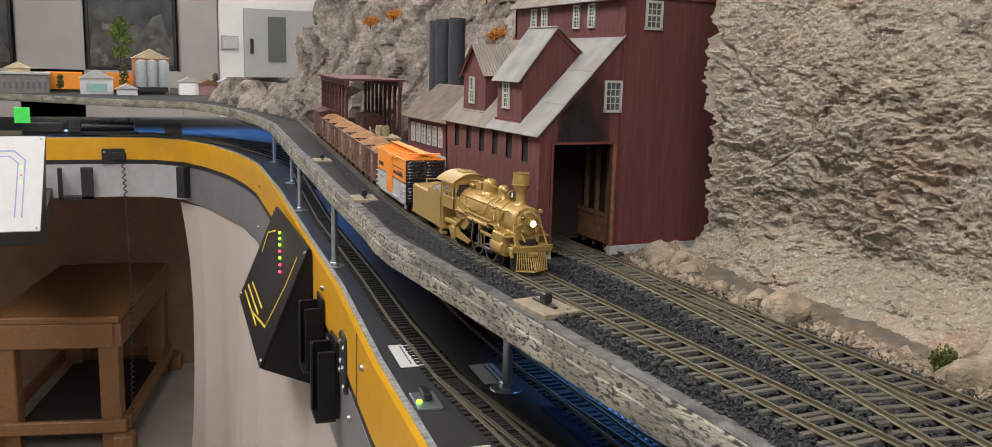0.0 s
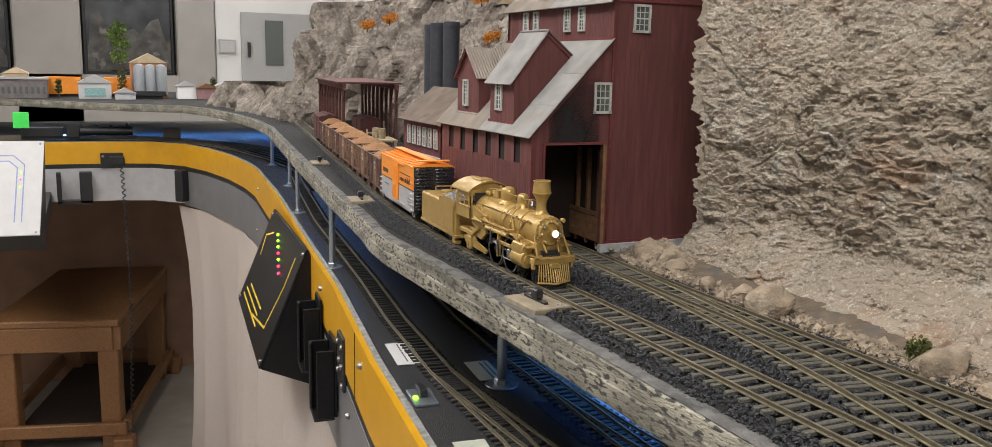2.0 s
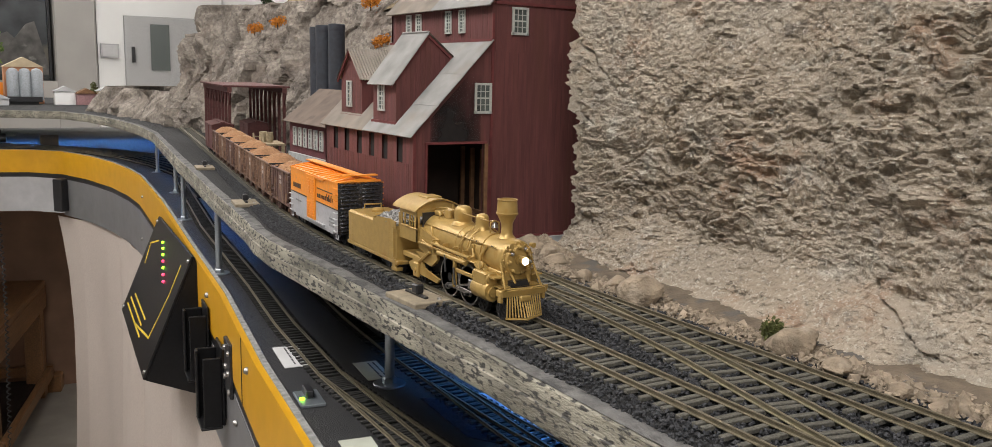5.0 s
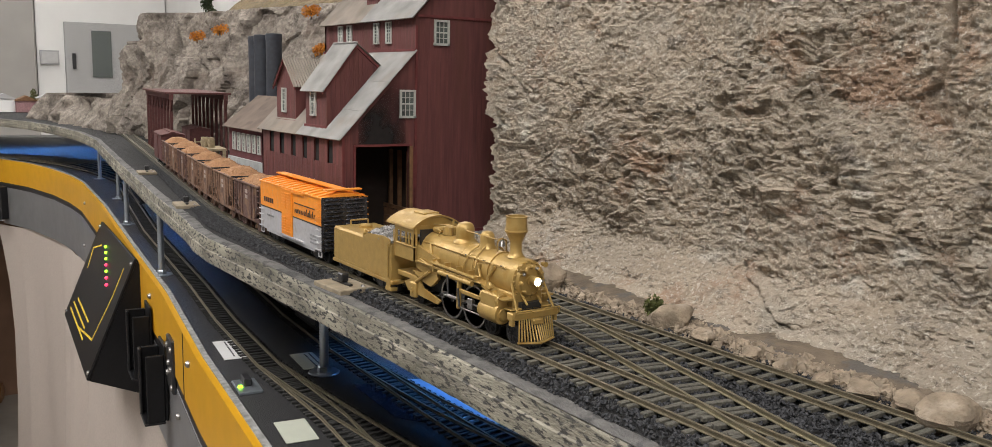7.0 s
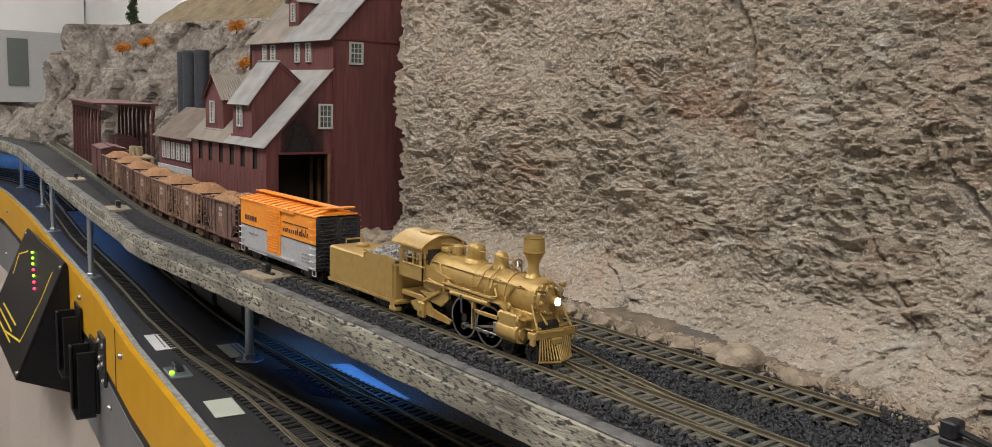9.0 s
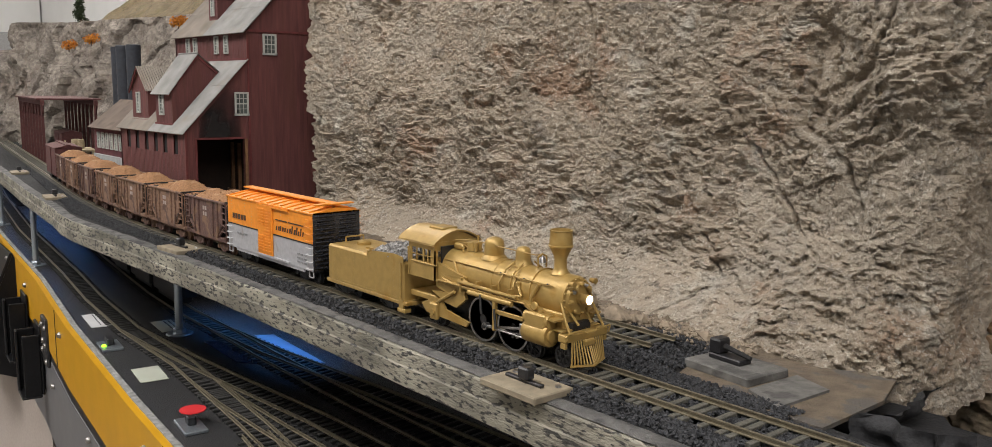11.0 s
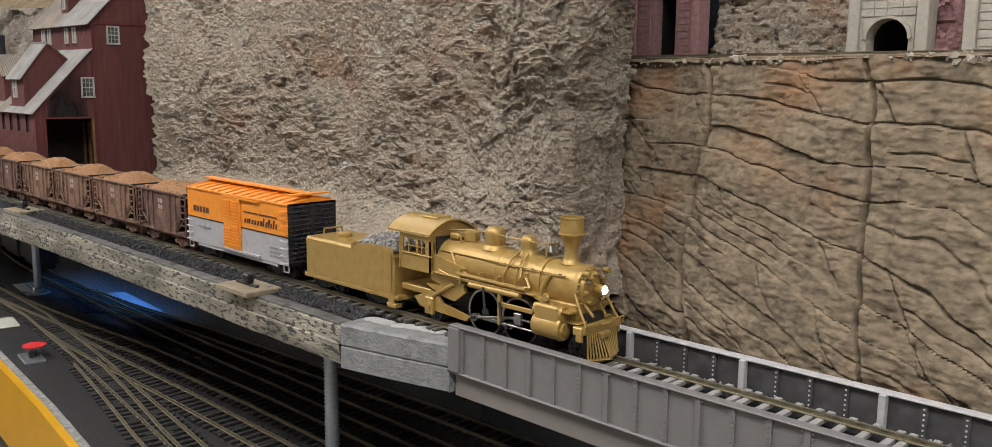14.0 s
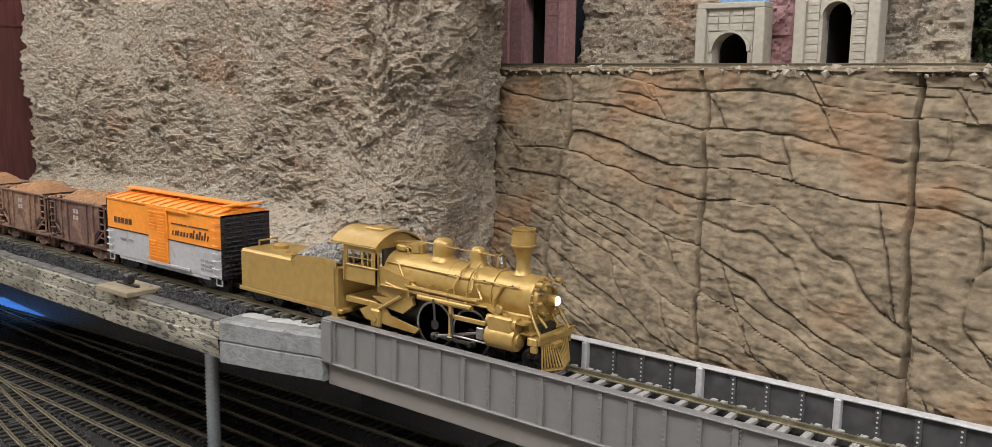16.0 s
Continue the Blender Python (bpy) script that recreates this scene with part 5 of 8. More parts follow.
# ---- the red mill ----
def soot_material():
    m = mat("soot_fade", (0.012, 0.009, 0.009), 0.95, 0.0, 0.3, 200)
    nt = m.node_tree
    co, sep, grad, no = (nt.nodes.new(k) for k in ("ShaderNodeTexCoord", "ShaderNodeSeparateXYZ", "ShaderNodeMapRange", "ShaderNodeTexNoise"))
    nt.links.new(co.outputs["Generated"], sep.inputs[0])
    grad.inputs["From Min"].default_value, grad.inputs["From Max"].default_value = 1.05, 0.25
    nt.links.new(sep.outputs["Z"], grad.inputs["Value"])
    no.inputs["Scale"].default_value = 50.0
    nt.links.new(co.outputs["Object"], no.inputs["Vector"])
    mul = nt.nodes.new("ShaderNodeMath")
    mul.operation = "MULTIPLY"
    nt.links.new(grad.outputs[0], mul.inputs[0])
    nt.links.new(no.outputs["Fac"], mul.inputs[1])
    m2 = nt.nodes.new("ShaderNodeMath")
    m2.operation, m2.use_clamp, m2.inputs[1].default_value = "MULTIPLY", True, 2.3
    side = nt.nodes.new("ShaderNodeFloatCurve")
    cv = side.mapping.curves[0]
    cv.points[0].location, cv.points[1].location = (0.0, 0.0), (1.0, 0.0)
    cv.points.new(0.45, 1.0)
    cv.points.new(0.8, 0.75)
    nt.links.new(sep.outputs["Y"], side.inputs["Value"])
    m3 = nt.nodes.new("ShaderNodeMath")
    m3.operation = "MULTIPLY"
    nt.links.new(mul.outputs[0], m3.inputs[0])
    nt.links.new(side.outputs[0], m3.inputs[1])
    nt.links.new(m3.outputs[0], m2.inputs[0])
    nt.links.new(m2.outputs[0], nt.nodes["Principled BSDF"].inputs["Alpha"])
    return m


SOOT_FADE = soot_material()


def corrugated(p00, p10, p01, p11, rib=0.0024, depth=0.00042, thick=0.0006):
    """A corrugated sheet: corners at the eave (p00 to p10) and the ridge (p01 to p11); ribs run up the slope."""
    a, b, c, d = (Vector(p) for p in (p00, p10, p01, p11))
    n = max(2, int((b - a).length / rib * 4))
    up = (b - a).cross(c - a).normalized()
    if up.z < 0:
        up = -up
    lower, upper = [], []
    for i in range(n + 1):
        u = i / n
        w = up * (depth * math.sin(2 * math.pi * i / 4) + 0.0002)
        lower.append(a.lerp(b, u) + w)
        upper.append(c.lerp(d, u) + w)
    g = Mesh().grid([lower, upper])
    g.grid([[p - up * thick for p in lower], [p - up * thick for p in upper]])
    g.grid([lower, [p - up * thick for p in lower]])
    g.grid([upper, [p - up * thick for p in upper]])
    return g


def window(parent, at, w, h, cols, rows, name="window", out=(0, -1)):
    """A sash window in a wall: at its lower centre; out is the way the wall faces in the plan."""
    m = Matrix.Translation(at) @ Euler((0, 0, math.atan2(out[0], -out[1]))).to_matrix().to_4x4()
    ob = new(name, Mesh().box(-w / 2, w / 2, 0.0002, 0.0010, 0, h).data("window_back", PANE))
    ob.parent, ob.matrix_basis = parent, m
    f = w * 0.11
    g = Mesh()
    for x0, x1, z0, z1 in ((-w / 2 - f, -w / 2 + f * 0.3, -f, h + f), (w / 2 - f * 0.3, w / 2 + f, -f, h + f), (-w / 2, w / 2, h - f * 0.3, h + f), (-w / 2 - f * 1.3, w / 2 + f * 1.3, -f * 1.2, f * 0.3)):
        g.box(x0, x1, -0.0009, 0.0004, z0, z1)
    g.put("frame", FRAME_WHITE, ob)
    g = Mesh()
    for i in range(1, cols):
        x = -w / 2 + w * i / cols
        g.box(x - 0.00022, x + 0.00022, -0.0003, 0.0004, 0, h)
    for j in range(1, rows):
        z, t = h * j / rows, (0.0005 if j * 2 == rows else 0.00022)
        g.box(-w / 2, w / 2, -0.0004, 0.0004, z - t, z + t)
    g.put("window_lattice", FRAME_WHITE, ob)
    return ob


def boards(g, x0, x1, z0, z1, y, axis, out, step=0.0042):
    """Thin battens on a wall face."""
    n = int((x1 - x0) / step)
    for i in range(1, n):
        x = x0 + (x1 - x0) * i / n
        if axis == "x":
            g.box(x - 0.0003, x + 0.0003, y, y + out, z0, z1)
        else:
            g.box(y, y + out, x - 0.0003, x + 0.0003, z0, z1)


def mill():
    FX, BX, SY, TY, YB = -0.105, -0.272, 0.0300, 0.0900, 0.185
    EZ, RZ, TZ = 0.0837, 0.1460, 0.1755
    t = empty("red_mill", pose(0, 0, -0.003), "tall barn-red wooden mill with stepped grey tin roofs", "mill")
    dy0, dy1, dz = 0.0405, 0.0855, 0.0760
    T = 0.003

    def roof_z(y):
        return EZ + (RZ - EZ) * (y - SY) / (TY - SY)
    slope2 = 1.05
    tower_top = TZ + slope2 * (0.135 - TY)
    # front wall round the train door
    poly = [(SY, 0.006), (dy0, 0.006), (dy0, dz), (dy1, dz), (dy1, 0.006), (YB, 0.006), (YB, tower_top), (0.135, tower_top), (TY, TZ), (TY, RZ), (SY, EZ)]
    Mesh().prism(poly, "x", FX - T, FX).put("front_wall", REDWALL, t, smooth=False)
    Mesh().box(BX, FX - T, SY, SY + T, 0.006, 0.0625).put("side_wall", REDWALL, t, smooth=False)
    slots = [(x, x + 0.0096) for x in (-0.2527, -0.2287, -0.2035, -0.1797, -0.1562, -0.1309)]
    edges = [BX] + [v for s in slots for v in s] + [FX - T]
    for a, b in zip(edges[::2], edges[1::2]):
        Mesh().box(a, b, SY, SY + 0.0012, 0.0625, 0.0798).put("side_wall_pier", REDWALL, t, smooth=False)
    Mesh().box(BX, FX - T, SY, SY + T, 0.0798, EZ).put("side_wall_top", REDWALL, t, smooth=False)
    # A black sheet behind each slot stands for the unlit inside.
    for a, b in slots:
        Mesh().box(a - 0.002, b + 0.002, SY + 0.0013, SY + 0.0020, 0.0615, 0.0808).put("window_slot", VOID, t)
        g = Mesh()
        g.box(a - 0.0008, a, SY + 0.0002, SY + 0.001, 0.062, 0.0801)
        g.box(b, b + 0.0008, SY + 0.0002, SY + 0.001, 0.062, 0.0801)
        g.put("slot_trim", REDTRIM, t)
    poly_b = [(SY, 0.006), (YB, 0.006), (YB, tower_top), (0.135, tower_top), (TY, TZ), (TY, RZ), (SY, EZ)]
    Mesh().prism(poly_b, "x", BX, BX + T).put("rear_wall", REDWALL, t, smooth=False)
    Mesh().box(BX, FX - T, TY, TY + T, RZ - 0.01, TZ).put("tower_side_wall", REDWALL, t, smooth=False)
    Mesh().box(BX, FX - T, YB - T, YB, 0.006, tower_top).put("back_wall", REDWALL, t, smooth=False)
    g = Mesh()
    boards(g, BX, FX, 0.006, 0.0625, SY, "x", -0.00016, 0.0034)
    boards(g, SY, dy0, 0.006, 0.084, FX, "y", 0.00016, 0.0034)
    boards(g, dy1, YB, 0.006, 0.140, FX, "y", 0.00016, 0.0038)
    boards(g, BX, FX, RZ + 0.003, TZ, TY, "x", -0.00016, 0.0034)
    boards(g, TY, 0.13, 0.141, 0.170, FX, "y", 0.00016, 0.0038)
    g.put("batten_strip", REDWALL, t, kind="stuff", smooth=False)
    g = Mesh()
    for y in (SY, TY, dy1 + 0.0032):
        g.box(FX, FX + 0.0011, y - 0.0002, y + 0.0016, 0.006, EZ if y == SY else (RZ + 0.02 if y == TY else 0.0745))
    g.box(FX, FX + 0.0012, dy0 - 0.0016, dy1 + 0.0016, dz, dz + 0.0016)
    g.box(FX, FX + 0.0012, dy0 - 0.0016, dy0, 0.006, dz)
    g.box(FX, FX + 0.0012, TY + 0.0016, YB, 0.1725, 0.1745)
    g.box(FX, FX + 0.0012, dy1 + 0.0048, YB, 0.006, 0.0085)
    g.put("corner_trim", REDTRIM, t)
    Mesh().box(FX - 0.001, FX + 0.0014, dy1, dy1 + 0.0026, 0.006, dz).put("door_post", PLANKIN, t)
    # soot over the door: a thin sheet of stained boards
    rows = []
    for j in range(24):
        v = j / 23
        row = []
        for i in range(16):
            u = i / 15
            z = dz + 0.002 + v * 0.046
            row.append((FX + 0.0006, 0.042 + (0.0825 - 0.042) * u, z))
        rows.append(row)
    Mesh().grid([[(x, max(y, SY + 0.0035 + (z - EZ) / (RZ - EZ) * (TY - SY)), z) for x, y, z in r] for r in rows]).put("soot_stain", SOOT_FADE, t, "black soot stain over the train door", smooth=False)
    # foundation
    for x0, x1, y0, y1 in ((FX - 0.002, FX + 0.0022, SY - 0.001, dy0), (FX - 0.002, FX + 0.0022, dy1, YB), (BX, FX, SY - 0.002, SY + 0.003)):
        Mesh().box(x0, x1, y0, y1, -0.004, 0.006, 0.0003).put("foundation", CONCRETE, t)
    # inside: floor, back wall and bulkhead coloured near-black to stand for its shade
    Mesh().box(BX + T, FX - T, SY + T + 0.006, 0.12, -0.001, 0.0).put("inside_floor", INSIDE_SHADE, t)
    Mesh().box(BX + T, FX - T, 0.098, 0.100, 0.0, 0.125).put("inside_wall", INSIDE_SHADE, t)
    Mesh().box(-0.165, -0.163, SY + T, 0.098, 0.0, 0.078).put("inside_bulkhead", INSIDE_SHADE, t)
    for x in (-0.155, -0.140, -0.125, -0.113):
        Mesh().box(x - 0.0012, x + 0.0012, 0.0945, 0.0975, 0.0, 0.07).put("inside_post", PLANKIN, t)
    Mesh().box(-0.162, -0.106, 0.0930, 0.0942, 0.0225, 0.0255).put("inside_rail", PLANKIN, t)
    for k in range(3):
        Mesh().box(-0.162, -0.106, 0.0932, 0.0943, 0.004 + 0.006 * k, 0.0097 + 0.006 * k).put("inside_plank", PLANKIN, t)

    # roofs, in lapped sheets of tin
    def lay(a, b, y0, y1, zf, name="roof_sheet", m=None, over=0.0):
        corrugated((a, y0, zf(y0)), (b, y0, zf(y0)), (a, y1, zf(y1)), (b, y1, zf(y1))).put(name, m or TINROOF, t, angle=1.2)
    lift = 0.0008
    ys = [SY - 0.0035, 0.0475, 0.0680, TY]
    for k in range(3):
        for a, b in ((BX - 0.002, -0.185), (-0.185, FX + 0.003)):
            lay(a, b, ys[k] - (0.0012 if k else 0), ys[k + 1], lambda y, k=k: roof_z(y) + lift + 0.0004 * k + (0.0003 if b > -0.15 else 0), m=(TINROOF_WARM if b < -0.15 else TINROOF))
    Mesh().box(BX, FX + 0.002, TY - 0.0016, TY, RZ + 0.001, RZ + 0.0028).put("roof_flashing", REDTRIM, t)
    ys = [TY - 0.0048, 0.110, 0.1355]
    for k in range(2):
        for a, b in ((BX - 0.002, -0.19), (-0.19, FX + 0.004)):
            lay(a, b, ys[k] - (0.0012 if k else 0), ys[k + 1], lambda y, k=k: TZ + slope2 * (y - TY) + lift + 0.0004 * k, m=(TINROOF_WARM if b < -0.15 else TINROOF))
    Mesh().box(BX - 0.002, FX + 0.004, 0.1345, YB + 0.004, tower_top, tower_top + 0.002).put("tower_roof", TINROOF, t)
    # dormer with a lean-to roof
    dx0, dx1, fy = -0.1800, -0.1400, 0.0335
    ez, py, pz, qy, qz = 0.1195, 0.0580, 0.1515, 0.0790, 0.1345
    wall = [(fy, roof_z(fy)), (fy, ez), (py, pz - 0.001), (qy, qz), (qy, roof_z(qy))]
    Mesh().prism(wall, "x", dx0, dx1).put("dormer_wall", REDWALL, t, smooth=False)
    g = Mesh()
    for k in range(1, 12):
        y = fy + (qy - fy) * k / 12
        top = ez + (pz - ez) * (y - fy) / (py - fy) if y < py else pz + (qz - pz) * (y - py) / (qy - py)
        g.box(dx1, dx1 + 0.00016, y - 0.0003, y + 0.0003, roof_z(y), top - 0.001)
    g.put("dormer_batten", REDWALL, t, kind="stuff", smooth=False)
    lay(dx0 - 0.0025, dx1 + 0.002, fy - 0.004, py, lambda y: ez + (pz - ez) * (y - fy) / (py - fy) + 0.0009, "dormer_roof")
    lay(dx0 - 0.0025, dx1 + 0.002, py, qy + 0.002, lambda y: pz + (qz - pz) * (y - py) / (qy - py) + 0.0009, "dormer_roof", TINROOF_WARM)
    Mesh().box(dx0 - 0.001, dx1 + 0.001, py - 0.0012, py + 0.0012, pz + 0.0008, pz + 0.0022, 0.0004).put("dormer_ridge", TINROOF, t)
    g = Mesh().prism([(fy - 0.004, ez - 0.0062), (fy - 0.004, ez - 0.0042), (py, pz - 0.0002), (py, pz - 0.0026)], "x", dx1, dx1 + 0.0012)
    g.prism([(py, pz - 0.0026), (py, pz - 0.0002), (qy + 0.002, qz - 0.0018), (qy + 0.002, qz - 0.0042)], "x", dx1, dx1 + 0.0012)
    g.put("barge_board", REDTRIM, t, smooth=False)
    Mesh().box(dx0 - 0.0015, dx1 + 0.0015, fy - 0.0012, fy, roof_z(fy) - 0.0002, roof_z(fy) + 0.0022).put("dormer_sill", REDTRIM, t)
    window(t, (-0.1640, fy - 0.0006, 0.0975), 0.0088, 0.0190, 2, 6)
    # dormer with a gable
    dx0, dx1, fy = -0.2515, -0.2090, 0.0365
    xm, gz, ge = -0.2302, 0.1415, 0.1190
    Mesh().prism([(dx0, 0.083), (dx1, 0.083), (dx1, ge + 0.002), (xm, gz - 0.001), (dx0, ge + 0.002)], "y", fy, 0.085).put("dormer_wall", REDWALL, t, smooth=False)
    for sx in (-1, 1):
        ex = xm + sx * 0.0245
        corrugated((ex, fy - 0.003, ge - 0.001), (ex, 0.085, ge - 0.001), (xm, fy - 0.003, gz), (xm, 0.085, gz)).put("dormer_roof", TINROOF_WARM, t, angle=1.2)
        Mesh().prism([(ex, ge - 0.0036), (ex, ge - 0.0014), (xm, gz - 0.0004), (xm, gz - 0.0026)], "y", fy - 0.0026, fy - 0.0014).put("barge_board", REDTRIM, t, smooth=False)
    Mesh().box(dx0 - 0.001, dx1 + 0.001, fy - 0.0012, fy, 0.0885, 0.0908).put("dormer_sill", REDTRIM, t)
    window(t, (xm - 0.003, fy - 0.0006, 0.0975), 0.0080, 0.0185, 2, 6)
    # small dormer on the tower roof
    z0 = TZ + slope2 * 0.012
    Mesh().prism([(-0.2075, z0 - 0.002), (-0.1875, z0 - 0.002), (-0.1875, z0 + 0.022), (-0.1975, z0 + 0.032), (-0.2075, z0 + 0.022)], "y", TY + 0.010, 0.125).put("dormer_wall", REDWALL, t, smooth=False)
    for s in (-1, 1):
        corrugated((-0.1975 + s * 0.0125, TY + 0.007, z0 + 0.0205), (-0.1975 + s * 0.0125, 0.125, z0 + 0.0205), (-0.1975, TY + 0.007, z0 + 0.0335), (-0.1975, 0.125, z0 + 0.0335)).put("dormer_roof", TINROOF, t, angle=1.2)
    window(t, (-0.1975, TY + 0.0094, z0 + 0.004), 0.0062, 0.0150, 2, 6)
    # tower and front windows
    for x in (-0.2370, -0.2190, -0.1685, -0.1470):
        window(t, (x, TY - 0.0006, 0.1545), 0.0074, 0.0150, 2, 6)
    window(t, (FX + 0.0006, 0.0835, 0.0985), 0.0110, 0.0185, 3, 4, out=(1, 0))
    window(t, (FX + 0.0006, 0.1125, 0.1535), 0.0110, 0.0165, 3, 4, out=(1, 0))


BROWNROOF = mat("brown_tin", (0.155, 0.118, 0.095), 0.7, 0.1, 0.2, 60, 0.1, 800, (0.10, 0.075, 0.06), 0.2, 50, hard=0.2)


def boiler_house():
    t = empty("boiler_house", pose(0, 0, -0.003), "low dark red boiler house with brown tin roof, white windows", "house")
    x0, x1, y0, y1, e, r = -0.432, -0.276, 0.052, 0.118, 0.0745, 0.106
    Mesh().box(x0, x1, y0, y1, 0.0445, e + 0.001).put("wall", mat("plum_red_boards", (0.105, 0.026, 0.032), 0.8, 0, 0.2, 90, 0.2, 900), t, smooth=False)
    Mesh().box(x0 - 0.001, x1, y0 - 0.0015, y1, -0.001, 0.0445, 0.0004).put("foundation", CONCRETE, t)
    corrugated((x0 - 0.003, y0 - 0.006, e), (x1, y0 - 0.006, e), (x0 - 0.003, 0.085, r), (x1, 0.085, r)).put("roof", BROWNROOF, t, angle=1.2)
    corrugated((x0 - 0.003, y1 + 0.004, e), (x1, y1 + 0.004, e), (x0 - 0.003, 0.085, r), (x1, 0.085, r)).put("roof", BROWNROOF, t, angle=1.2)
    Mesh().prism([(y0, e), (y1, e), (0.085, r)], "x", x0, x0 + 0.002).put("gable", TIMBER, t)
    for k in range(6):
        window(t, (-0.4140 + 0.0148 * k, y0 - 0.0006, 0.0525), 0.0070, 0.0165, 2, 4)
    c = empty("smokestack", pose(-0.4735, 0.097, 0.06), "tall blue-black square-topped smokestack", "smokestack", "smokestacks")
    Mesh().lathe([(0.0082, 0.0), (0.0082, 0.1055), (0.0074, 0.1060), (0.0074, 0.1000), (0.0001, 0.1000)], n=20).put("pipe", STACKS, c)
    Mesh().lathe([(0.0083, 0.099), (0.0085, 0.100), (0.0085, 0.1040), (0.0083, 0.1050)], n=20).put("collar", STACKS, c)
    copy_thing(c, pose(-0.4560, 0.097, 0.0612))
    copy_thing(c, pose(-0.4142, 0.095, 0.0610))


def ore_shed():
    t = empty("loading_shed", pose(-0.985, 0.155, -0.003, 0, 0, -8), "open dark red timber loading shed with a plank roof", "shed")
    L, W = 0.34, 0.075
    for i in range(9):
        for y in (-W / 2, W / 2):
            x = -L / 2 + L * i / 8
            Mesh().box(x - 0.002, x + 0.002, y - 0.002, y + 0.002, 0, 0.094, 0.0003).put("post", TIMBER, t)
            Mesh().tube((x, y, 0.074), (x + 0.016, y, 0.092), 0.0016, 0.0016, 5).put("brace", TIMBER, t)
    for y in (-W / 2, W / 2):
        Mesh().box(-L / 2 - 0.006, L / 2 + 0.006, y - 0.003, y + 0.003, 0.092, 0.099, 0.0004).put("beam", TIMBER, t)
    for i in range(16):
        x = -L / 2 - 0.004 + (L + 0.008) * i / 16
        Mesh().box(x + 0.0004, x + L / 16, -W / 2 - 0.008, W / 2 + 0.008, 0.099, 0.1015).put("roof_plank", TIMBER, t, smooth=False)
    d = empty("loading_dock", pose(-0.690, 0.105, -0.003, 0, 0, -8), "small weathered wooden loading dock with a ladder", "dock")
    wood = mat("weathered_wood", (0.30, 0.24, 0.15), 0.85, 0, 0.3, 200, 0.2)
    for i in range(7):
        Mesh().box(-0.03 + 0.0085 * i, -0.0225 + 0.0085 * i, -0.02, 0.02, 0.030, 0.0325).put("plank", wood, d, smooth=False)
    for x in (-0.027, 0.027):
        for y in (-0.017, 0.017):
            Mesh().box(x - 0.002, x + 0.002, y - 0.002, y + 0.002, 0, 0.030).put("leg", wood, d)
    for y in (-0.019, -0.008):
        Mesh().tube((0.048, y, 0.0), (0.026, y, 0.046), 0.0012, 0.0012, 6).put("ladder_rail", wood, d)
    for k in range(5):
        Mesh().tube((0.044 - 0.004 * k, -0.019, 0.008 + 0.0085 * k), (0.044 - 0.004 * k, -0.008, 0.008 + 0.0085 * k), 0.0008, 0.0008, 5).put("rung", wood, d)
    for k, (x, y, r) in enumerate([(-0.01, 0.0, 0.006), (0.004, 0.004, 0.005)]):
        Mesh().lathe([(0.0001, 0), (r * 0.8, 0), (r, 0.006), (r * 0.8, 0.013), (0.0001, 0.0132)], (-0.690 + x, 0.105 + y, 0.0297), n=12).put("barrel", wood, None, "small wooden barrel on the loading dock", "barrel", "barrels")

# ---- the train; each vehicle's own space runs along x, with the rail head at z = 0 ----
def wheelset(g, x, r, z, half=0.0083, spokes=0):
    for s in (-1, 1):
        g.lathe([(0.0001, 0), (r * 0.25, 0), (r * 0.25, s * 0.0002), (r * 0.75, 0), (r * 0.80, s * 0.0006), (r, s * 0.0006), (r, -s * 0.0012), (r + 0.0006, -s * 0.0013), (r + 0.0006, -s * 0.0018), (0.0001, -s * 0.0018)], (x, s * half, z), "y", 20)
    g.tube((x, -half, z), (x, half, z), 0.0009, n=8)


def truck(parent, x, r, span, m_frame, m_wheel, side=0.0112):
    t = Mesh()
    for s in (-1, 1):
        y = s * side
        t.box(x - span / 2 - 0.0015, x + span / 2 + 0.0015, y - 0.0007, y + 0.0007, r - 0.0002, r + 0.0022, 0.0003)
        t.box(x - 0.0022, x + 0.0022, y - 0.0009, y + 0.0009, r - 0.0030, r + 0.0030, 0.0003)
        for dx in (-span / 2, span / 2):
            t.box(x + dx - 0.0014, x + dx + 0.0014, y - 0.0013, y + 0.0013, r - 0.0014, r + 0.0014, 0.0004)
        t.prism([(x - span / 2, r), (x - 0.002, r - 0.003), (x + 0.002, r - 0.003), (x + span / 2, r), (x + span / 2, r + 0.001), (x - span / 2, r + 0.001)], "y", y - 0.0005, y + 0.0005)
    t.box(x - 0.0022, x + 0.0022, -side, side, r, r + 0.0025)
    f = t.put("truck", m_frame, parent)
    for dx in (-span / 2, span / 2):
        g = Mesh()
        wheelset(g, x + dx, r, r)
        g.put("wheelset", m_wheel, f)
    return f


def coupler(parent, x, s):
    Mesh().box(min(x, x + s * 0.006), max(x, x + s * 0.006), -0.0009, 0.0009, 0.0070, 0.0092, 0.0003).put("coupler", BLACK, parent)


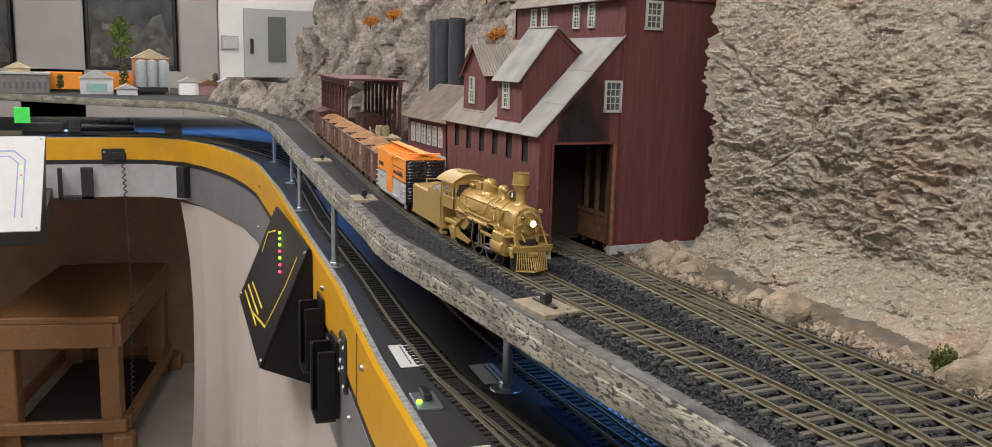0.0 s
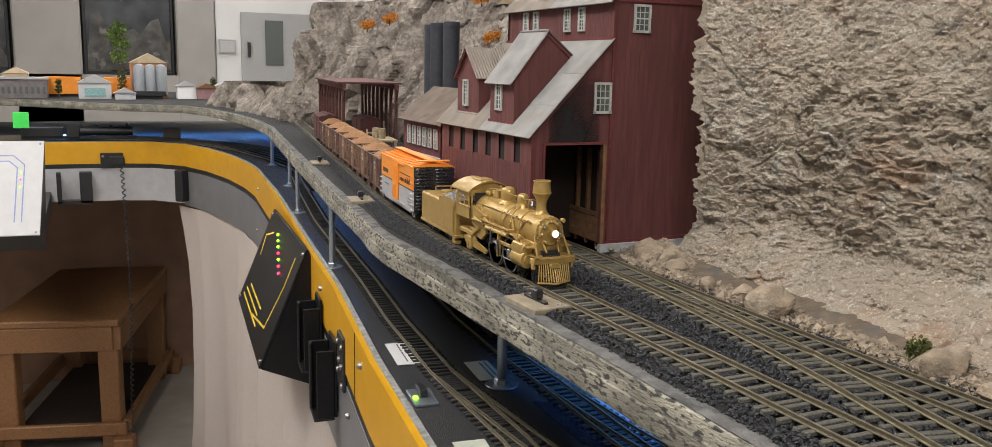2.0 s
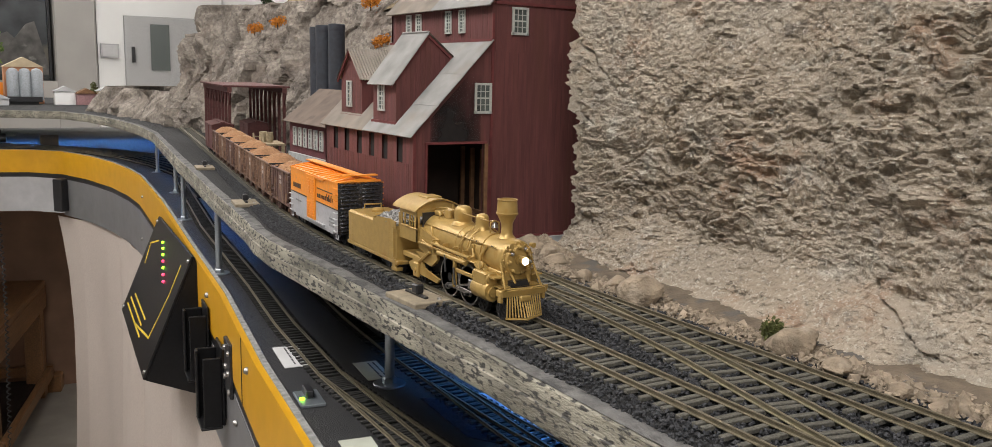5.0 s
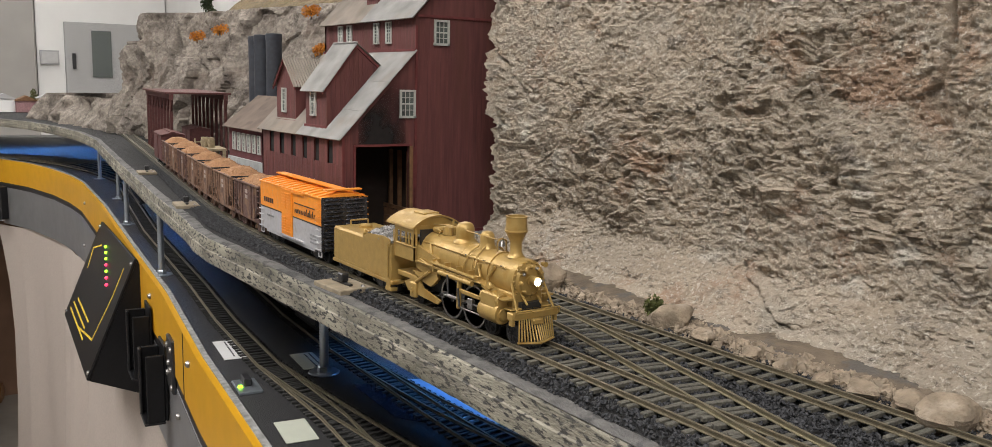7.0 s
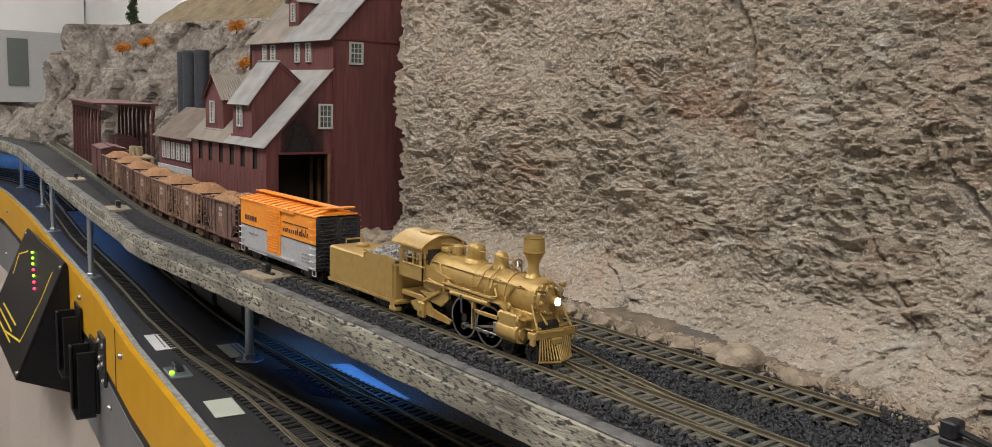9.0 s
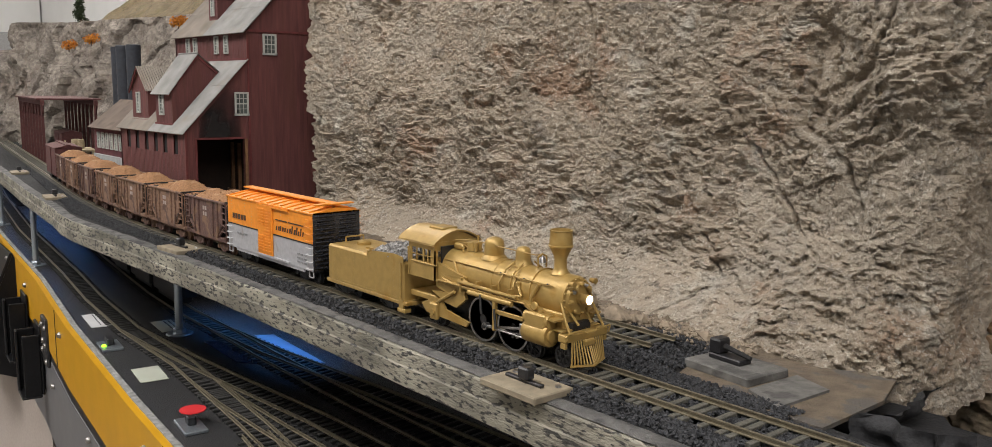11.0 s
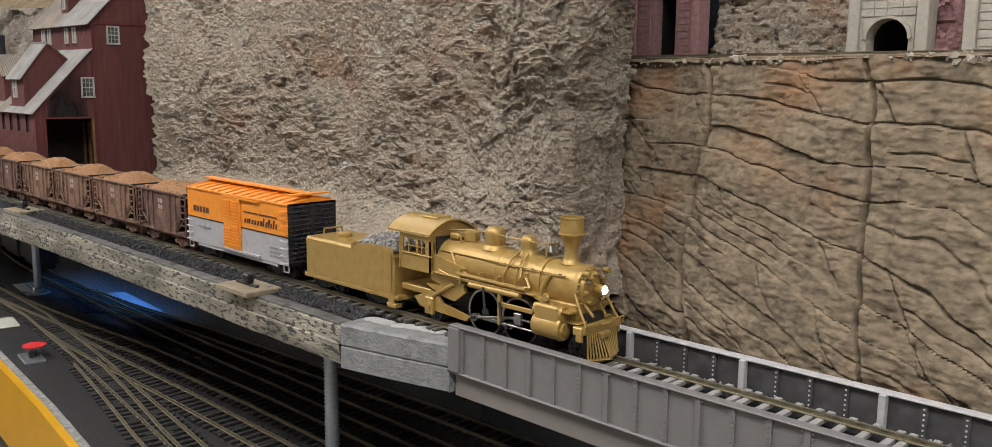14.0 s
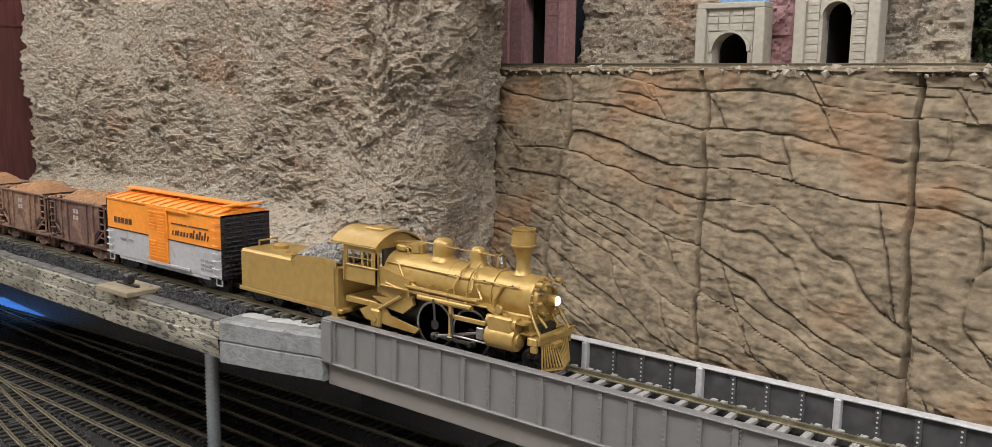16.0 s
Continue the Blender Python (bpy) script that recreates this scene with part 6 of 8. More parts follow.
def locomotive():
    """x = 0 at the headlight; the engine runs to -x."""
    t = empty("steam_locomotive", pose(0, 0, 0), "unpainted brass model steam locomotive with flared stack and lit headlight", "locomotive")
    RZ = 0.0290
    # boiler: smokebox, barrel with bands, taper to the firebox
    Mesh().lathe([(0.0001, -0.0058), (0.0068, -0.0058), (0.0090, -0.0062), (0.0096, -0.0072), (0.0097, -0.0090), (0.0096, -0.0255), (0.0096, -0.026), (0.0099, -0.050), (0.0106, -0.062), (0.0110, -0.090), (0.0001, -0.090)], (0, 0, RZ), "x", 40).put("boiler", BRASS, t)
    for x in (-0.0265, -0.0395, -0.0525):
        Mesh().lathe([(0.0096, x - 0.0006), (0.0102, x - 0.0005), (0.0102, x + 0.0005), (0.0096, x + 0.0006)], (0, 0, RZ), "x", 40).put("boiler_band", BRASS, t)
    # smokebox front with bolts and number disc
    front = Mesh().lathe([(0.0001, -0.0030), (0.0024, -0.0030), (0.0026, -0.0042), (0.0068, -0.0046), (0.0078, -0.0058)], (0, 0, RZ), "x", 32).put("smokebox_door", BRASS, t)
    g = Mesh()
    for k in range(18):
        w = 2 * math.pi * k / 18
        g.lathe([(0.00055, -0.0060), (0.0005, -0.0053), (0.0001, -0.0051)], (0, 0.0084 * math.cos(w), RZ + 0.0084 * math.sin(w)), "x", 6)
    for k in range(8):
        w = 2 * math.pi * k / 8 + 0.2
        g.lathe([(0.0006, -0.0048), (0.0006, -0.0038), (0.0001, -0.0035)], (0, 0.0064 * math.cos(w), RZ + 0.0064 * math.sin(w)), "x", 6)
    g.put("bolts", BRASS, front, kind="stuff")
    for s in (-1, 1):
        Mesh().tube((-0.0045, s * 0.0065, RZ + 0.0075), (-0.0015, s * 0.0065, RZ + 0.0075), 0.0010, 0.0013, 10).put("marker_lamp", BRASS, t)
        Mesh().tube((-0.004, s * 0.0035, RZ + 0.0050), (-0.0018, s * 0.0035, RZ + 0.0050), 0.0009, 0.0009, 8).put("front_valve", BRASS, t)
    hl = Mesh().lathe([(0.0001, -0.0042), (0.0016, -0.0042), (0.0021, -0.0022), (0.0021, 0.0008), (0.0019, 0.0012)], (0, 0, RZ + 0.0005), "x", 20).put("headlight", BRASS, t)
    Mesh().lathe([(0.0018, 0.0004), (0.0019, 0.0012), (0.0014, 0.0018), (0.0001, 0.0022)], (0, 0, RZ + 0.0005), "x", 20).put("headlight_lens", HEADLAMP, hl, "glowing warm white headlight lens")
    # stack, domes, bell
    Mesh().lathe([(0.0046, 0.0), (0.0036, 0.0010), (0.0029, 0.0025), (0.0028, 0.0066), (0.0034, 0.0084), (0.0051, 0.0118), (0.0056, 0.0122), (0.0056, 0.0128), (0.0053, 0.0130), (0.0049, 0.0189), (0.0052, 0.0191), (0.0052, 0.0196), (0.0044, 0.0196), (0.0042, 0.017), (0.0001, 0.016)], (-0.0168, 0, RZ + 0.0092), n=32).put("smokestack", BRASS, t)
    Mesh().lathe([(0.0001, 0.0168), (0.0041, 0.0169), (0.0041, 0.0175)], (-0.0168, 0, RZ + 0.0092), n=24).put("stack_mouth", BLACK_MATT, t)
    def dome(x, r, h, name):
        Mesh().lathe([(r * 1.35, -0.0012), (r * 1.22, 0.0), (r * 1.02, 0.0010), (r, h * 0.35), (r, h * 0.62), (r * 0.93, h * 0.80), (r * 0.72, h * 0.93), (r * 0.3, h), (0.0001, h)], (x, 0, RZ + 0.0102), n=28).put(name, BRASS, t)
    dome(-0.0618, 0.0048, 0.0094, "steam_dome")
    dome(-0.0412, 0.0036, 0.0078, "sand_dome")
    Mesh().lathe([(0.0032, 0), (0.0030, 0.004), (0.0024, 0.0044), (0.0001, 0.005)], (-0.0775, 0, RZ + 0.0108), n=18).put("safety_valve_turret", BRASS, t)
    Mesh().tube((-0.0755, 0.0012, RZ + 0.015), (-0.0755, 0.0012, RZ + 0.0185), 0.0006, 0.0006, 8).put("whistle", BRASS, t)
    b = Mesh().lathe([(0.0020, 0.0), (0.0016, 0.0010), (0.0010, 0.0024), (0.0005, 0.0029), (0.0001, 0.0030)], (-0.0285, 0, RZ + 0.0125), n=14).put("bell", STEEL, t)
    Mesh().pipe([(-0.0285, -0.0026, RZ + 0.0100), (-0.0285, -0.0026, RZ + 0.0150), (-0.0285, 0, RZ + 0.0162), (-0.0285, 0.0026, RZ + 0.0150), (-0.0285, 0.0026, RZ + 0.0100)], 0.00045, 6).put("bell_yoke", BRASS, b)
    # cab with arched roof, windows through the sides
    cab = Mesh()
    x0, x1, h = -0.1130, -0.0910, 0.0138
    for s in (-1, 1):
        y0, y1 = sorted((s * h, s * (h - 0.0007)))
        cab.box(x0, x1, y0, y1, 0.0238, 0.0322)
        cab.box(x0, x1, y0, y1, 0.0388, 0.0420)
        for a, bb in ((x0, x0 + 0.0022), (-0.1012, -0.0998), (x1 - 0.0035, x1)):
            cab.box(a, bb, y0, y1, 0.0322, 0.0388)
        cab.box(x1 - 0.0007, x1, min(s * h, s * 0.0112), max(s * h, s * 0.0112), 0.0238, 0.0335)
        cab.box(x1 - 0.0007, x1, min(s * h, s * 0.0118), max(s * h, s * 0.0118), 0.0335, 0.0388)
    cab.box(x1 - 0.0007, x1, -0.0130, 0.0130, 0.0388, 0.0430)
    c = cab.put("cab", BRASS, t)
    rows = [[], [], [], []]
    for k in range(17):
        w = -1 + 2 * k / 16
        y, z = w * 0.0152, 0.0414 + 0.0062 * math.cos(w * math.pi / 2) ** 0.8
        for row, x, dz in zip(rows, (-0.1205, -0.0898, -0.0898, -0.1205), (0.0008, 0.0008, 0, 0)):
            row.append((x, y, z + dz))
    Mesh().grid(rows + [rows[0]]).put("cab_roof", BRASS, c)
    Mesh().prism([(w / 8 * 0.0138, 0.0410 + 0.0062 * math.cos(w / 8 * math.pi / 2) ** 0.8) for w in range(-8, 9)], "x", x1 - 0.001, x1 - 0.0004).put("cab_front", BRASS, c)
    Mesh().box(-0.108, -0.096, -0.0048, 0.0048, 0.0474, 0.0490, 0.0005).put("roof_hatch", BRASS, c)
    for s in (-1, 1):
        Mesh().box(-0.1064, -0.1060, s * h - 0.0004, s * h + 0.0004, 0.0322, 0.0388).put("window_mullion", BRASS, c)
        Mesh().box(-0.0967, -0.0963, s * h - 0.0004, s * h + 0.0004, 0.0322, 0.0388).put("window_mullion", BRASS, c)
        Mesh().box(-0.1096, -0.0924, s * h - 0.0003, s * h + 0.0003, 0.0353, 0.0357).put("window_bar", BRASS, c)
        Mesh().box(-0.1110, -0.0895, s * h - 0.0006, s * h + 0.0006, 0.0313, 0.0320, 0.0002).put("arm_rest", BRASS, c)
    Mesh().box(-0.1105, -0.0895, -0.0132, 0.0132, 0.0236, 0.0246).put("cab_floor", BRASS, c)
    Mesh().box(-0.0905, -0.0895, -0.0105, 0.0105, 0.024, 0.041).put("backhead", BLACK, c)
    # firebox, running boards, pipes
    fb = Mesh()
    for s in (-1, 1):
        y0, y1 = sorted((s * 0.0095, s * 0.0122))
        fb.prism([(-0.0905, 0.0240), (-0.0690, 0.0240), (-0.0690, 0.0290), (-0.0905, 0.0330)], "y", y0, y1)
        fb.prism([(-0.0930, 0.0235), (-0.0690, 0.0235), (-0.0725, 0.0150), (-0.0840, 0.0185), (-0.0930, 0.0205)], "y", min(s * 0.0098, s * 0.0115), max(s * 0.0098, s * 0.0115))
    fbo = fb.put("firebox", BRASS, t)
    g = Mesh()
    for s in (-1, 1):
        for k in range(11):
            for j in range(3):
                g.lathe([(0.0003, 0), (0.00022, s * 0.00022), (0.0001, s * 0.00026)], (-0.0895 + 0.0018 * k, s * 0.0122, 0.0252 + 0.0016 * j), "y", 5)
            g.lathe([(0.0003, 0), (0.00022, s * 0.00022), (0.0001, s * 0.00026)], (-0.0915 + 0.0019 * k, s * 0.0115, 0.0224), "y", 5)
            g.lathe([(0.0003, 0), (0.00022, s * 0.00022), (0.0001, s * 0.00026)], (-0.0915 + 0.0018 * k, s * 0.0115, 0.0205 - 0.0004 * k), "y", 5)
    g.put("rivets", BRASS, fbo, kind="stuff")
    for s in (-1, 1):
        y0, y1 = sorted((s * 0.0085, s * 0.0142))
        Mesh().box(-0.0880, -0.0245, y0, y1, 0.0245, 0.0253, 0.0002).put("running_board", BRASS, t)
        Mesh().prism([(-0.0245, 0.0253), (-0.0245, 0.0240), (-0.0150, 0.0205), (-0.0050, 0.0205), (-0.0050, 0.0213), (-0.0150, 0.0213)], "y", y0, y1).put("front_step_plate", BRASS, t)
        Mesh().tube((-0.0640, s * 0.0140, 0.0232), (-0.0330, s * 0.0140, 0.0232), 0.0013, n=10).put("air_reservoir_pipe", BRASS, t)
        Mesh().tube((-0.0720, s * 0.0140, 0.0270), (-0.0300, s * 0.0140, 0.0265), 0.0009, n=8).put("injector_pipe", BRASS, t)
        Mesh().pipe([(-0.088, s * 0.0098, RZ + 0.0062), (-0.0500, s * 0.0095, RZ + 0.0058), (-0.0120, s * 0.0092, RZ + 0.0056)], 0.00035, 6).put("handrail", BRASS, t)
        for x in (-0.080, -0.062, -0.046, -0.030, -0.015):
            Mesh().tube((x, s * 0.0085, RZ + 0.0055), (x, s * 0.0098, RZ + 0.0060), 0.0004, n=6).put("handrail_post", BLACK, t)
        Mesh().pipe([(-0.0430, s * 0.0035, RZ + 0.0110), (-0.0440, s * 0.0080, RZ + 0.0078), (-0.0455, s * 0.0110, RZ + 0.0015), (-0.046, s * 0.0112, RZ - 0.004)], 0.0005, 6).put("sand_pipe", BRASS, t)
        Mesh().pipe([(-0.0375, s * 0.0035, RZ + 0.0110), (-0.0370, s * 0.0080, RZ + 0.0076), (-0.0360, s * 0.0110, RZ + 0.0010), (-0.036, s * 0.0112, RZ - 0.005)], 0.0005, 6).put("sand_pipe", BRASS, t)
        Mesh().pipe([(-0.0800, s * 0.0100, RZ + 0.0060), (-0.0760, s * 0.0113, RZ + 0.0010), (-0.0720, s * 0.0120, RZ - 0.0035)], 0.0006, 6).put("feed_pipe", BRASS, t)
        Mesh().pipe([(-0.0200, s * 0.0098, RZ + 0.0050), (-0.0235, s * 0.0110, RZ - 0.0010), (-0.0240, s * 0.0112, RZ - 0.0060)], 0.0009, 8).put("steam_pipe", BRASS, t)
    # fittings seen along the boiler: turret, pop valves, check valve, piping, walkway trim
    for x, y in ((-0.0735, -0.0016), (-0.0748, 0.0018)):
        Mesh().lathe([(0.0010, 0.0), (0.0010, 0.0030), (0.0013, 0.0032), (0.0012, 0.0044), (0.0001, 0.0046)], (x, y, RZ + 0.0108), n=12).put("pop_valve", BRASS, t)
    Mesh().box(-0.0880, -0.0815, -0.0045, 0.0045, RZ + 0.0108, RZ + 0.0138, 0.0008).put("steam_turret", BRASS, t)
    for k in range(5):
        y = -0.004 + 0.002 * k
        Mesh().pipe([(-0.0815, y, RZ + 0.0128), (-0.0795, y * 1.1, RZ + 0.0124), (-0.0780, y * 1.6, RZ + 0.0104)], 0.00032, 5).put("turret_pipe", BRASS, t)
    Mesh().pipe([(-0.088, -0.0030, RZ + 0.0150), (-0.074, -0.0028, RZ + 0.0166), (-0.050, -0.0026, RZ + 0.0160), (-0.0300, -0.0026, RZ + 0.0158), (-0.0285, 0.0, RZ + 0.0160)], 0.00028, 5).put("bell_cord", BRASS, t)
    for s in (-1, 1):
        Mesh().lathe([(0.0012, 0), (0.0012, 0.0018), (0.0008, 0.0020), (0.0001, 0.0022)], (-0.0335, s * 0.0098, RZ + 0.0018), n=10).put("check_valve", BRASS, t)
        Mesh().pipe([(-0.0330, s * 0.0103, RZ + 0.0016), (-0.0300, s * 0.0112, RZ - 0.0022), (-0.0420, s * 0.0122, RZ - 0.0034), (-0.0640, s * 0.0128, RZ - 0.0030), (-0.0700, s * 0.0126, RZ - 0.0010)], 0.00065, 6).put("delivery_pipe", BRASS, t)
        Mesh().pipe([(-0.0860, s * 0.0128, RZ - 0.0028), (-0.0740, s * 0.0135, RZ - 0.0046), (-0.0440, s * 0.0138, RZ - 0.0050)], 0.0005, 6).put("blower_pipe", BRASS, t)
        for x in (-0.0700, -0.0580, -0.0470, -0.0360):
            Mesh().box(x - 0.0004, x + 0.0004, min(s * 0.0110, s * 0.0144), max(s * 0.0110, s * 0.0144), 0.0222, 0.0292).put("pipe_hanger", BRASS, t)
        Mesh().lathe([(0.0016, -0.0008), (0.0020, 0.0), (0.0016, 0.0008), (0.0001, 0.001)], (-0.0190, s * 0.0132, 0.0250), "y", 12).put("lubricator", BRASS, t)
        Mesh().tube((-0.0165, s * 0.0120, 0.0215), (-0.0165, s * 0.0120, 0.0238), 0.0016, 0.0013, 10).put("chest_valve", BRASS, t)
        Mesh().pipe([(-0.0070, s * 0.0090, RZ - 0.0010), (-0.0030, s * 0.0100, 0.0210), (0.0004, s * 0.0105, 0.0158)], 0.0006, 6).put("pilot_brace", BRASS, t)
        Mesh().pipe([(-0.1124, s * 0.0144, 0.0238), (-0.1126, s * 0.0146, 0.0385)], 0.00035, 5).put("cab_grab_iron", BRASS, t)
        Mesh().prism([(-0.0960, 0.0180), (-0.0700, 0.0200), (-0.0690, 0.0180), (-0.0760, 0.0128), (-0.0850, 0.0138)], "y", min(s * 0.0100, s * 0.0118), max(s * 0.0100, s * 0.0118)).put("ash_pan", BRASS, t)
    for k, (y, z) in enumerate(((-0.0045, 0.0035), (-0.0030, 0.0058), (0.0, 0.0066), (0.0032, 0.0055), (0.0048, 0.0030), (-0.0058, -0.0005), (0.0058, -0.0008), (-0.0040, -0.0048), (0.0042, -0.0046))):
        Mesh().lathe([(0.0009, -0.0046), (0.0009, -0.0030), (0.0005, -0.0026), (0.0001, -0.0024)], (0, y, RZ + z), "x", 8).put("door_dog", STEEL if k % 3 == 0 else BRASS, front)
    # frame, cylinders, pilot
    Mesh().box(-0.0950, -0.0030, -0.0055, 0.0055, 0.0085, 0.0190).put("frame", BLACK, t)
    Mesh().box(-0.0230, -0.0060, -0.0085, 0.0085, 0.0135, 0.0235, 0.0008).put("saddle", BRASS, t)
    for s in (-1, 1):
        cy = Mesh()
        cy.lathe([(0.0001, -0.0250), (0.0048, -0.0250), (0.0052, -0.0242), (0.0052, -0.0110), (0.0048, -0.0100), (0.0030, -0.0100), (0.0028, -0.0090), (0.0001, -0.0088)], (0, s * 0.0112, 0.0130), "x", 22)
        cy.box(-0.0240, -0.0110, min(s * 0.0075, s * 0.0152), max(s * 0.0075, s * 0.0152), 0.0150, 0.0225, 0.0008)
        cy.tube((-0.0250, s * 0.0120, 0.0195), (-0.0095, s * 0.0120, 0.0195), 0.0030, n=16)
        cyl = cy.put("cylinder", BRASS, t)
        Mesh().box(-0.0450, -0.0255, min(s * 0.0130, s * 0.0142), max(s * 0.0130, s * 0.0142), 0.0166, 0.0186, 0.0002).put("guide_bar", BRASS, t)
        Mesh().box(-0.0450, -0.0255, min(s * 0.0133, s * 0.0140), max(s * 0.0133, s * 0.0140), 0.0088, 0.0096, 0.0002).put("guide_bar", STEEL, t)
        Mesh().box(-0.0455, -0.0440, min(s * 0.0128, s * 0.0150), max(s * 0.0128, s * 0.0150), 0.0085, 0.0240, 0.0002).put("guide_yoke", BRASS, t)
        Mesh().tube((-0.0440, s * 0.0152, 0.0190), (-0.0425, s * 0.0152, 0.0100), 0.0006, n=6).put("valve_lever", DARKSTEEL, t)
        Mesh().tube((-0.0540, s * 0.0152, 0.0240), (-0.0530, s * 0.0152, 0.0150), 0.0006, n=6).put("valve_link", DARKSTEEL, t)
        Mesh().tube((-0.0010, s * 0.0040, 0.0185), (-0.0060, s * 0.0045, 0.0235), 0.0006, n=6).put("smokebox_brace", BRASS, t)
    Mesh().box(-0.0045, 0.0005, -0.0132, 0.0132, 0.0122, 0.0156, 0.0004).put("pilot_beam", BRASS, t)
    Mesh().box(-0.0090, -0.0030, -0.0118, 0.0118, 0.0158, 0.0166, 0.0003).put("pilot_deck", BRASS, t)
    Mesh().pipe([(0.0012, -0.0128, 0.0135), (0.0018, -0.0128, 0.0166), (0.0018, -0.0040, 0.0166), (0.0026, -0.0028, 0.0158), (0.0026, 0.0028, 0.0158), (0.0018, 0.0040, 0.0166), (0.0018, 0.0128, 0.0166), (0.0012, 0.0128, 0.0135)], 0.0004, 6).put("pilot_rail", BRASS, t)
    Mesh().box(0.0005, 0.0028, -0.0030, 0.0030, 0.0098, 0.0124, 0.0005).put("coupler_pocket", BRASS, t)
    pilot = Mesh().pipe([(0.0010, -0.0104, 0.0018), (0.0050, 0.0, 0.0014), (0.0010, 0.0104, 0.0018)], 0.0006, 6).put("cowcatcher", BRASS, t)
    for k in range(15):
        u = -1 + 2 * k / 14
        Mesh().tube((0.0003, u * 0.0092, 0.0124), (0.0050 - 0.0036 * abs(u), u * 0.0100, 0.0022), 0.0004, n=5).put("bar", BRASS, pilot)
    for s in (-1, 1):
        Mesh().box(-0.0030, 0.0000, s * 0.0122 - 0.0008, s * 0.0122 + 0.0008, 0.0095, 0.0122, 0.0002).put("footboard_hanger", BRASS, t)
    # trailing truck frame
    for s in (-1, 1):
        g = Mesh()
        g.prism([(-0.1000, 0.0065), (-0.0680, 0.0050), (-0.0655, 0.0075), (-0.0840, 0.0105), (-0.0880, 0.0150), (-0.0930, 0.0150), (-0.1040, 0.0105)], "y", min(s * 0.0112, s * 0.0124), max(s * 0.0112, s * 0.0124))
        g.box(-0.0950, -0.0890, min(s * 0.0118, s * 0.0142), max(s * 0.0118, s * 0.0142), 0.0040, 0.0125, 0.0006)
        g.put("trailing_truck_frame", BRASS, t)
        Mesh().pipe([(-0.0900, s * 0.0128, 0.0130), (-0.0760, s * 0.0128, 0.0210)], 0.0009, 6).put("drag_link", BRASS, t)
        Mesh().tube((-0.0920, s * 0.0142, 0.0080), (-0.0920, s * 0.0148, 0.0080), 0.0016, n=12).put("axle_cap", BRASS, t)
    Mesh().box(-0.116, -0.094, -0.0105, 0.0105, 0.0120, 0.0150, 0.0004).put("drawbar_frame", BRASS, t)
    return t


DRIVER_R, PONY_R = 0.0106, 0.0050
DRIVERS, PONIES = (-0.0580, -0.0368), (-0.0232, -0.0048, -0.0920)


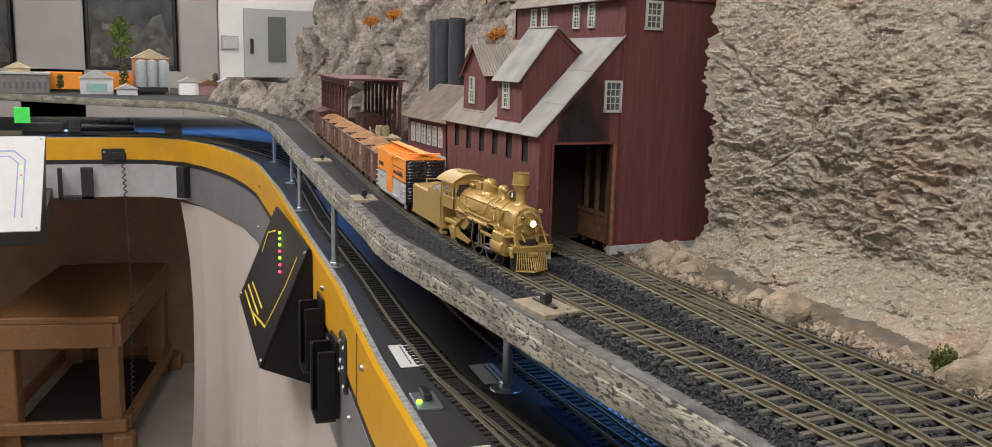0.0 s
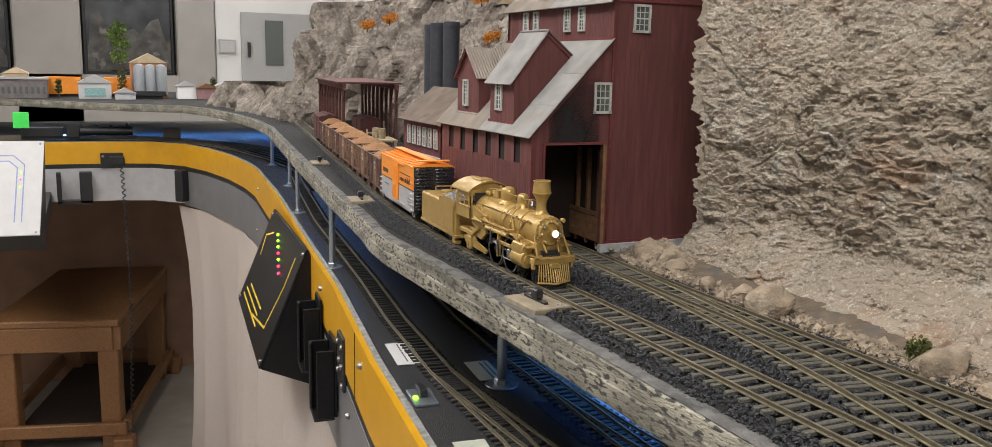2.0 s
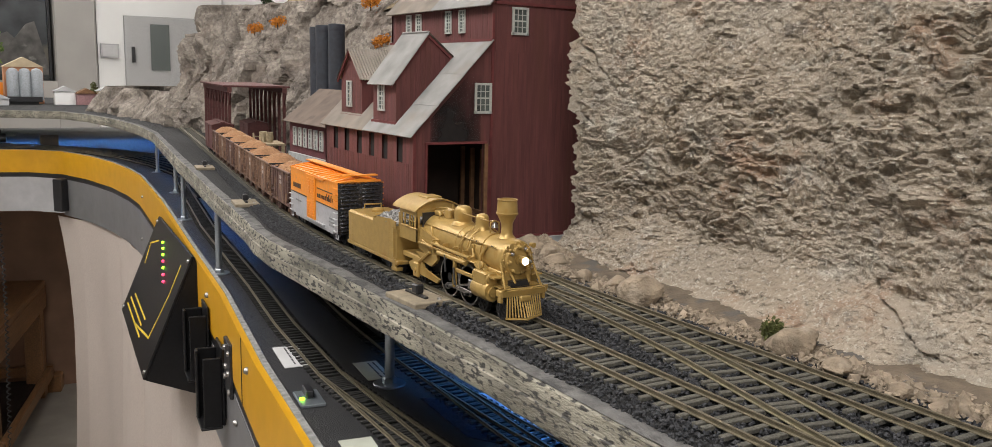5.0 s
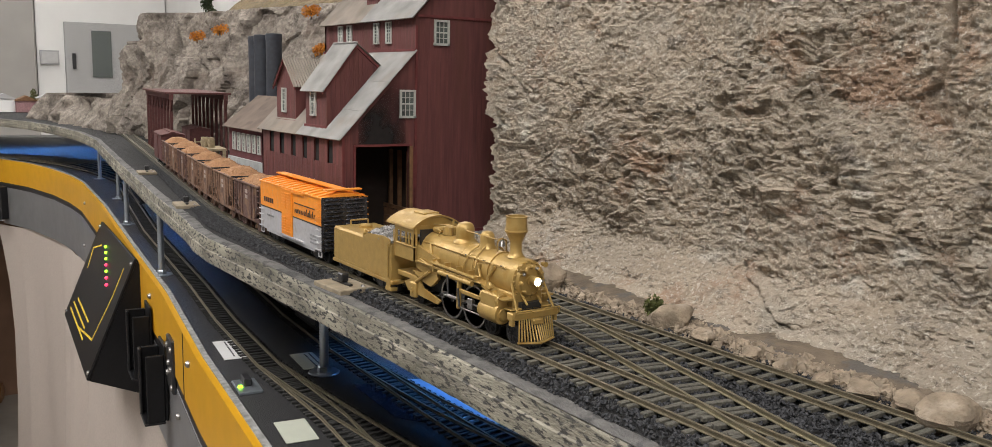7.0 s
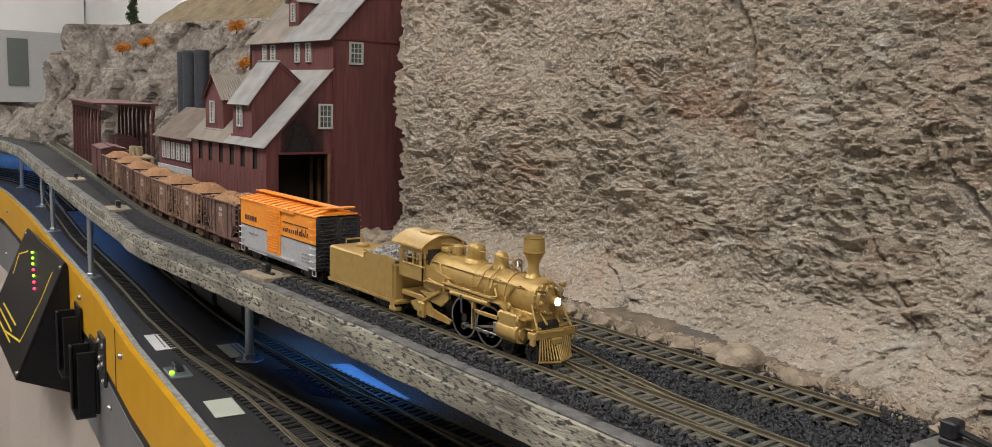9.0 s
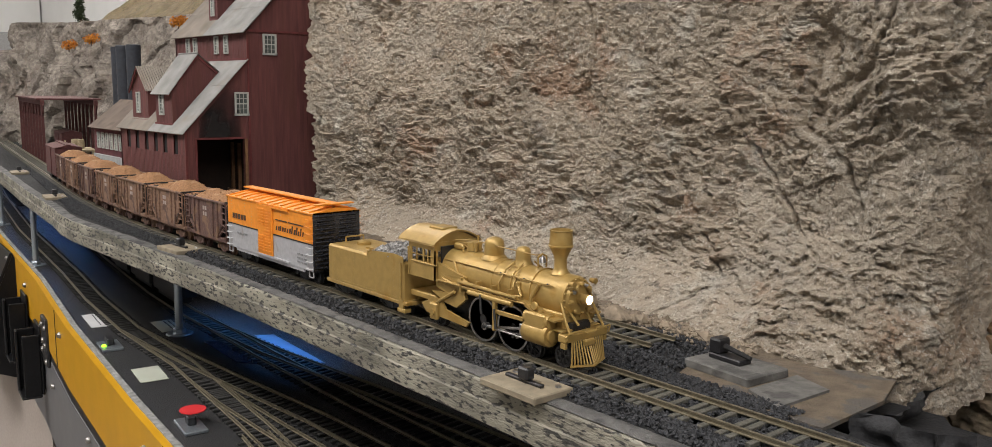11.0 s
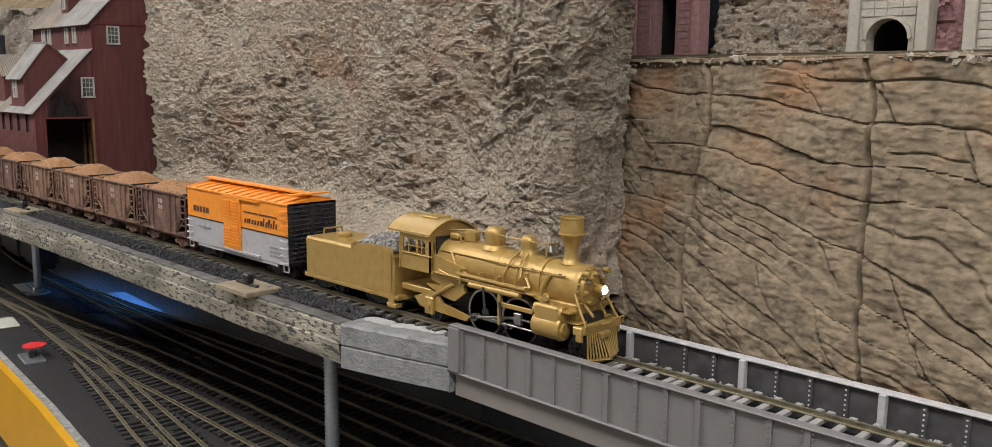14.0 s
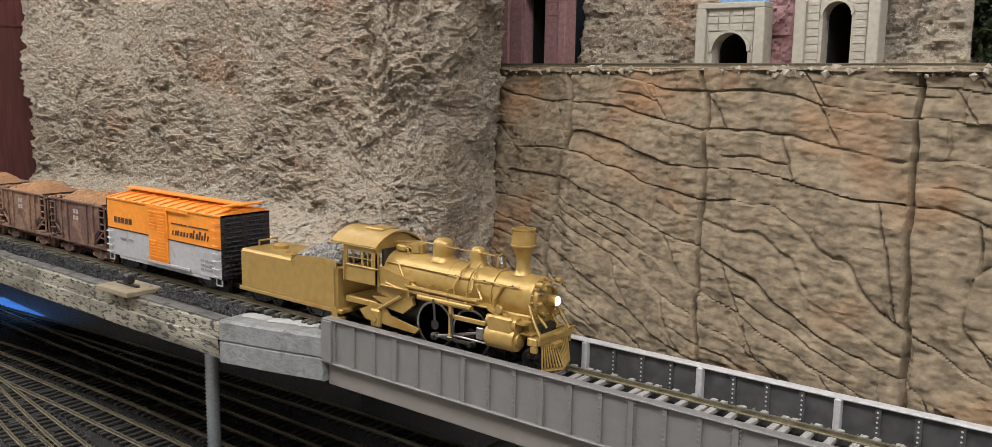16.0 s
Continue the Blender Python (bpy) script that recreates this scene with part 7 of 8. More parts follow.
def running_gear(t):
    """The parts that turn and slide: driver pairs, rods and small wheels. Returns them with what moves them."""
    out = []
    for x in DRIVERS:
        g = Mesh()
        for s in (-1, 1):
            y = s * 0.0087
            g.lathe([(DRIVER_R - 0.0019, s * 0.0008), (DRIVER_R, s * 0.0008), (DRIVER_R, -s * 0.0011), (DRIVER_R + 0.0006, -s * 0.0012), (DRIVER_R + 0.0006, -s * 0.0018), (DRIVER_R - 0.0019, -s * 0.0018), (DRIVER_R - 0.0019, s * 0.0008)], (0, y, 0), "y", 36)
            g.lathe([(0.0001, s * 0.0011), (0.0022, s * 0.0011), (0.0024, -s * 0.001), (0.0001, -s * 0.001)], (0, y, 0), "y", 16)
            for k in range(14):
                w = 2 * math.pi * k / 14
                g.tube((0.002 * math.cos(w), y, 0.002 * math.sin(w)), ((DRIVER_R - 0.0015) * math.cos(w), y, (DRIVER_R - 0.0015) * math.sin(w)), 0.00045, n=5, caps=False)
            ph = 0 if s < 0 else math.pi / 2
            g.tube((0.0048 * math.cos(ph), y, 0.0048 * math.sin(ph)), (0.0048 * math.cos(ph), y + s * 0.0052, 0.0048 * math.sin(ph)), 0.0009, n=8)
            q = [(DRIVER_R - 0.0018, ph + math.pi + a) for a in (-0.7, -0.35, 0, 0.35, 0.7)]
            g.prism([(r * math.cos(w), r * math.sin(w)) for r, w in q] + [((DRIVER_R - 0.0048) * math.cos(ph + math.pi + a), (DRIVER_R - 0.0048) * math.sin(ph + math.pi + a)) for a in (0.5, -0.5)], "y", y - 0.0006, y + 0.0008)
        g.tube((0, -0.008, 0), (0, 0.008, 0), 0.0014, n=10)
        ob = g.put("driving_axle", DRIVERBLACK, t, "spoked black driving wheels with bright tyres")
        for s in (-1, 1):
            y = s * 0.0087
            Mesh().lathe([(DRIVER_R - 0.0009, s * 0.0008), (DRIVER_R - 0.0009, s * 0.0012), (DRIVER_R + 0.0001, s * 0.0012), (DRIVER_R + 0.0001, -s * 0.0010)], (0, y, 0), "y", 36).put("tyre", STEEL, ob, "bright steel tyre")
        out.append((ob, "spin", x, DRIVER_R))
    for s in (-1, 1):
        a, b = DRIVERS
        g = Mesh().box(a, b, s * 0.0108 - 0.0004, s * 0.0108 + 0.0004, -0.0008, 0.0008, 0.0002)
        for x in DRIVERS:
            g.tube((x, s * 0.0108 - 0.0006, 0), (x, s * 0.0108 + 0.0006, 0), 0.0016, n=12)
        out.append((g.put("side_rod", STEEL, t, "bright steel side rod"), "rod", s, 0))
        g = Mesh().box(-0.0005, 0.0285, -0.0004, 0.0004, -0.0006, 0.0006, 0.0002)
        g.tube((0, -0.0006, 0), (0, 0.0006, 0), 0.0018, n=12)
        out.append((g.put("main_rod", STEEL, t, "bright steel main rod"), "main", s, 0.0285))
        g = Mesh().box(-0.0020, 0.0020, -0.0010, 0.0010, -0.0026, 0.0026, 0.0003).tube((0.001, 0, 0), (0.0150, 0, 0), 0.0005, n=8)
        out.append((g.put("crosshead", STEEL, t, "steel crosshead with piston rod"), "cross", s, 0.0285))
    for x in PONIES:
        g = Mesh()
        wheelset(g, 0, PONY_R, 0, 0.0087)
        for k in range(8):
            w = 2 * math.pi * k / 8
            for s in (-1, 1):
                g.box(0.0010, PONY_R * 0.85, s * 0.0094 - 0.0002, s * 0.0094 + 0.0002, -0.0003, 0.0003, 0, Matrix.Rotation(w, 4, "Y"))
        out.append((g.put("pony_axle", DRIVERBLACK, t, "small dark truck wheels"), "spin", x, PONY_R))
    return out


def tender():
    """x = 0 at the middle of the tank."""
    t = empty("tender", pose(0, 0, 0), "unpainted brass tender loaded with coal", "tender")
    L, W = 0.0380, 0.0145
    g = Mesh()
    g.box(-L, L, -W, W, 0.0072, 0.0288, 0.0012)
    body = g.put("tank", BRASS, t)
    for s in (-1, 1):
        Mesh().prism([(0.0045, 0.0275), (L, 0.0275), (L, 0.0318), (0.0300, 0.0326), (0.0095, 0.0312), (0.0070, 0.0296), (0.0045, 0.0288)], "y", min(s * W, s * (W - 0.0006)), max(s * W, s * (W - 0.0006))).put("coal_board", BRASS, t)
        g = Mesh()
        for x in (-0.036, -0.030, -0.010, 0.012, 0.030, 0.036):
            for k in range(11):
                g.lathe([(0.0003, 0), (0.0002, s * 0.0002), (0.0001, s * 0.00024)], (x, s * W, 0.0098 + 0.0016 * k), "y", 5)
        for k in range(38):
            g.lathe([(0.0003, 0), (0.0002, s * 0.0002), (0.0001, s * 0.00024)], (-0.0362 + 0.0019 * k, s * W, 0.0096), "y", 5)
        g.put("rivets", BRASS, body, kind="stuff")
        Mesh().pipe([(0.0372, s * 0.0151, 0.0105), (0.0372, s * 0.0153, 0.0290)], 0.0005, 6).put("grab_rail", BRASS, t)
        Mesh().box(0.0330, 0.0400, s * 0.0125 - 0.0022, s * 0.0125 + 0.0022, 0.0022, 0.0044, 0.0003).put("step", BRASS, t)
        Mesh().box(0.0345, 0.0385, s * 0.0142 - 0.0004, s * 0.0142 + 0.0004, 0.0030, 0.0090).put("step_hanger", BRASS, t)
    Mesh().box(0.0040, 0.0052, -W, W, 0.0270, 0.0306).put("bunker_plate", BRASS, t)
    Mesh().box(-0.0395, 0.0415, -0.0145, 0.0145, 0.0062, 0.0084, 0.0004).put("floor_frame", BRASS, t)
    Mesh().lathe([(0.0042, 0.0), (0.0042, 0.0016), (0.0034, 0.0022), (0.0001, 0.0024)], (-0.0220, 0, 0.0288), n=18).put("water_hatch", BRASS, t)
    Mesh().pipe([(-0.0350, -0.004, 0.0280), (-0.0350, -0.004, 0.0318), (-0.0350, 0.008, 0.0318), (-0.0350, 0.008, 0.0280)], 0.0005, 6).put("rear_rail", BRASS, t)
    for k in range(3):
        Mesh().lathe([(0.0016, 0), (0.0015, 0.0012), (0.0001, 0.0014)], (-0.008 + 0.004 * k, -0.006, 0.0288), n=10).put("tank_cap", BRASS, t)
    g, rng = Mesh(), random.Random(6)
    rows = [[(0.0060 + 0.030 * i / 10, -0.0135 + 0.027 * j / 8, 0.0290 + 0.0036 * math.sin(math.pi * j / 8) * math.sin(math.pi * (0.15 + 0.8 * i / 10))) for i in range(11)] for j in range(9)]
    g.grid(rows)
    for _ in range(420):
        i, j = rng.random(), rng.random()
        pebble(g, (0.0065 + 0.029 * i, -0.013 + 0.026 * j, 0.0300 + 0.0046 * math.sin(math.pi * j) * math.sin(math.pi * (0.15 + 0.8 * i))), rng.uniform(0.0008, 0.0022), rng)
    g.put("coal_load", COAL, t, "grey-black heap of coal", kind="stuff", smooth=False)
    for x in (-0.0235, 0.0235):
        truck(t, x, 0.0048, 0.0185, BLACK, BLACK)
    coupler(t, -0.0385, -1)
    return t


GLOSS_BLACK = mat("gloss_black_paint", (0.020, 0.021, 0.026), 0.22, 0.0, 0.3, 500, 0.05, spec=0.8)


def boxcar():
    t = empty("boxcar", pose(0, 0, 0), "orange and silver steel boxcar with black ribbed ends", "boxcar")
    L, W, z0, zm, z1 = 0.0590, 0.0160, 0.0090, 0.0255, 0.0435
    Mesh().box(-L, L, -W, W, z0, zm, 0.0003).put("lower_body", SILVER, t, "silver-grey lower body")
    Mesh().box(-L, L, -W, W, zm, z1, 0.0003).put("upper_body", ORANGE, t, "orange upper body")
    Mesh().box(-L, L, -W - 0.00025, W + 0.00025, zm - 0.0003, zm + 0.0004).put("stripe", BLACK, t)
    for s in (-1, 1):
        e = Mesh().box(min(s * L, s * (L + 0.0006)), max(s * L, s * (L + 0.0006)), -W, W, z0, z1 + 0.001).put("end_panel", GLOSS_BLACK, t, "black ribbed steel end")
        for k in range(13):
            z = z0 + 0.0022 + 0.0026 * k
            for y in (-0.0078, 0.0078):
                Mesh().lathe([(0.0002, -0.0068), (0.0009, -0.0050), (0.0010, 0.0), (0.0009, 0.0050), (0.0002, 0.0068)], (s * (L + 0.0006), y, z), "y", 8).put("end_rib", GLOSS_BLACK, e)
        for k in range(7):
            Mesh().pipe([(s * (L + 0.0004), -0.0150, 0.0115 + 0.0045 * k), (s * (L + 0.0018), -0.0150, 0.0115 + 0.0045 * k), (s * (L + 0.0018), -0.0105, 0.0115 + 0.0045 * k), (s * (L + 0.0004), -0.0105, 0.0115 + 0.0045 * k)], 0.0003, 5).put("end_ladder_rung", BLACK, e)
    # roof: ribbed panels, running board
    Mesh().prism([(-W - 0.0006, z1), (-W - 0.0006, z1 + 0.0008), (0, z1 + 0.0036), (W + 0.0006, z1 + 0.0008), (W + 0.0006, z1)], "x", -L - 0.0006, L + 0.0006).put("roof", ORANGE, t)
    for k in range(13):
        x = -L + 0.004 + (2 * L - 0.008) * k / 12
        Mesh().prism([(-W, z1 + 0.0008), (-W, z1 + 0.0017), (0, z1 + 0.0045), (W, z1 + 0.0017), (W, z1 + 0.0008), (0, z1 + 0.0036)], "x", x - 0.0006, x + 0.0006).put("roof_rib", ORANGE, t)
    Mesh().box(-L - 0.001, L + 0.001, -0.0035, 0.0035, z1 + 0.0052, z1 + 0.0060).put("running_board", ORANGE, t)
    Mesh().box(L - 0.006, L - 0.001, -0.013, 0.013, z1 + 0.0050, z1 + 0.0058).put("latitudinal_board", ORANGE, t)
    for s in (-1, 1):
        y = s * W
        d = Mesh().box(-0.0110, 0.0085, min(y, y + s * 0.0012), max(y, y + s * 0.0012), z0 + 0.0022, z1 - 0.001, 0.0003).put("door", ORANGE, t, "orange corrugated sliding door")
        for k in range(15):
            z = z0 + 0.0042 + 0.0019 * k
            for xa, xb in ((-0.0100, -0.0022), (-0.0008, 0.0075)):
                if 5 < k < 9 and xa < -0.005:
                    continue
                Mesh().box(xa, xb, min(y + s * 0.0012, y + s * 0.0017), max(y + s * 0.0012, y + s * 0.0017), z, z + 0.0010).put("door_rib", ORANGE, d)
        Mesh().box(-0.0130, 0.030, min(y, y + s * 0.0014), max(y, y + s * 0.0014), z1 - 0.0012, z1 - 0.0002).put("door_track", ORANGE, t)
        Mesh().box(-0.0130, 0.030, min(y, y + s * 0.0014), max(y, y + s * 0.0014), z0 + 0.0010, z0 + 0.0022).put("door_track", SILVER, t)
        g = Mesh()
        for k in range(5):
            for x in (-0.052, -0.042, -0.032, -0.022, 0.019, 0.029, 0.039, 0.049):
                for j in range(4):
                    g.lathe([(0.00022, 0), (0.00015, s * 0.00018), (0.0001, s * 0.0002)], (x, y, z0 + 0.002 + 0.0075 * k + 0.0018 * j), "y", 5)
        g.put("rivets", SILVER, t, kind="stuff")
        for x, n in ((L - 0.0035, 8), (-L + 0.0035, 4)):
            for k in range(n):
                z = z0 + 0.0018 + 0.0042 * k
                Mesh().pipe([(x - 0.0026, y, z), (x - 0.0026, y + s * 0.0014, z), (x + 0.0026, y + s * 0.0014, z), (x + 0.0026, y, z)], 0.00035, 5).put("ladder_rung", ORANGE if z > zm else WHITE, t)
        for x in (L - 0.003, -L + 0.003):
            Mesh().pipe([(x - 0.0025, y * 0.97, z0), (x - 0.0025, y * 0.97, z0 - 0.0035), (x + 0.0025, y * 0.97, z0 - 0.0035), (x + 0.0025, y * 0.97, z0)], 0.0004, 5).put("sill_step", SILVER, t)
        Mesh().box(-L + 0.012, L - 0.012, min(y * 0.98, y * 0.9), max(y * 0.98, y * 0.9), z0 - 0.0016, z0).put("side_sill", SILVER, t)
    # lettering bars and initials on the near side
    y = -W - 0.0004
    swash = mat("dark_brown_letters", (0.07, 0.035, 0.02), 0.6)
    ini = Mesh()
    for k in range(5):
        ini.box(-0.0505 + 0.0042 * k, -0.0477 + 0.0042 * k, y, y + 0.0003, 0.0296, 0.0330)
    ini.put("initial_mark", swash, t, "brown initials drawn as plain bars", kind="stuff")
    g = Mesh()
    g.box(0.0120, 0.0275, y, y + 0.0003, 0.0352, 0.0359)
    g.box(0.0290, 0.0480, y, y + 0.0003, 0.0352, 0.0359)
    g.put("name_swash", swash, t)
    bars, rng, x = Mesh(), random.Random(4), 0.0125
    while x < 0.049:
        w, h = rng.uniform(0.0009, 0.0017), rng.choice((0.0026, 0.0030, 0.0048))
        bars.prism([(x, 0.0290), (x + w, 0.0290), (x + w + h * 0.25, 0.0290 + h), (x + h * 0.25, 0.0290 + h)], "y", y, y + 0.0003)
        x += w + rng.uniform(0.0008, 0.0022)
    bars.put("name_mark", swash, t, "dark brown name mark drawn as plain bars", kind="stuff")
    small = Mesh()
    for r in range(3):
        for c in range(3):
            small.box(0.040 + 0.004 * c, 0.043 + 0.004 * c, y, y + 0.0003, 0.0125 + 0.0024 * r, 0.0136 + 0.0024 * r)
    for c in range(4):
        small.box(-0.044 + 0.004 * c, -0.041 + 0.004 * c, y, y + 0.0003, 0.0195, 0.0207)
    small.put("data_panel", mat("grey_print", (0.24, 0.24, 0.25), 0.7), t, kind="stuff")
    Mesh().box(-L + 0.004, L - 0.004, -0.006, 0.006, 0.0072, 0.0092).put("underframe", BLACK, t)
    Mesh().tube((-0.008, -0.004, 0.0058), (0.006, -0.004, 0.0058), 0.0024, n=12).put("brake_cylinder", BLACK, t)
    for x in (-0.0415, 0.0415):
        truck(t, x, 0.0046, 0.0180, BLACK, BLACK)
    coupler(t, L, 1)
    coupler(t, -L, -1)
    return t


def ore_car(paint, seed):
    t = empty("ore_car", pose(0, 0, 0), "short rusty brown ore car heaped with orange-brown ore", "ore car", "ore cars")
    L, W, z1 = 0.0345, 0.0150, 0.0375
    for s in (-1, 1):
        y = s * W
        Mesh().prism([(-L + 0.006, z1), (-L + 0.006, 0.0220), (-0.0190, 0.0115), (0.0190, 0.0115), (L - 0.006, 0.0220), (L - 0.006, z1)], "y", min(y, y - s * 0.0008), max(y, y - s * 0.0008)).put("side_sheet", paint, t, smooth=False)
        for x in (-L + 0.006, -0.0205, -0.0125, 0.0125, 0.0205, L - 0.006):
            low = 0.0115 if abs(x) < 0.022 else 0.0215
            Mesh().box(x - 0.0008, x + 0.0008, min(y, y + s * 0.0010), max(y, y + s * 0.0010), low, z1, 0.0002).put("side_post", paint, t, smooth=False)
        Mesh().box(-L, L, min(y, y + s * 0.0012), max(y, y + s * 0.0012), z1 - 0.0012, z1 + 0.0003, 0.0003).put("top_rail", paint, t)
        Mesh().box(-L, L, min(y, y - s * 0.0015), max(y, y - s * 0.0015), 0.0092, 0.0118, 0.0003).put("side_sill", paint, t)
        for x in (-0.0265, 0.0265):
            Mesh().tube((x + (0.006 if x < 0 else -0.006), y - s * 0.0005, 0.0118), (x + (-0.006 if x < 0 else 0.006), y - s * 0.0005, 0.0215), 0.0008, n=5).put("diagonal", paint, t)
        for e in (-1, 1):
            for k in range(6):
                z = 0.0125 + 0.0044 * k
                Mesh().pipe([(e * (L - 0.0055), y + s * 0.0002, z), (e * L, y + s * 0.0008, z)], 0.0005, 5).put("ladder_rung", paint, t)
            Mesh().box(e * L - 0.0004, e * L + 0.0004, y - 0.0005, y + 0.0005, 0.0100, z1).put("corner_post", paint, t)
        for j in range(2):
            for i in range(2):
                Mesh().box(-0.0050 + 0.0036 * i, -0.0024 + 0.0036 * i, min(y, y + s * 0.0002), max(y, y + s * 0.0002), 0.0250 + 0.0042 * j, 0.0278 + 0.0042 * j).put("marking", mat("faded_white", (0.36, 0.30, 0.27), 0.8) if "faded_white" not in bpy.data.materials else bpy.data.materials["faded_white"], t)
    for e in (-1, 1):
        Mesh().prism([(-W, z1), (W, z1), (W, 0.0225), (-W, 0.0225)], "x", min(e * (L - 0.006), e * (L - 0.0068)), max(e * (L - 0.006), e * (L - 0.0068))).put("end_sheet", BLACK_MATT, t, smooth=False)
        for y in (-0.0135, -0.0075):
            Mesh().box(e * (L + 0.0012) - 0.0004, e * (L + 0.0012) + 0.0004, y - 0.0004, y + 0.0004, 0.0100, z1).put("ladder_rail", paint, t)
        for k in range(7):
            z = 0.0115 + 0.0040 * k
            Mesh().tube((e * (L + 0.0012), -0.0135, z), (e * (L + 0.0012), -0.0075, z), 0.0004, n=5).put("end_rung", paint, t)
        Mesh().box(min(e * L, e * (L + 0.0030)), max(e * L, e * (L + 0.0030)), -0.0150, 0.0150, 0.0090, 0.0112, 0.0003).put("end_sill", paint, t)
        Mesh().prism([(e * (L - 0.006), 0.0225), (e * 0.0190, 0.0115), (e * 0.0170, 0.0115), (e * (L - 0.008), 0.0235)], "y", -W, W).put("slope_sheet", BLACK_MATT, t)
        coupler(t, e * (L + 0.001), e)
    Mesh().box(-0.019, 0.019, -0.0115, 0.0115, 0.0065, 0.0116, 0.0006).put("hopper", paint, t)
    Mesh().box(-L, L, -0.003, 0.003, 0.0080, 0.0105).put("centre_sill", BLACK, t)
    rng = random.Random(seed)
    off = Vector((seed * 3.1, 1, 2))
    rows = []
    for j in range(15):
        v = j / 14
        row = []
        for i in range(29):
            u = i / 28
            edge = min(u, 1 - u) * 2
            h = 0.0085 * (1 - (2 * v - 1) ** 2) ** 0.8 * smooth01(edge * 1.9) * (0.85 + 0.25 * math.sin(u * 9 + seed))
            p = Vector((-L + 0.0009 + (2 * L - 0.0018) * u, -W + 0.0010 + (2 * W - 0.0020) * v, z1 - 0.0022 + h))
            p.z += noise.fractal(p * 260 + off, 1, 2, 3) * 0.0009
            row.append(p)
        rows.append(row)
    g = Mesh().grid(rows)
    for _ in range(260):
        i, j = rng.randrange(29), rng.randrange(15)
        p = rows[j][i]
        pebble(g, p + Vector((rng.uniform(-0.001, 0.001), rng.uniform(-0.001, 0.001), 0)), rng.uniform(0.0003, 0.0008), rng)
    g.put("ore_load", OREDUST, t, "heap of fine orange-brown ore", kind="stuff", angle=1.0)
    for x in (-0.0215, 0.0215):
        truck(t, x, 0.0044, 0.0150, RUSTY, RUSTY)
    return t


def brake_van():
    t = empty("red_boxcar", pose(0, 0, 0), "small dark red boxcar at the train's end", "boxcar")
    L, W = 0.045, 0.0150
    Mesh().box(-L, L, -W, W, 0.0090, 0.0430, 0.0004).put("body", TIMBER, t)
    Mesh().prism([(-W - 0.001, 0.0430), (0, 0.0465), (W + 0.001, 0.0430)], "x", -L - 0.001, L + 0.001).put("roof", TIMBER, t)
    Mesh().box(-0.009, 0.009, -W - 0.0010, -W, 0.0105, 0.0410).put("door", TIMBER, t)
    Mesh().box(-L, L, -0.003, 0.003, 0.0452, 0.0470).put("running_board", TIMBER, t)
    for x in (-0.03, 0.03):
        truck(t, x, 0.0044, 0.0160, BLACK, BLACK)
    return t


DRIVERBLACK = mat("blackened_wheel", (0.050, 0.048, 0.048), 0.35, 0.6, 0.3, 500)
# headlight's place along the line, time by time
RUN = [(0.0, -0.0521), (0.5, -0.0455), (1.0, -0.0390), (1.5, -0.0265), (2.0, -0.0131), (2.5, -0.0001), (3.0, 0.0140), (3.5, 0.0272), (4.0, 0.0413),
       (4.5, 0.0618), (5.0, 0.0823), (7.5, 0.1968), (8.0, 0.2228), (8.5, 0.2488), (9.0, 0.2791), (11.5, 0.4425), (12.0, 0.4773), (12.5, 0.5167),
       (13.0, 0.5559), (13.5, 0.5944), (14.0, 0.6320), (14.5, 0.6708), (14.7, 0.6831), (16.0, 0.6831)]
DY = 0.0


def place(t):
    """The headlight's place at a time, on a smooth curve through RUN."""
    for k in range(len(RUN) - 1):
        (ta, a), (tb, b) = RUN[k], RUN[k + 1]
        if t <= tb:
            if ta >= 14.69:
                return a
            tp, p = RUN[k - 1] if k else (ta - 0.5, a - 0.006)
            tn, n = RUN[k + 2] if k + 2 < len(RUN) else (tb + 1, b)
            ma = (b - p) / (tb - tp)
            mb = (n - a) / (tn - ta) if tb < 14.69 else (b - a) / (tb - ta)
            u, d = (t - ta) / (tb - ta), tb - ta
            return (2 * u**3 - 3 * u**2 + 1) * a + (u**3 - 2 * u**2 + u) * d * ma + (-2 * u**3 + 3 * u**2) * b + (u**3 - u**2) * d * mb
    return RUN[-1][1]


def on_line(x, half):
    """The pose of a vehicle whose middle stands at x, on trucks half apart from it."""
    a, b = x - half, x + half
    ya, yb = line_y(a), line_y(b)
    return Matrix.Translation((x, (ya + yb) / 2 + DY, RAIL_H)) @ Euler((0, 0, math.atan2(yb - ya, b - a))).to_matrix().to_4x4()


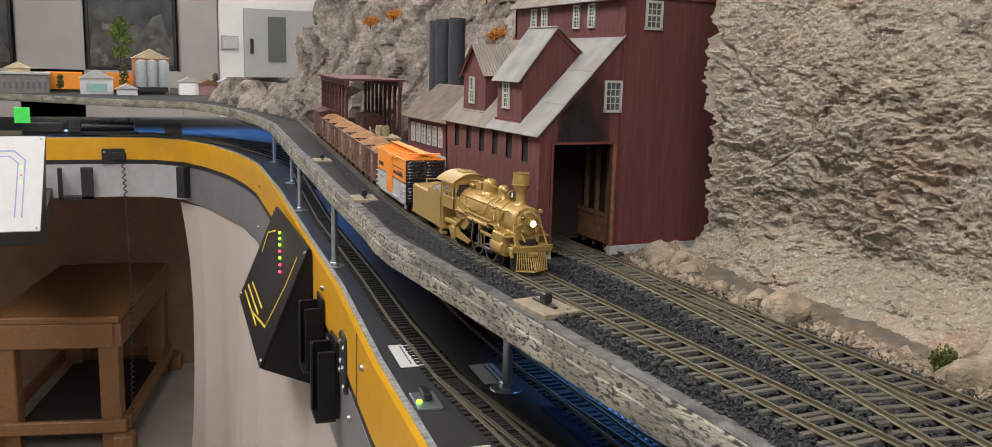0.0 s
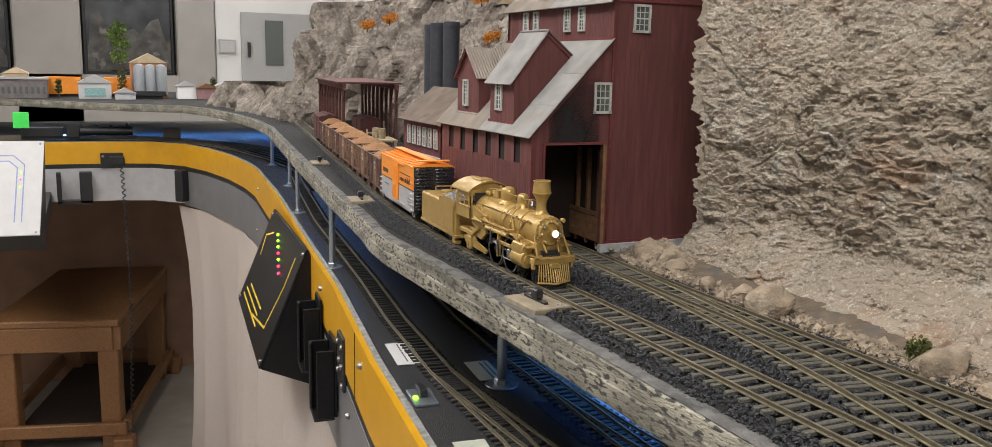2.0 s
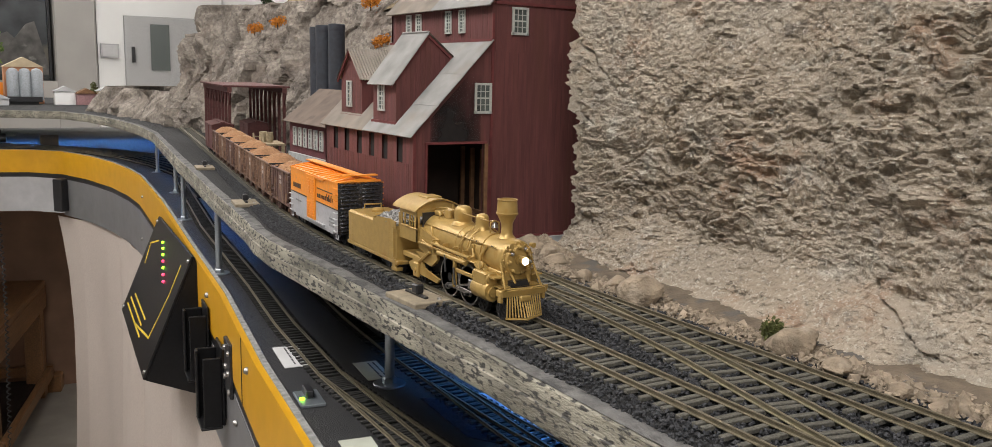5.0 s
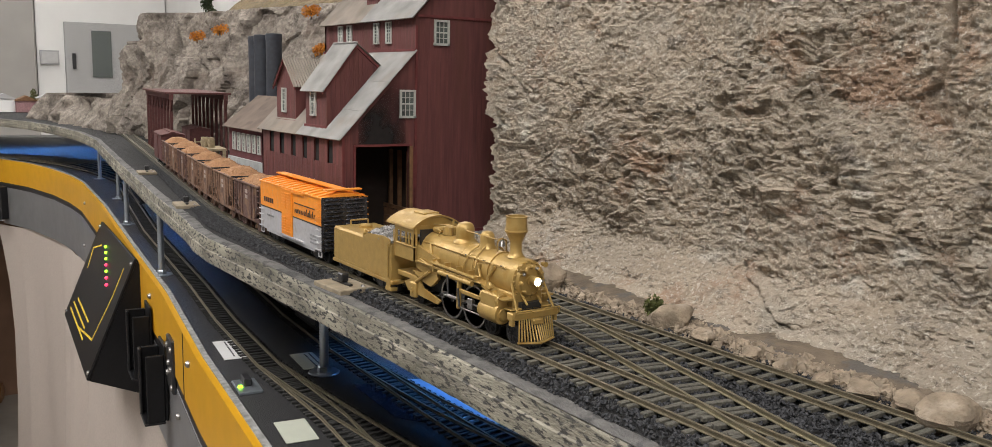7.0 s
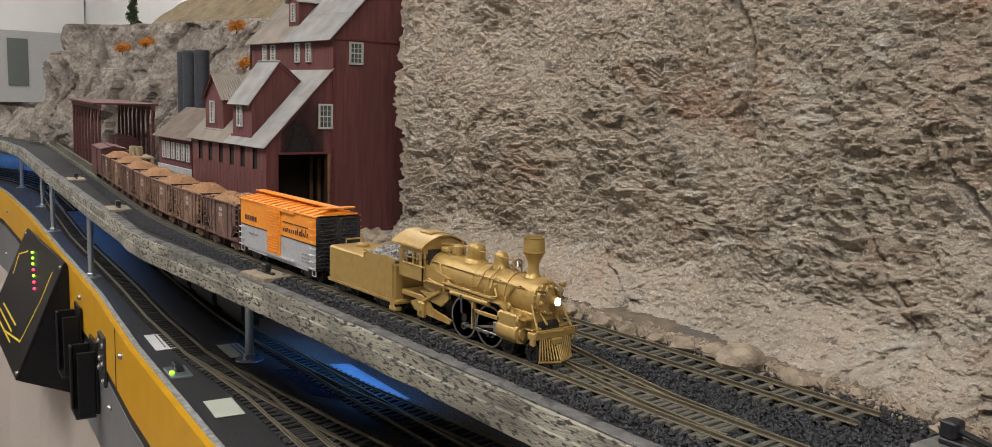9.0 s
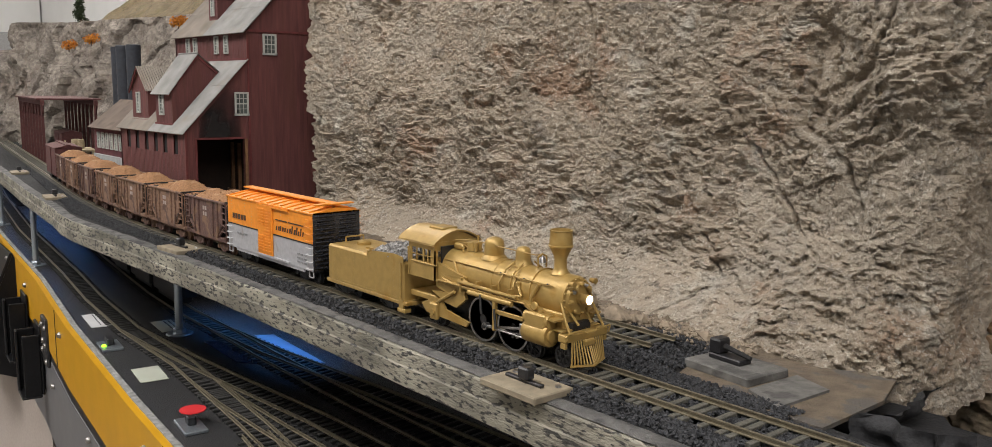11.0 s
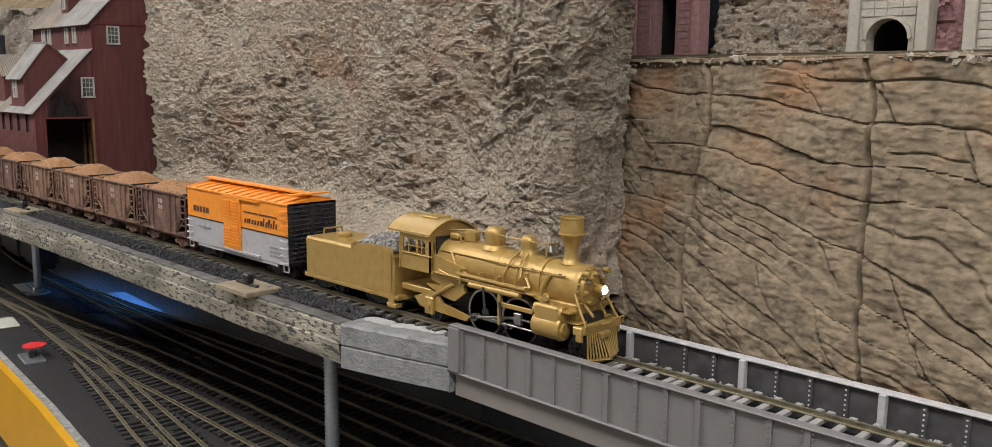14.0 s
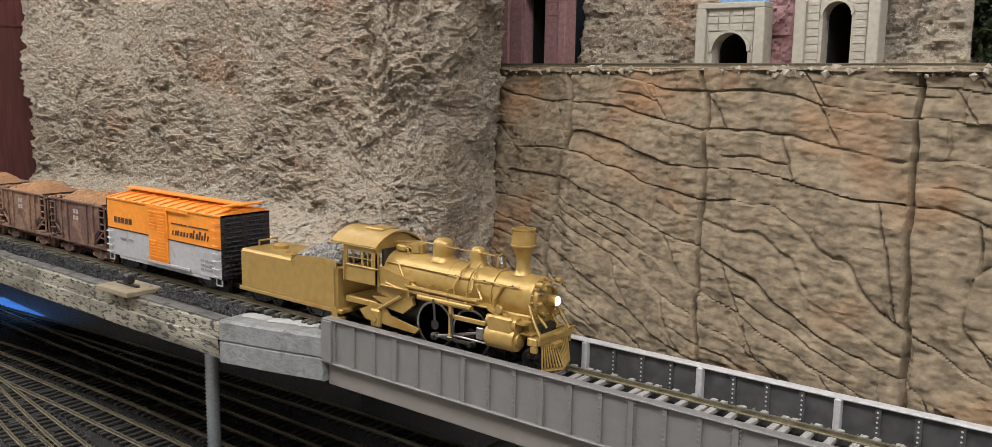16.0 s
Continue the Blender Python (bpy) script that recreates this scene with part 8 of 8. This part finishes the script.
def motions():
    times = [k * 0.1 for k in range(161)]
    for ob, offset, half in VEHICLES:
        walk(ob, [(t, on_line(place(t) + offset, half)) for t in times[::2]] if ob is not ENGINE else [(t, Matrix.Translation((place(t), DY, RAIL_H))) for t in times[::2]])
    fine = [k / 15 for k in range(241)]
    for ob, what, x, r in GEAR:
        rows = []
        for t in fine:
            turn = (place(t) - RUN[0][1]) / (DRIVER_R if what != "spin" else r) + 0.9
            side = x
            if what == "spin":
                rows.append((t, Matrix.Translation((x, 0, r)) @ Matrix.Rotation(turn, 4, "Y")))
                continue
            ph = (0 if side < 0 else -math.pi / 2) + turn
            cx, cz = 0.0048 * math.cos(ph), -0.0048 * math.sin(ph)
            if what == "rod":
                rows.append((t, Matrix.Translation((cx, 0, DRIVER_R + cz))))
            else:
                pin = Vector((DRIVERS[0] + cx, side * 0.0122, DRIVER_R + cz))
                head = pin.x + math.sqrt(r * r - (cz - 0.0024) ** 2)
                tilt = math.atan2(cz - 0.0024, head - pin.x)
                if what == "main":
                    rows.append((t, Matrix.Translation(pin) @ Matrix.Rotation(tilt, 4, "Y")))
                else:
                    rows.append((t, Matrix.Translation((head, side * 0.0136, 0.0130))))
        walk(ob, rows)

# ---- the aisle: panels, holders, bench; labels on the deck; things on the far shelf ----
def strip(g, pts, w, z):
    for a, b in zip(pts, pts[1:]):
        d = Vector((b[0] - a[0], b[1] - a[1]))
        n = Vector((-d.y, d.x)).normalized() * w / 2
        e = d.normalized() * w / 2
        g.prism([(a[0] - n.x - e.x, a[1] - n.y - e.y), (b[0] - n.x + e.x, b[1] - n.y + e.y), (b[0] + n.x + e.x, b[1] + n.y + e.y), (a[0] + n.x - e.x, a[1] + n.y - e.y)], "z", 0, z)


def control_panel(name, m, w, h, face, line, label, lamps, frame_mat):
    """A sloping box: its face in x (across) and y (up), the face outward along z."""
    t = empty(name, m, label, "control panel", "control panels")
    Mesh().box(-w / 2, w / 2, -h / 2, h / 2, -0.004, 0.0, 0.0008).put("face_plate", face, t)
    depth = 0.085
    Mesh().prism([(-h / 2, -0.004), (h / 2, -0.004), (h / 2 - 0.01, -0.012), (-h / 2, -depth)], "x", -w / 2, w / 2).put("case", frame_mat, t)
    for pts in line:
        g = Mesh()
        strip(g, pts, 0.0028, 0.0006)
        g.put("diagram_line", YELLOWLINE if face is not WHITE else BLUELINE, t)
    for x, y, lm in lamps:
        Mesh().lathe([(0.0001, 0.0034), (0.0016, 0.0030), (0.0022, 0.0015), (0.0022, 0.0)], (x, y, 0), n=10).put("lamp", lm, t)
    for x in (-w / 2 + 0.008, w / 2 - 0.008):
        for y in (-h / 2 + 0.008, h / 2 - 0.008):
            Mesh().lathe([(0.0001, 0.0028), (0.0022, 0.002), (0.003, 0.0)], (x, y, 0), n=10).put("screw", STEEL, t)
    return t


def screw_on(x, y, z):
    Mesh().lathe([(0.0034, 0.0), (0.0034, -0.0012), (0.0022, -0.0032), (0.0001, -0.0038)], (x, y, z), "y", 14).put("fascia_screw", STEEL, None, "bright round-headed screw in the fascia", "screw", "fascia screws")


def fascia_y(x):
    for (xa, ya), (xb, yb) in zip(DECK_EDGE, DECK_EDGE[1:]):
        if xb <= x <= xa:
            return ya + (yb - ya) * (x - xa) / (xb - xa)
    return 0.0


def aisle():
    fx = Vector((-0.994, 0.106, 0)).normalized()
    # black panel on the near fascia, turned up toward the aisle
    c = Vector((-0.897, -0.004, -0.193))
    nx = Vector((-0.09, -0.92, 0.385)).normalized()
    ax = Vector((0.994, -0.104, 0.03)).normalized()
    ax = (ax - nx * ax.dot(nx)).normalized()
    ay = nx.cross(ax)
    m = Matrix((ax, ay, nx)).transposed().to_4x4()
    m.translation = c
    lines = [[(-0.16, -0.062), (0.06, -0.062)], [(-0.15, -0.050), (0.04, -0.050)], [(-0.12, -0.038), (0.05, -0.038)], [(-0.02, -0.062), (0.13, -0.045), (0.155, 0.02), (0.155, 0.06)], [(-0.15, 0.01), (-0.17, 0.04), (-0.10, 0.055)]]
    lamps = [(-0.05 + 0.022 * k, 0.060 - 0.006 * k, (GREENLED, GREENLED, GREENLED, REDLED, GREENLED, REDLED, REDLED)[k]) for k in range(7)]
    control_panel("control_panel", m, 0.40, 0.165, PANELBLACK, lines, "black sloping track control panel with yellow diagram and lit lamps", lamps, PANELBLACK)
    # white panel at the aisle end
    c = Vector((-1.95, -0.435, -0.18))
    nx = Vector((0.80, -0.10, 0.55)).normalized()
    ax = Vector((0.12, 1, 0)).normalized()
    ax = (ax - nx * ax.dot(nx)).normalized()
    m = Matrix((ax, nx.cross(ax), nx)).transposed().to_4x4()
    m.translation = c
    lines = [[(-0.10, 0.085), (0.03, 0.085), (0.055, 0.06), (0.055, -0.09)], [(-0.10, 0.070), (0.022, 0.070), (0.040, 0.052), (0.040, -0.09)]]
    lamps = [(0.048, 0.04 - 0.02 * k, (GREENLED, REDLED)[k % 2]) for k in range(3)]
    p = control_panel("control_panel", m, 0.19, 0.25, WHITE, lines, "white sloping control panel with blue track diagram", lamps, BLACK)
    Mesh().box(-1.99, -2.46, -0.48, -0.34, -0.30, -0.26).put("panel_bracket", BLACK, None, "black bracket of the white panel", "bracket")
    # black radio holders
    for x, z, w in ((-0.605, -0.190, 0.044), (-0.490, -0.205, 0.044)):
        y = fascia_y(x) - 0.008
        h = empty("throttle_holder", pose(x, y, z, 0, 0, -6), "black plastic throttle holder on the grey fascia", "holder", "throttle holders")
        g = Mesh().box(-w / 2, w / 2, -0.003, 0.0, -0.045, 0.040, 0.001)
        g.put("back_plate", PANELBLACK, h)
        Mesh().box(-w / 2, -w / 2 + 0.003, -0.022, -0.003, -0.045, 0.030, 0.001).put("side_cheek", PANELBLACK, h)
        Mesh().box(w / 2 - 0.003, w / 2, -0.022, -0.003, -0.045, 0.030, 0.001).put("side_cheek", PANELBLACK, h)
        Mesh().box(-w / 2, w / 2, -0.025, -0.003, -0.048, -0.045, 0.001).put("shelf", PANELBLACK, h)
        Mesh().box(-w / 2, -w / 2 + 0.012, -0.025, -0.022, -0.045, 0.030, 0.001).put("front_lip", PANELBLACK, h)
    for x, z in ((-2.28, -0.235),):
        h = empty("throttle_holder", pose(x, 0.020, z, 0, 0, -50), "black plastic throttle holder on the far fascia", "holder", "throttle holders")
        Mesh().box(-0.02, 0.02, -0.03, 0.0, -0.045, 0.045, 0.002).put("pocket", BLACK, h)
    h = empty("throttle_holder", pose(-2.418, -0.275, -0.245, 0, 0, 90), "open black plastic throttle holder on the light grey fascia", "holder", "throttle holders")
    Mesh().box(-0.048, -0.036, -0.03, 0.0, -0.045, 0.045, 0.001).put("side_cheek", BLACK, h)
    Mesh().box(0.012, 0.045, -0.03, 0.0, -0.045, 0.045, 0.001).put("side_cheek", BLACK, h)
    Mesh().box(-0.048, 0.045, -0.03, 0.0, -0.048, -0.036, 0.001).put("shelf", BLACK, h)
    # jack plates
    j = empty("jack_plate", pose(-0.425, fascia_y(-0.425) - 0.006, -0.172, 0, 0, -6), "black jack plate with bright sockets on the fascia", "jack plate", "jack plates")
    Mesh().box(-0.018, 0.018, -0.004, 0, -0.028, 0.028, 0.001).put("plate", BLACK, j)
    for dx, dz in ((-0.012, 0.018), (0.012, 0.018), (-0.006, 0.0), (0.008, -0.004), (0.012, -0.022), (-0.012, -0.012)):
        Mesh().lathe([(0.0032, -0.004), (0.0030, -0.0058), (0.0012, -0.0058), (0.0001, -0.0045)], (dx, 0, dz), "y", 12).put("socket", STEEL, j)
    j = empty("jack_plate", pose(-2.424, -0.160, -0.170, 0, 0, 90), "black jack plate with a coiled cord plugged in", "jack plate", "jack plates")
    Mesh().box(-0.045, 0.045, -0.006, 0, -0.022, 0.022, 0.002).put("plate", BLACK, j)
    Mesh().box(-0.02, 0.02, -0.016, -0.006, -0.012, 0.012, 0.003).put("plug", BLACK, j)
    for dx in (-0.038, 0.038):
        Mesh().lathe([(0.004, -0.006), (0.003, -0.009), (0.0001, -0.0095)], (dx, 0, 0.012), "y", 12).put("screw", STEEL, j)
    g, pts = Mesh(), []
    for k in range(500):
        z = -0.185 - 0.82 * k / 500
        w = k * 0.62
        amp = 0.0045 if z > -0.95 else 0.002
        pts.append((-2.395 + amp * math.cos(w) + 0.05 * max(0, -0.7 - z), -0.150 + 0.008 * math.sin(k / 120) + amp * math.sin(w), z))
    g.pipe(pts, 0.0017, 5)
    g.put("coiled_cord", BLACK, None, "black coiled cord hanging from the jack plate", "cord")
    for x, z in ((0.05, -0.135), (0.095, -0.225), (-0.30, -0.135), (-0.385, -0.215), (-0.60, -0.140), (-1.10, -0.150), (-1.35, -0.23), (-1.60, -0.25), (-1.55, -0.150), (-0.16, -0.200), (-0.86, -0.150)):
        screw_on(x, fascia_y(x) - 0.0068, z)
    # joint in the yellow band
    Mesh().box(-0.3395, -0.3385, fascia_y(-0.339) - 0.0072, fascia_y(-0.339) - 0.004, -0.180, -0.117).put("band_joint", BLACK, None, "thin dark joint in the yellow band", "joint", kind="structure")
    # bench
    b = empty("step_bench", pose(-2.87, -0.265, FLOOR, 0, 0, -15), "honey-coloured wooden step bench on the floor", "bench")
    lx, ly, top = 0.375, 0.180, 0.435
    Mesh().box(-lx, lx, -ly - 0.01, ly + 0.01, top - 0.022, top, 0.004).put("top", WOOD, b)
    for s in (-1, 1):
        Mesh().box(-lx + 0.01, lx - 0.01, s * ly - 0.011, s * ly + 0.011, top - 0.10, top - 0.022, 0.003).put("apron", WOOD, b)
        Mesh().box(s * (lx - 0.012) - 0.011, s * (lx - 0.012) + 0.011, -ly + 0.011, ly - 0.011, top - 0.10, top - 0.022, 0.003).put("apron", WOOD, b)
        Mesh().box(-lx + 0.02, lx - 0.02, s * (ly + 0.012) - 0.011, s * (ly + 0.012) + 0.011, 0.065, 0.105, 0.003).put("stretcher", WOOD, b)
        Mesh().box(s * (lx + 0.002) - 0.011, s * (lx + 0.002) + 0.011, -ly - 0.02, ly + 0.02, 0.065, 0.105, 0.003).put("stretcher", WOOD, b)
        for q in (-1, 1):
            Mesh().box(s * (lx - 0.04) - 0.03, s * (lx - 0.04) + 0.03, q * (ly - 0.03) - 0.03, q * (ly - 0.03) + 0.03, 0.0, top - 0.022, 0.004).put("leg", WOOD, b)
            Mesh().box(s * (lx + 0.02) - 0.03, s * (lx + 0.02) + 0.03, q * (ly + 0.015) - 0.03, q * (ly + 0.015) + 0.03, 0.0, 0.065, 0.004).put("foot", WOOD, b)
    # Shelf coloured near-black for the shade under the bench.
    Mesh().box(-lx + 0.03, lx - 0.03, -ly + 0.03, ly - 0.03, 0.04, 0.06).put("lower_shelf", INSIDE_SHADE, b)
    # cards on the deck
    def card(x, y, w, h, turn, m, label, rows):
        c = empty("label_card", pose(x, y, DECK_Z + 0.0006, 0, 0, turn), label, "card", "label cards")
        Mesh().box(-w / 2, w / 2, -h / 2, h / 2, 0, 0.0005).put("sheet", m, c)
        rng = random.Random(int(abs(x) * 1000))
        for k in range(rows):
            g, u = Mesh(), -w / 2 + 0.004
            while u < w / 2 - 0.008:
                d = rng.uniform(0.002, 0.006)
                g.box(u, u + d, h / 2 - 0.0045 - 0.0042 * k, h / 2 - 0.0032 - 0.0042 * k, 0.0005, 0.0007)
                u += d + 0.0014
            g.put("print_line", INK, c)
    card(-0.268, -0.003, 0.058, 0.022, -7, WHITE, "white printed card lying on the black deck", 3)
    card(-0.204, 0.043, 0.045, 0.020, -6, CREAMCARD, "pale printed card lying under the post", 2)
    card(-0.062, -0.0245, 0.040, 0.022, -8, CREAMCARD, "pale cream card lying on the black deck", 0)
    s = empty("deck_sensor", pose(-0.165, -0.0235, DECK_Z, 0, 0, -7), "small black sensor block with a green light", "sensor", "deck sensors")
    Mesh().box(-0.016, 0.016, -0.009, 0.009, 0, 0.0025, 0.0005).put("plate", ZINC, s)
    Mesh().box(-0.012, 0.004, -0.003, 0.003, 0.0025, 0.0085, 0.0008).put("block", BLACK, s)
    Mesh().lathe([(0.0022, 0), (0.0020, 0.0016), (0.0001, 0.0022)], (0.004, -0.006, 0.0025), n=10).put("lamp", GREENLED, s)
    s = empty("deck_sensor", pose(0.072, -0.0435, DECK_Z, 0, 0, -7), "small black sensor block with a red disc", "sensor", "deck sensors")
    Mesh().box(-0.016, 0.016, -0.008, 0.008, 0, 0.0025, 0.0005).put("plate", ZINC, s)
    Mesh().box(-0.004, 0.004, -0.003, 0.003, 0.0025, 0.009, 0.0008).put("block", BLACK, s)
    Mesh().lathe([(0.0001, 0), (0.0092, 0), (0.0092, 0.0008), (0.0001, 0.0010)], (-0.009, 0.004, 0.0092), n=28).put("red_disc", RED, s, "flat red disc")
    # glue sheen and clear film under the blue light
    Mesh().prism([(-0.13, 0.050), (-0.05, 0.046), (-0.03, 0.060), (-0.12, 0.066)], "z", DECK_Z + 0.0003, DECK_Z + 0.0008).put("clear_film", mat("glossy_film", (0.03, 0.035, 0.05), 0.08, 0, 0.3, 60, 0.8, 120), None, "glossy crinkled film on the deck", "film")
    Mesh().prism([(-0.12, 0.090), (-0.02, 0.084), (0.0, 0.105), (-0.11, 0.112)], "z", DECK_Z + 0.0003, DECK_Z + 0.0008).put("clear_film", mat("pale_film", (0.30, 0.34, 0.40), 0.3, 0, 0.2, 60), None, "pale card under the blue light", "film")
    # trains standing below the shelf
    g = empty("parked_train", pose(-0.30, 0.0905, DECK_Z + 0.0046, 0, 0, 176), "dark hopper cars parked on the hidden track", "train cars")
    for k in range(3):
        Mesh().box(-0.035 + 0.095 * k, 0.045 + 0.095 * k, -0.012, 0.012, 0.006, 0.034, 0.001).put("hopper", BLACK, g)
        Mesh().box(-0.03 + 0.095 * k, 0.04 + 0.095 * k, -0.008, 0.008, 0.0, 0.006).put("bogie", BLACK, g)
    e = empty("parked_engine", pose(-2.50, -0.26, DECK_Z + 0.0046, 0, 0, 86), "black model steam engine with tender parked on the lower track", "locomotive")
    Mesh().tube((0.0, 0, 0.024), (0.15, 0, 0.024), 0.013, n=18).put("boiler", BLACK, e)
    Mesh().box(-0.03, 0.005, -0.016, 0.016, 0.006, 0.045, 0.002).put("cab", BLACK, e)
    Mesh().box(-0.15, -0.04, -0.016, 0.016, 0.008, 0.036, 0.002).put("tender", BLACK, e)
    Mesh().box(-0.15, 0.16, -0.010, 0.010, 0.0, 0.010).put("underframe", BLACK, e)
    Mesh().tube((0.135, 0, 0.036), (0.135, 0, 0.048), 0.004, n=10).put("stack", BLACK, e)
    for x in (0.05, 0.09):
        Mesh().lathe([(0.006, 0), (0.005, 0.006), (0.0001, 0.009)], (x, 0, 0.034), n=12).put("dome", BLACK, e)
    Mesh().lathe([(0.004, 0), (0.003, 0.003), (0.0001, 0.004)], (-0.035, -0.017, 0.012), n=10).put("lamp", BLUELED, e)
    Mesh().box(-2.555, -2.535, -0.02, 0.03, DECK_Z, DECK_Z + 0.032, 0.002).put("cardboard_box", mat("cardboard", (0.30, 0.22, 0.13), 0.9, 0, 0.1, 50), None, "small brown cardboard box on the lower deck", "box")
    # A weak emission in the material brightens the tag; it is no lamp.
    Mesh().box(-2.46, -2.44, -0.425, -0.385, -0.075, -0.032, 0.001).put("green_tag", mat("green_tag", (0.05, 0.55, 0.08), 0.5, emit=(0.05, 0.7, 0.1), power=0.25), None, "green tag with a faint glow of its own below the far shelf", "tag")
    far_shelf()


def far_shelf():
    """Buildings and cars on the far shelf, blurred by distance."""
    def block(name, x, y, w, d, h, wall, roof, label, cat, pitched=True, windows=0):
        t = empty(name, pose(x, y, -0.003), label, cat)
        Mesh().box(-d / 2, d / 2, -w / 2, w / 2, 0, h, 0.001).put("wall", wall, t)
        if pitched:
            Mesh().prism([(-w / 2 - 0.004, h), (w / 2 + 0.004, h), (0, h + w * 0.28)], "x", -d / 2 - 0.004, d / 2 + 0.004).put("roof", roof, t)
        else:
            Mesh().box(-d / 2 - 0.004, d / 2 + 0.004, -w / 2 - 0.004, w / 2 + 0.004, h, h + 0.006).put("roof", roof, t)
        for k in range(windows):
            y0 = -w / 2 + w * (k + 0.5) / windows
            Mesh().box(d / 2, d / 2 + 0.001, y0 - 0.004, y0 + 0.004, h * 0.25, h * 0.6).put("window", PANE, t)
        return t
    cream = mat("cream_wall", (0.45, 0.36, 0.24), 0.8, 0, 0.1, 40)
    grey = mat("grey_brick_wall", (0.17, 0.15, 0.15), 0.85, 0, 0.2, 80)
    block("model_factory", -2.78, -0.415, 0.145, 0.12, 0.058, grey, GREY_LIGHT, "long grey brick model factory with many windows", "building", False, 9)
    block("model_house", -2.80, -0.43, 0.07, 0.06, 0.075, cream, cream, "small cream model house behind the factory", "building")
    t = block("model_shop", -2.72, -0.206, 0.095, 0.07, 0.050, WHITE, GREY_LIGHT, "white model shop with a broad window", "building", True, 0)
    Mesh().box(0.0352, 0.037, -0.03, 0.03, 0.008, 0.034).put("window", mat("shop_window", (0.25, 0.42, 0.42), 0.2), t)
    block("model_elevator", -2.80, -0.04, 0.11, 0.09, 0.115, mat("orange_brick_wall", (0.42, 0.20, 0.11), 0.85, 0, 0.15, 60), cream, "tall model grain elevator with tan roof", "building")
    for k in range(3):
        Mesh().lathe([(0.018, 0), (0.018, 0.085), (0.012, 0.095), (0.0001, 0.1)], (-2.725, -0.072 + 0.033 * k, 0.010), n=16).put("silo", mat("pale_silo", (0.26, 0.28, 0.30), 0.5, 0.2) if k == 0 else bpy.data.materials["pale_silo"], None, "pale grey round model silo", "silo", "silos")
    for k, (y, c) in enumerate(((-0.30, ORANGE), (-0.12, ORANGE), (-0.05, BLACK))):
        w = empty("model_freight_car", pose(-2.70 if k == 2 else -2.86, y, 0.0), ("orange", "orange", "black")[k] + " model freight car on the far shelf", "freight car", "far freight cars")
        Mesh().box(-0.015, 0.015, -0.055, 0.055, 0.006, 0.022 if k == 2 else 0.062, 0.001).put("body", c, w)
        Mesh().box(-0.009, 0.009, -0.045, 0.045, -0.002, 0.006).put("truck", BLACK, w)
    for k, (y, h, c) in enumerate(((0.07, 0.042, WALLWHITE), (0.13, 0.036, PORTAL_RED), (0.19, 0.045, cream), (-0.12, 0.02, WHITE))):
        block("model_shed", -2.72 + 0.02 * k, y, 0.06, 0.05, h, c, (GREY_LIGHT, PLANKIN, GREY_LIGHT, GREY_LIGHT)[k], ("white", "red", "cream", "white")[k] + " low model shed on the far shelf", "building")
    for k, (y, h) in enumerate(((-0.125, 0.08), (-0.31, 0.05), (0.16, 0.06))):
        t = empty("model_tree", pose(-2.74, y, -0.003), "small green model tree on the far shelf", "tree", "far trees")
        Mesh().tube((0, 0, 0), (0, 0, h), 0.002, 0.0008, 6).put("trunk", BARK, t)
        leafy("crown", t, GREEN, [(0, 0, h * 0.5), (0, 0, h * 0.75), (0, 0, h)], h * 0.2, 260, 0.004, 90 + k)
    t = empty("wood_post", pose(-2.9, -0.50, -0.003), "plain square wooden post on the far shelf", "post")
    Mesh().box(-0.012, 0.012, -0.012, 0.012, 0, 0.26, 0.002).put("shaft", WOOD, t)


room()
far_end()
benchwork()
cliffs()
rocks_and_scrub()
mill()
boiler_house()
ore_shed()
bridge()
ledge()
aisle()
ENGINE = locomotive()
GEAR = running_gear(ENGINE)
TENDER = tender()
BOXCAR = boxcar()
VEHICLES = [(ENGINE, 0.0, 0.04), (TENDER, -0.1558, 0.0235), (BOXCAR, -0.2675, 0.0415)]
kinds = [ore_car(RUSTY, 1), ore_car(RUSTY_TAN, 2)]
for k in range(7):
    car = kinds[k] if k < 2 else copy_thing(kinds[(0, 0, 1, 1, 0, 1, 0)[k]], pose(0, 0, 0))
    VEHICLES.append((car, -0.3665 - 0.0785 * k, 0.0215))
tagged(kinds[1], "short tan-rusted ore car heaped with orange-brown ore")
VEHICLES.append((brake_van(), -0.3665 - 0.0785 * 7 - 0.012, 0.03))
RED_CAR = brake_van()
tagged(RED_CAR, "dark red boxcar standing under the timber shed")
RED_CAR.name, RED_CAR.matrix_basis = "parked_boxcar", pose(-0.90, 0.150, 0.0005, 0, 0, -8)
tracks()
motions()
